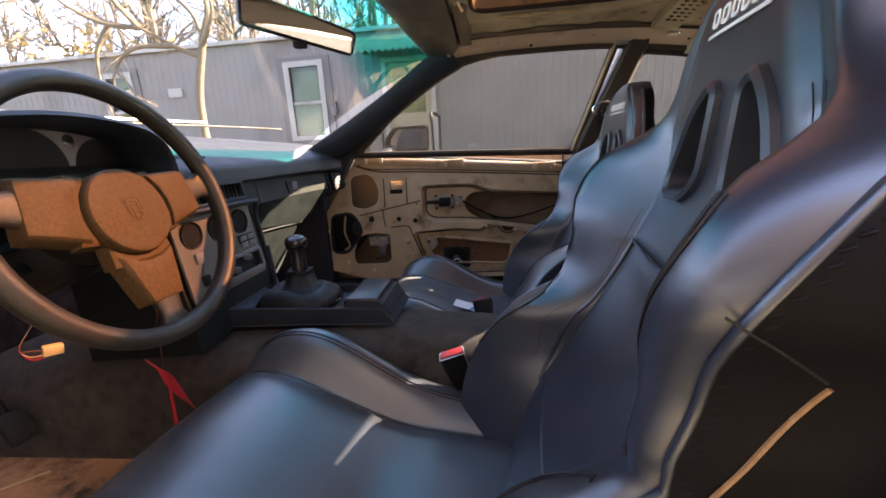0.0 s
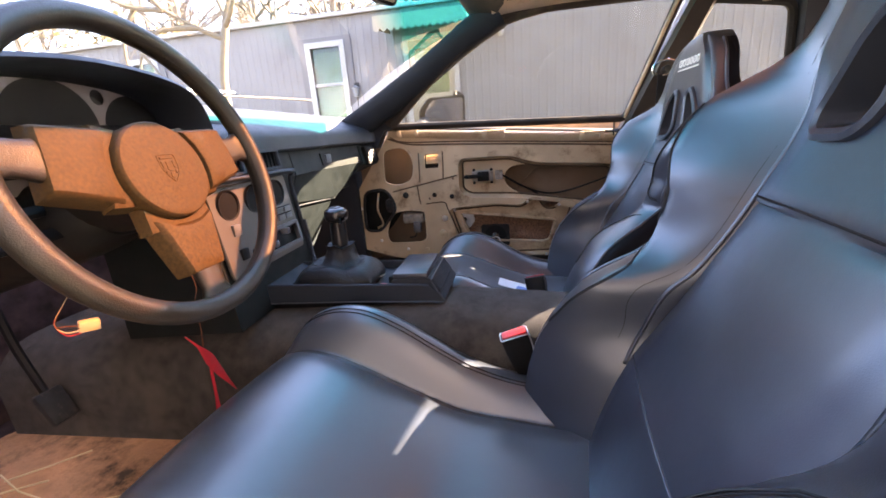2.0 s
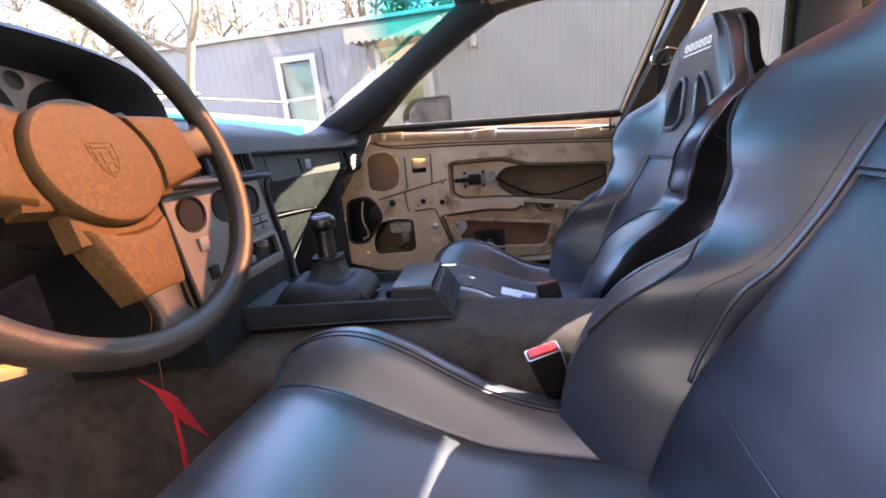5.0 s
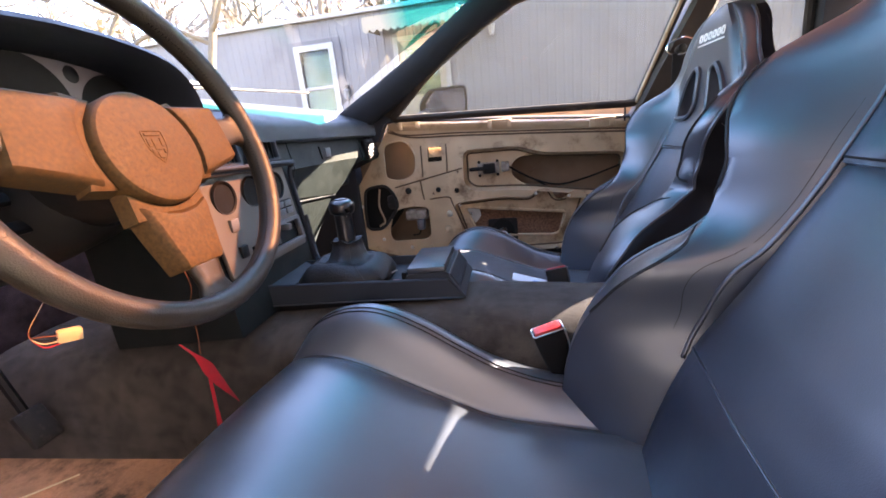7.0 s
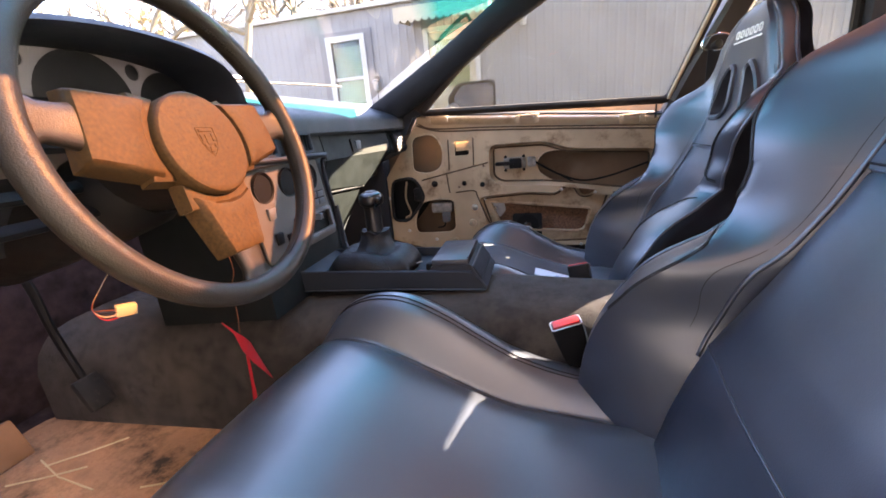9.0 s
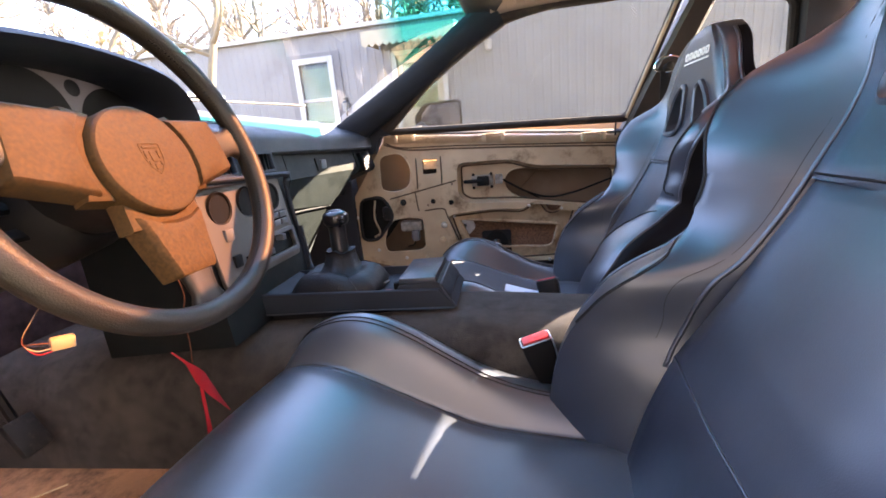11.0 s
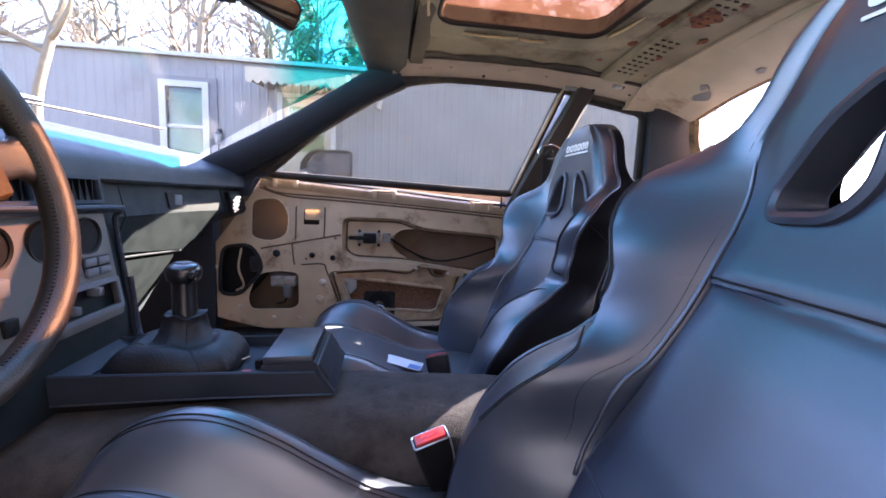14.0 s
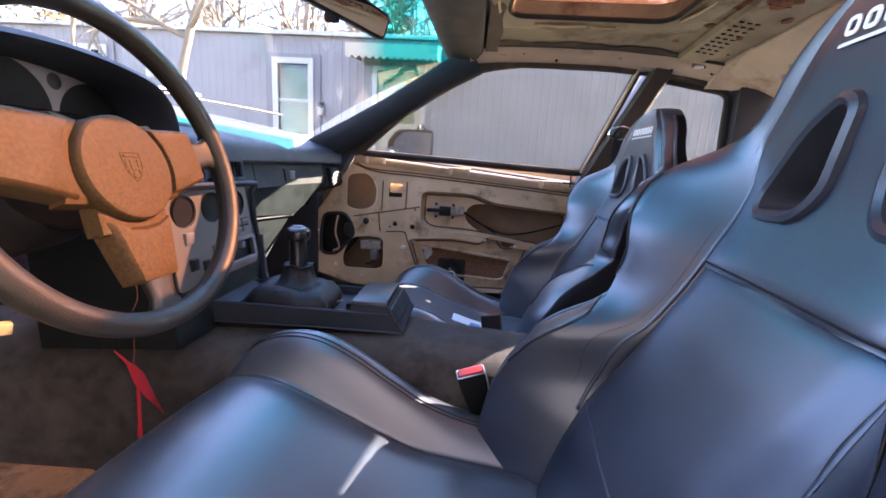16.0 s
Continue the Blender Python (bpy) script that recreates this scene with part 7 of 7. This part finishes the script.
def build_console():
    c = thing("centre_console", "black centre console with a gear lever opening and an ash tray", "console", (-0.4, 0.86, 0.5))
    y0, y1 = 0.783, 0.945
    # upright band round the tray, standing out over the recessed foot
    rings = []
    for x, z, low in ((-0.70, 0.556, 0.510), (-0.55, 0.556, 0.515), (-0.40, 0.556, 0.519), (-0.262, 0.556, 0.520), (-0.2515, 0.555, 0.521), (-0.2225, 0.5215, 0.519)):
        f = z - 0.018 if x < -0.26 else z
        e = 0.0035
        rings.append([(x, y0 + 0.012, low - 0.001), (x, y0 + 0.002, low - 0.001), (x, y0 - 0.001, low + 0.002), (x, y0, z - 0.002), (x, y0 + 0.002, z), (x, y0 + 0.002 + e, z), (x, y0 + 0.004 + e, f),
                      (x, y1 - 0.004 - e, f), (x, y1 - 0.002 - e, z), (x, y1 - 0.002, z), (x, y1, z - 0.002), (x, y1 + 0.001, low + 0.002), (x, y1 - 0.002, low - 0.001), (x, y1 - 0.012, low - 0.001)])
    tray = part("tray", loft(B(), rings), DASH_DARK, c, "black plastic tray with a raised edge", 35)
    part("lower_edge", tube(B(), [(-0.70, y0 - 0.001, 0.510), (-0.55, y0 - 0.001, 0.515), (-0.40, y0 - 0.001, 0.519), (-0.226, y0 - 0.001, 0.520)], 0.0014, 6), SHELL_TRIM, tray, "worn lower edge")
    part("foot", loft(B(), [[(x, y0 + 0.018, 0.40), (x, y0 + 0.018, 0.518), (x, y1 - 0.018, 0.518), (x, y1 - 0.018, 0.40)] for x in (-0.70, -0.24)]), BLACK, c, "recessed black foot", 20)
    # ash tray box that closes the rear end
    rg = []
    for x, z in ((-0.338, 0.540), (-0.330, 0.560), (-0.325, 0.563), (-0.256, 0.566), (-0.2465, 0.562), (-0.232, 0.540)):
        rg.append([(x, y0 + 0.006, 0.53), (x, y1 - 0.006, 0.53), (x, y1 - 0.010, z), (x, y0 + 0.010, z)])
    bx = part("ash_tray_box", loft(B(), rg), DASH_DARK, c, "raised end of the console", 30)
    m = Matrix.Translation((-0.292, 0.862, 0.5705)) @ Matrix.Rotation(radians(-1.5), 4, "Y")
    lid = part("ash_tray_lid", box(B(), (-0.036, -0.068, -0.007), (0.036, 0.068, 0.005), 0.0025, m), SHELL_TRIM, bx, "satin black lid")
    part("end_ridge", tube(B(), smooth_path([(-0.2225, y0, 0.522), (-0.2465, y0 + 0.004, 0.558), (-0.2475, y0 + 0.02, 0.564), (-0.2475, y1 - 0.02, 0.564), (-0.2465, y1 - 0.004, 0.558)], 5), 0.0016, 6), SHELL_TRIM, bx, "worn edge")
    part("finger_lip", tube(B(), [m @ Vector((0.034, -0.06, 0.0055)), m @ Vector((0.034, 0.06, 0.0055))], 0.0016, 6), SHELL_TRIM, lid)
    part("switch", box(B(), (-0.352, 0.835, 0.538), (-0.340, 0.85, 0.553), 0.003), BLACK, c)
    part("red_button", box(B(), (-0.364, 0.806, 0.537), (-0.348, 0.818, 0.547), 0.003), RED, c, "small red button")
    part("bright_clip", tube(B(), [(-0.372, 0.842, 0.552), (-0.362, 0.848, 0.555)], 0.0016, 6), DULL_STEEL, c, "bright metal clip")
    # trim edge that sweeps from the stack down to the tray
    part("side_sweep", tube(B(), smooth_path([(-0.605, 0.981, 0.655), (-0.60, 0.981, 0.60), (-0.592, 0.975, 0.558), (-0.575, 0.955, 0.552), (-0.545, 0.948, 0.553)], 6), 0.005, 8), DASH_DARK, c, "rounded trim edge")
    part("front_ramp", loft(B(), [[(-0.70, y0 + 0.004, 0.60), (-0.70, y1, 0.60), (-0.70, y1, 0.53), (-0.70, y0 + 0.004, 0.53)], [(-0.575, y0 + 0.004, 0.5405), (-0.575, y1, 0.5405), (-0.575, y1, 0.53), (-0.575, y0 + 0.004, 0.53)]]), DASH_DARK, c, "sloping front of the tray", 20)
    # gear lever with its boot
    g = thing("gear_lever", "black gear lever with a glossy knob and a slack leather boot", "gear lever", (-0.47, 0.87, 0.54))
    rings = []
    for z, rx, ry, q, cx, cy in ((0.539, 0.092, 0.069, 0.55, -0.470, 0.864), (0.548, 0.095, 0.071, 0.55, -0.470, 0.864), (0.562, 0.088, 0.067, 0.65, -0.470, 0.865), (0.573, 0.079, 0.062, 0.75, -0.471, 0.866), (0.579, 0.068, 0.054, 0.8, -0.472, 0.868),
                                 (0.580, 0.058, 0.047, 0.85, -0.472, 0.870), (0.576, 0.050, 0.042, 0.9, -0.472, 0.872), (0.577, 0.042, 0.038, 0.95, -0.472, 0.876), (0.588, 0.036, 0.034, 1.0, -0.472, 0.880), (0.602, 0.031, 0.030, 1.0, -0.472, 0.884), (0.611, 0.0295, 0.0285, 1.0, -0.472, 0.885), (0.6155, 0.032, 0.031, 1.0, -0.472, 0.885), (0.6145, 0.019, 0.019, 1.0, -0.472, 0.885)):
        ring = []
        k = max(0.0, min(1.0, (z - 0.54) / 0.03))
        for j in range(56):
            a = 2 * math.pi * j / 56
            w = 1 + k * (0.035 * math.sin(4 * a + 0.6 + z * 40) + 0.022 * math.sin(9 * a + 2 + z * 90))
            ca, sa = math.cos(a), math.sin(a)
            ring.append((cx + rx * w * math.copysign(abs(ca) ** q, ca), cy + ry * w * math.copysign(abs(sa) ** q, sa), z + k * (0.003 * math.sin(3 * a + 1) + 0.0016 * math.sin(7 * a))))
        rings.append(ring)
    boot = part("boot", loft(B(), rings), BOOT, g, "creased black leather boot", 60)
    for a in (radians(-62), radians(200)):
        k = round(a / (2 * math.pi) * 56) % 56
        part("boot_seam", tube(B(), [Vector(r[k]) + Vector((0, 0, 0.0006)) for r in rings[1:11]], 0.0009, 5), PIPING, boot)
    part("lever", loft(B(), [[(-0.472 + r * math.cos(2 * math.pi * j / 28), 0.885 + r * math.sin(2 * math.pi * j / 28), z) for j in range(28)] for z, r in ((0.604, 0.0185), (0.64, 0.0175), (0.664, 0.0175), (0.672, 0.0195))]), GLOSS_BLACK, g, "glossy black lever sleeve", 50)
    prof = [(0.668, 0.0185), (0.671, 0.0235), (0.677, 0.0255), (0.685, 0.0262), (0.691, 0.0250), (0.695, 0.0215), (0.6975, 0.015), (0.6985, 0.007)]
    kn = part("knob", loft(B(), [[(-0.472 + r * math.cos(2 * math.pi * j / 32), 0.885 + r * math.sin(2 * math.pi * j / 32), z) for j in range(32)] for z, r in prof]), GLOSS_BLACK, g, "glossy black knob", 50)
    part("knob_cap", disc(B(), (-0.472, 0.885, 0.6985), (0, 0, 1), 0.013, 0.002, 24, bevel=0.0008), SHELL_TRIM, kn, "dark shift pattern cap")


build_dash()
build_pod()
build_stack()
build_console()


# ---------------------------------------------------------------- small things
def build_mirrors():
    m = thing("interior_mirror", "black rear-view mirror hanging from the windscreen header", "mirror", (-0.42, 0.82, 1.16))
    # housing lies across the car and is turned towards the driver's seat
    a, b = Vector((-0.432, 0.762, 1.148)), Vector((-0.340, 0.995, 1.124))
    ax = (b - a).normalized()
    up = Vector((0.105, -0.04, 1)).normalized()
    up = (up - ax * up.dot(ax)).normalized()
    nn = Vector((0.80, -0.59, -0.15)).normalized()
    ax = (ax - nn * ax.dot(nn)).normalized()
    up = nn.cross(ax)
    up = up if up.z > 0 else -up
    C = (a + b) / 2
    Lm = lambda u, v, w: C + ax * u + up * v + nn * w
    lp = round_poly([(-0.125, -0.03), (0.125, -0.024), (0.13, 0.02), (0.12, 0.028), (-0.12, 0.034), (-0.13, 0.02)], 0.012, 4)
    part("housing", loft(B(), [[Lm(u * 0.85, v * 0.7, -0.03) for u, v in lp], [Lm(u * 0.97, v * 0.93, -0.018) for u, v in lp], [Lm(u, v, -0.004) for u, v in lp], [Lm(u, v, 0.002) for u, v in lp], [Lm(u, v, 0.003) for u, v in shrink(lp, 0.003)], [Lm(u, v, 0.0) for u, v in shrink(lp, 0.005)]], True, True), BLACK, m, "black plastic housing", 40)
    part("mirror_glass", sheet(B(), [shrink(lp, 0.0055)], 0.002, lambda u, v, w: tuple(Lm(u, v, 0.002 + w))), MIRROR, m, "mirror glass", 0)
    part("stem", tube(B(), smooth_path([Lm(0, 0.02, -0.02), (-0.42, 0.82, 1.19), (-0.33, 0.80, 1.205), (-0.27, 0.80, 1.21)], 6), 0.008, 10), BLACK, m)
    part("dip_lever", box(B(), (-0.01, -0.007, -0.004), (0.016, 0.012, 0.01), 0.003, Matrix.Translation(Lm(0.0, -0.034, -0.012))), BLACK, m)
    # door mirror outside the passenger window
    e = thing("door_mirror", "dark door mirror outside the passenger window", "mirror", (-0.36, 1.72, 0.87))
    lp = round_poly([(-0.095, -0.05), (0.088, -0.052), (0.09, 0.045), (0.075, 0.055), (-0.06, 0.05), (-0.1, 0.0)], 0.02, 5)
    O = Vector((-0.365, 1.76, 0.925))
    X, Z, W = Vector((0.93, 0.30, 0)).normalized(), Vector((0, 0, 1)), Vector((0.30, -0.93, 0)).normalized()
    Q = lambda u, v, w: O + X * u + Z * v + W * w
    part("housing", loft(B(), [[Q(u * 0.6, v * 0.6, -0.09) for u, v in lp], [Q(u * 0.9, v * 0.92, -0.06) for u, v in lp], [Q(u, v, -0.01) for u, v in lp], [Q(u, v, 0.008) for u, v in lp], [Q(u, v, 0.009) for u, v in shrink(lp, 0.008)], [Q(u, v, 0.0) for u, v in shrink(lp, 0.01)]]), BLACK, e, "dark grey housing", 40)
    part("mirror_glass", sheet(B(), [shrink([(u * 0.86 + 0.008, v * 0.86) for u, v in lp], 0.002)], 0.002, lambda u, v, w: tuple(Q(u, v, 0.005 + w))), MIRROR, e, "mirror glass", 0)
    part("foot", tube(B(), [Q(-0.06, -0.03, -0.03), (-0.46, 1.66, 0.85)], 0.025, 10), DASH_DARK, e)


def build_buckle(at, lean, name_label, rim=STEEL):
    b = thing("belt_buckle", name_label, "buckle", at, "seat belt buckles")
    m = Matrix.Translation(at) @ Euler(lean).to_matrix().to_4x4()
    part("stalk", box(B(), (-0.012, -0.005, -0.16), (0.012, 0.005, -0.07), 0.003, m), BLACK, b, "black webbing stalk")
    prof = [(-0.085, 0.013, 0.007), (-0.06, 0.019, 0.010), (-0.02, 0.0235, 0.0125), (0.0, 0.024, 0.013), (0.004, 0.0235, 0.0125)]
    part("case", loft(B(), [[m @ Vector((hx * math.copysign(abs(math.cos(a)) ** 0.35, math.cos(a)), hy * math.copysign(abs(math.sin(a)) ** 0.35, math.sin(a)), z)) for a in [2 * math.pi * (k + 0.5) / 20 for k in range(20)]] for z, hx, hy in prof]), BLACK, b, "black tapering case", 50)
    part("release_button", box(B(), (-0.0205, -0.0095, -0.004), (0.0205, 0.0095, 0.0085), 0.002, m), RED, b, "red release button")
    for k in range(5):
        part("embossed_bar", box(B(), (-0.011 + 0.005 * k, -0.003, 0.0083), (-0.0085 + 0.005 * k, 0.003, 0.0092), 0.0, m), RED, b)
    part("worn_rim", tube(B(), [m @ Vector((u, v, 0.0045)) for u, v in round_poly([(-0.0235, -0.0125), (0.0235, -0.0125), (0.0235, 0.0125), (-0.0235, 0.0125)], 0.004, 4)], 0.0012, 6, True), rim, b, "worn bright rim")
    part("bright_edge", tube(B(), smooth_path([m @ Vector(p) for p in ((0.0238, -0.0125, 0.004), (0.0240, -0.0125, -0.02), (0.0205, -0.0108, -0.05), (0.0150, -0.0082, -0.078))], 5), 0.0013, 6), rim, b, "worn bright edge")


def build_small():
    build_buckle((-0.088, 0.686, 0.500), (radians(4), radians(-16), radians(8)), "black seat belt buckle with a red button beside the driver seat")
    # same buckle with its rim darkened in material for the shade there
    build_buckle((-0.040, 0.985, 0.490), (radians(-20), radians(-14), radians(-10)), "black seat belt buckle with a red button beside the passenger seat", SHELL_TRIM)
    # card lying on the passenger cushion
    c = thing("card", "white card with a blue corner lying by the passenger seat", "card", (-0.11, 1.20, 0.375))
    mc = Matrix.Translation((-0.100, 1.20, 0.392)) @ Euler((radians(-4), radians(10), radians(-16))).to_matrix().to_4x4()
    part("card_sheet", box(B(), (-0.052, -0.028, -0.001), (0.052, 0.028, 0.001), 0.0, mc), PAPER, c)
    part("blue_corner", box(B(), (0.02, -0.026, 0.001), (0.05, 0.0, 0.0018), 0.0, mc), BLUE_PRINT, c)
    # connector hanging under the dash
    k = thing("wire_connector", "yellowed plug with coloured wires hanging under the dash", "connector", (-0.74, 0.53, 0.59))
    m = Matrix.Translation((-0.74, 0.530, 0.590)) @ Euler((radians(-8), radians(12), radians(-30))).to_matrix().to_4x4()
    part("plug", box(B(), (-0.006, -0.013, -0.0085), (0.006, 0.013, 0.0085), 0.0015, m), WHITE_PLASTIC, k, "yellowed white plug")
    for j, mt in enumerate((RED_CLOTH, WHITE_PLASTIC, BLACK, RUST)):
        o = 0.005 * j - 0.008
        part("wire", tube(B(), smooth_path([(-0.738, 0.514, 0.591 + o * 0.8), (-0.745, 0.500, 0.595 + o), (-0.752, 0.494, 0.604), (-0.75, 0.496, 0.616), (-0.745, 0.505, 0.63), (-0.74, 0.53, 0.66)], 5), 0.0007, 6), mt, k)
    # red ribbon hanging below the column
    r = thing("red_ribbon", "red fabric ribbon hanging under the steering column", "ribbon", (-0.60, 0.59, 0.45))
    for pts, shape in (([(-0.600, 0.556, 0.558), (-0.598, 0.580, 0.520), (-0.602, 0.606, 0.468), (-0.600, 0.634, 0.408)], ((0, 0.0008), (0.25, 0.002), (0.5, 0.009), (0.72, 0.0085), (1, 0.0008))),
                       ([(-0.606, 0.596, 0.478), (-0.604, 0.590, 0.42), (-0.606, 0.586, 0.36), (-0.604, 0.580, 0.30)], ((0, 0.003), (0.3, 0.0025), (0.7, 0.007), (1, 0.008)))):
        line = smooth_path(pts, 8)
        rings = []
        for k, q in enumerate(line):
            u = k / (len(line) - 1)
            w = interp(shape, u)[0]
            dx, dy, dz = 0.35 * w * math.sin(5 * u), 0.9 * w, 0.35 * w
            rings.append([(q.x - dx, q.y - dy, q.z - dz), (q.x + 0.25 * w, q.y, q.z), (q.x + dx, q.y + dy, q.z + dz), (q.x + dx - 0.0012, q.y + dy, q.z + dz), (q.x + 0.25 * w - 0.0012, q.y, q.z), (q.x - dx - 0.0012, q.y - dy, q.z - dz)])
        part("ribbon_end", loft(B(), rings), RED_CLOTH, r)
    part("thread", tube(B(), smooth_path([(-0.53, 0.52, 0.70), (-0.565, 0.565, 0.64), (-0.598, 0.588, 0.60), (-0.6, 0.590, 0.56), (-0.6, 0.585, 0.525)], 4), 0.0008, 5), RUST, r, "thin brown thread")
    # floor mat with sunlight put into its colour, and pale lines on it
    f = thing("floor_mat", "worn brown floor mat brightened for sunlight, with pale lines on it", "floor mat", (-0.95, 0.5, 0.25))
    part("mat_sheet", sheet(B(), [round_poly([(-1.22, 0.10), (-0.62, 0.10), (-0.62, 0.40), (-0.74, 0.66), (-1.22, 0.66)], 0.05, 4)], 0.006, lambda u, v, w: (u, v, 0.2545 + w)), MAT, f)
    rnd = random.Random(21)
    for k in range(16):
        x, y, a, ln = rnd.uniform(-1.15, -0.7), rnd.uniform(0.15, 0.62), rnd.uniform(-0.5, 0.9), rnd.uniform(0.06, 0.2)
        part("straw", tube(B(), [(x, y, 0.2595), (x + 0.5 * ln * math.cos(a), y + 0.5 * ln * math.sin(a), 0.262), (x + ln * math.cos(a + 0.1), y + ln * math.sin(a + 0.1), 0.2595)], 0.0016, 5), WHITE_PLASTIC, f)
    # pedals
    for y, w in ((0.33, 0.03), (0.45, 0.03), (0.60, 0.024)):
        q = thing("pedal", "black foot pedal on a steel arm", "pedal", (-1.0, y, 0.36), "pedals")
        part("arm", tube(B(), smooth_path([(-1.0, y, 0.40), (-1.03, y, 0.5), (-1.06, y, 0.63), (-1.18, y, 0.68), (-1.29, y, 0.69)], 5), 0.008, 8), BLACK, q)
        mp = Matrix.Translation((-0.985, y, 0.375)) @ Matrix.Rotation(radians(-25), 4, "Y")
        part("pad", box(B(), (-0.008, -w, -0.035), (0.008, w, 0.035), 0.005, mp), RUBBER, q)
    # belt anchor ring on the pillar
    a = thing("belt_guide", "chrome seat belt guide loop on the door pillar", "belt guide", (0.355, 1.42, 0.97))
    bm = B()
    tube(bm, [(0.352 + 0.030 * math.cos(2 * math.pi * j / 28), 1.425 - 0.018 * math.cos(2 * math.pi * j / 28), 0.975 + 0.021 * math.sin(2 * math.pi * j / 28)) for j in range(28)], 0.0028, 8, True)
    part("loop", bm, CHROME, a, "bright chrome loop")
    part("anchor", disc(B(), (0.362, 1.452, 0.972), (0, -1, 0.1), 0.011, 0.03, 16, bevel=0.003), BLACK, a)
    part("webbing", box(B(), (0.333, 1.426, 0.50), (0.383, 1.430, 0.958), 0.001), BLACK, a, "black belt webbing")




def build_rear():
    b = thing("rear_bench", "dark folding rear seat behind the front seats", "rear seat", (0.62, MID, 0.25))
    for y0, y1 in ((0.12, 0.68), (0.93, 1.48)):
        part("bench_cushion", box(B(), (0.42, y0, 0.25), (0.66, y1, 0.42), 0.03, None, 4), LEATHER, b)
        m = Matrix.Translation((0.70, 0, 0.40)) @ Matrix.Rotation(radians(18), 4, "Y")
        part("bench_backrest", box(B(), (-0.04, y0, -0.02), (0.045, y1, 0.32), 0.03, m, 4), LEATHER, b)
    k = thing("speaker_box", "grey loudspeaker box with a woven grille behind the seats", "loudspeaker", (0.40, 0.99, 0.25))
    m = Matrix.Translation((0.43, 1.00, 0.36)) @ Matrix.Rotation(radians(-24), 4, "Y") @ Matrix.Rotation(radians(25), 4, "Z")
    part("cabinet", box(B(), (-0.05, -0.08, -0.09), (0.06, 0.08, 0.09), 0.008, m), DASH_DARK, k)
    bm = B()
    for j in range(15):
        t = -0.07 + 0.01 * j
        box(bm, (-0.053, t - 0.0016, -0.045), (-0.0505, t + 0.0016, 0.045), 0, m)
    for j in range(10):
        t = -0.045 + 0.01 * j
        box(bm, (-0.0545, -0.07, t - 0.0016), (-0.052, 0.07, t + 0.0016), 0, m)
    tagged(part("woven_grille", bm, GREY_PLASTIC, k, "grey woven grille"), kind="stuff")


def build_wipers():
    for (y0, x0), (y1, x1) in (((0.30, -0.99), (0.98, -1.09)), ((0.82, -1.10), (1.47, -0.765))):
        w = thing("windscreen_wiper", "thin windscreen wiper lying at the foot of the windscreen", "wiper", (x0, y0, 0.96), "wipers")
        z = lambda y: 0.992 - 0.045 * (abs(y - MID) / 0.82) ** 3
        pts = [(x0 + (x1 - x0) * (t / 10) + 0.0 - 0.10 * math.sin(math.pi * t / 10), y0 + (y1 - y0) * t / 10, z(y0 + (y1 - y0) * t / 10) + 0.008) for t in range(11)]
        # pale metal in place of black rubber paints the sun on the blade
        part("blade", tube(B(), [(p[0] - 0.01, p[1], p[2] + 0.004) for p in pts], 0.004, 6, flat=0.6), DULL_STEEL, w, "blade coloured pale grey for the sun on it")
        part("arm", tube(B(), [(p[0] + 0.012, p[1], p[2] + 0.012) for p in pts[:8]], 0.006, 6), STEEL, w, "bright metal arm")


def build_driver_door():
    """The open driver door, behind the camera."""
    d = thing("door_driver", "open driver door in dark trim", "door", (-0.72, -0.03, 0.34), kind="structure")
    a = radians(-52)
    m = Matrix.Translation((-0.72, -0.03, 0)) @ Matrix.Rotation(a, 4, "Z")
    part("door_shell", box(B(), (0.0, -0.10, 0.32), (1.10, 0.0, 0.85), 0.03, m), DASH_DARK, d)
    part("door_frame", tube(B(), [m @ Vector(p) for p in ((0.06, -0.05, 0.85), (0.42, -0.0, 1.10), (0.60, 0.02, 1.14), (1.02, 0.02, 1.14), (1.06, -0.05, 0.85))], 0.014, 8), RUBBER, d)
    pane = [(0.08, 0.86), (0.43, 1.09), (0.60, 1.13), (1.01, 1.13), (1.04, 0.86)]
    part("door_glass", loft(B(), [[m @ Vector((x, -0.03 + dy, z)) for x, z in pane] for dy in (0.0, 0.004)]), SIDE_GLASS, d, "dusty driver window glass", 0)


build_mirrors()
build_small()
build_rear()
build_wipers()
build_driver_door()
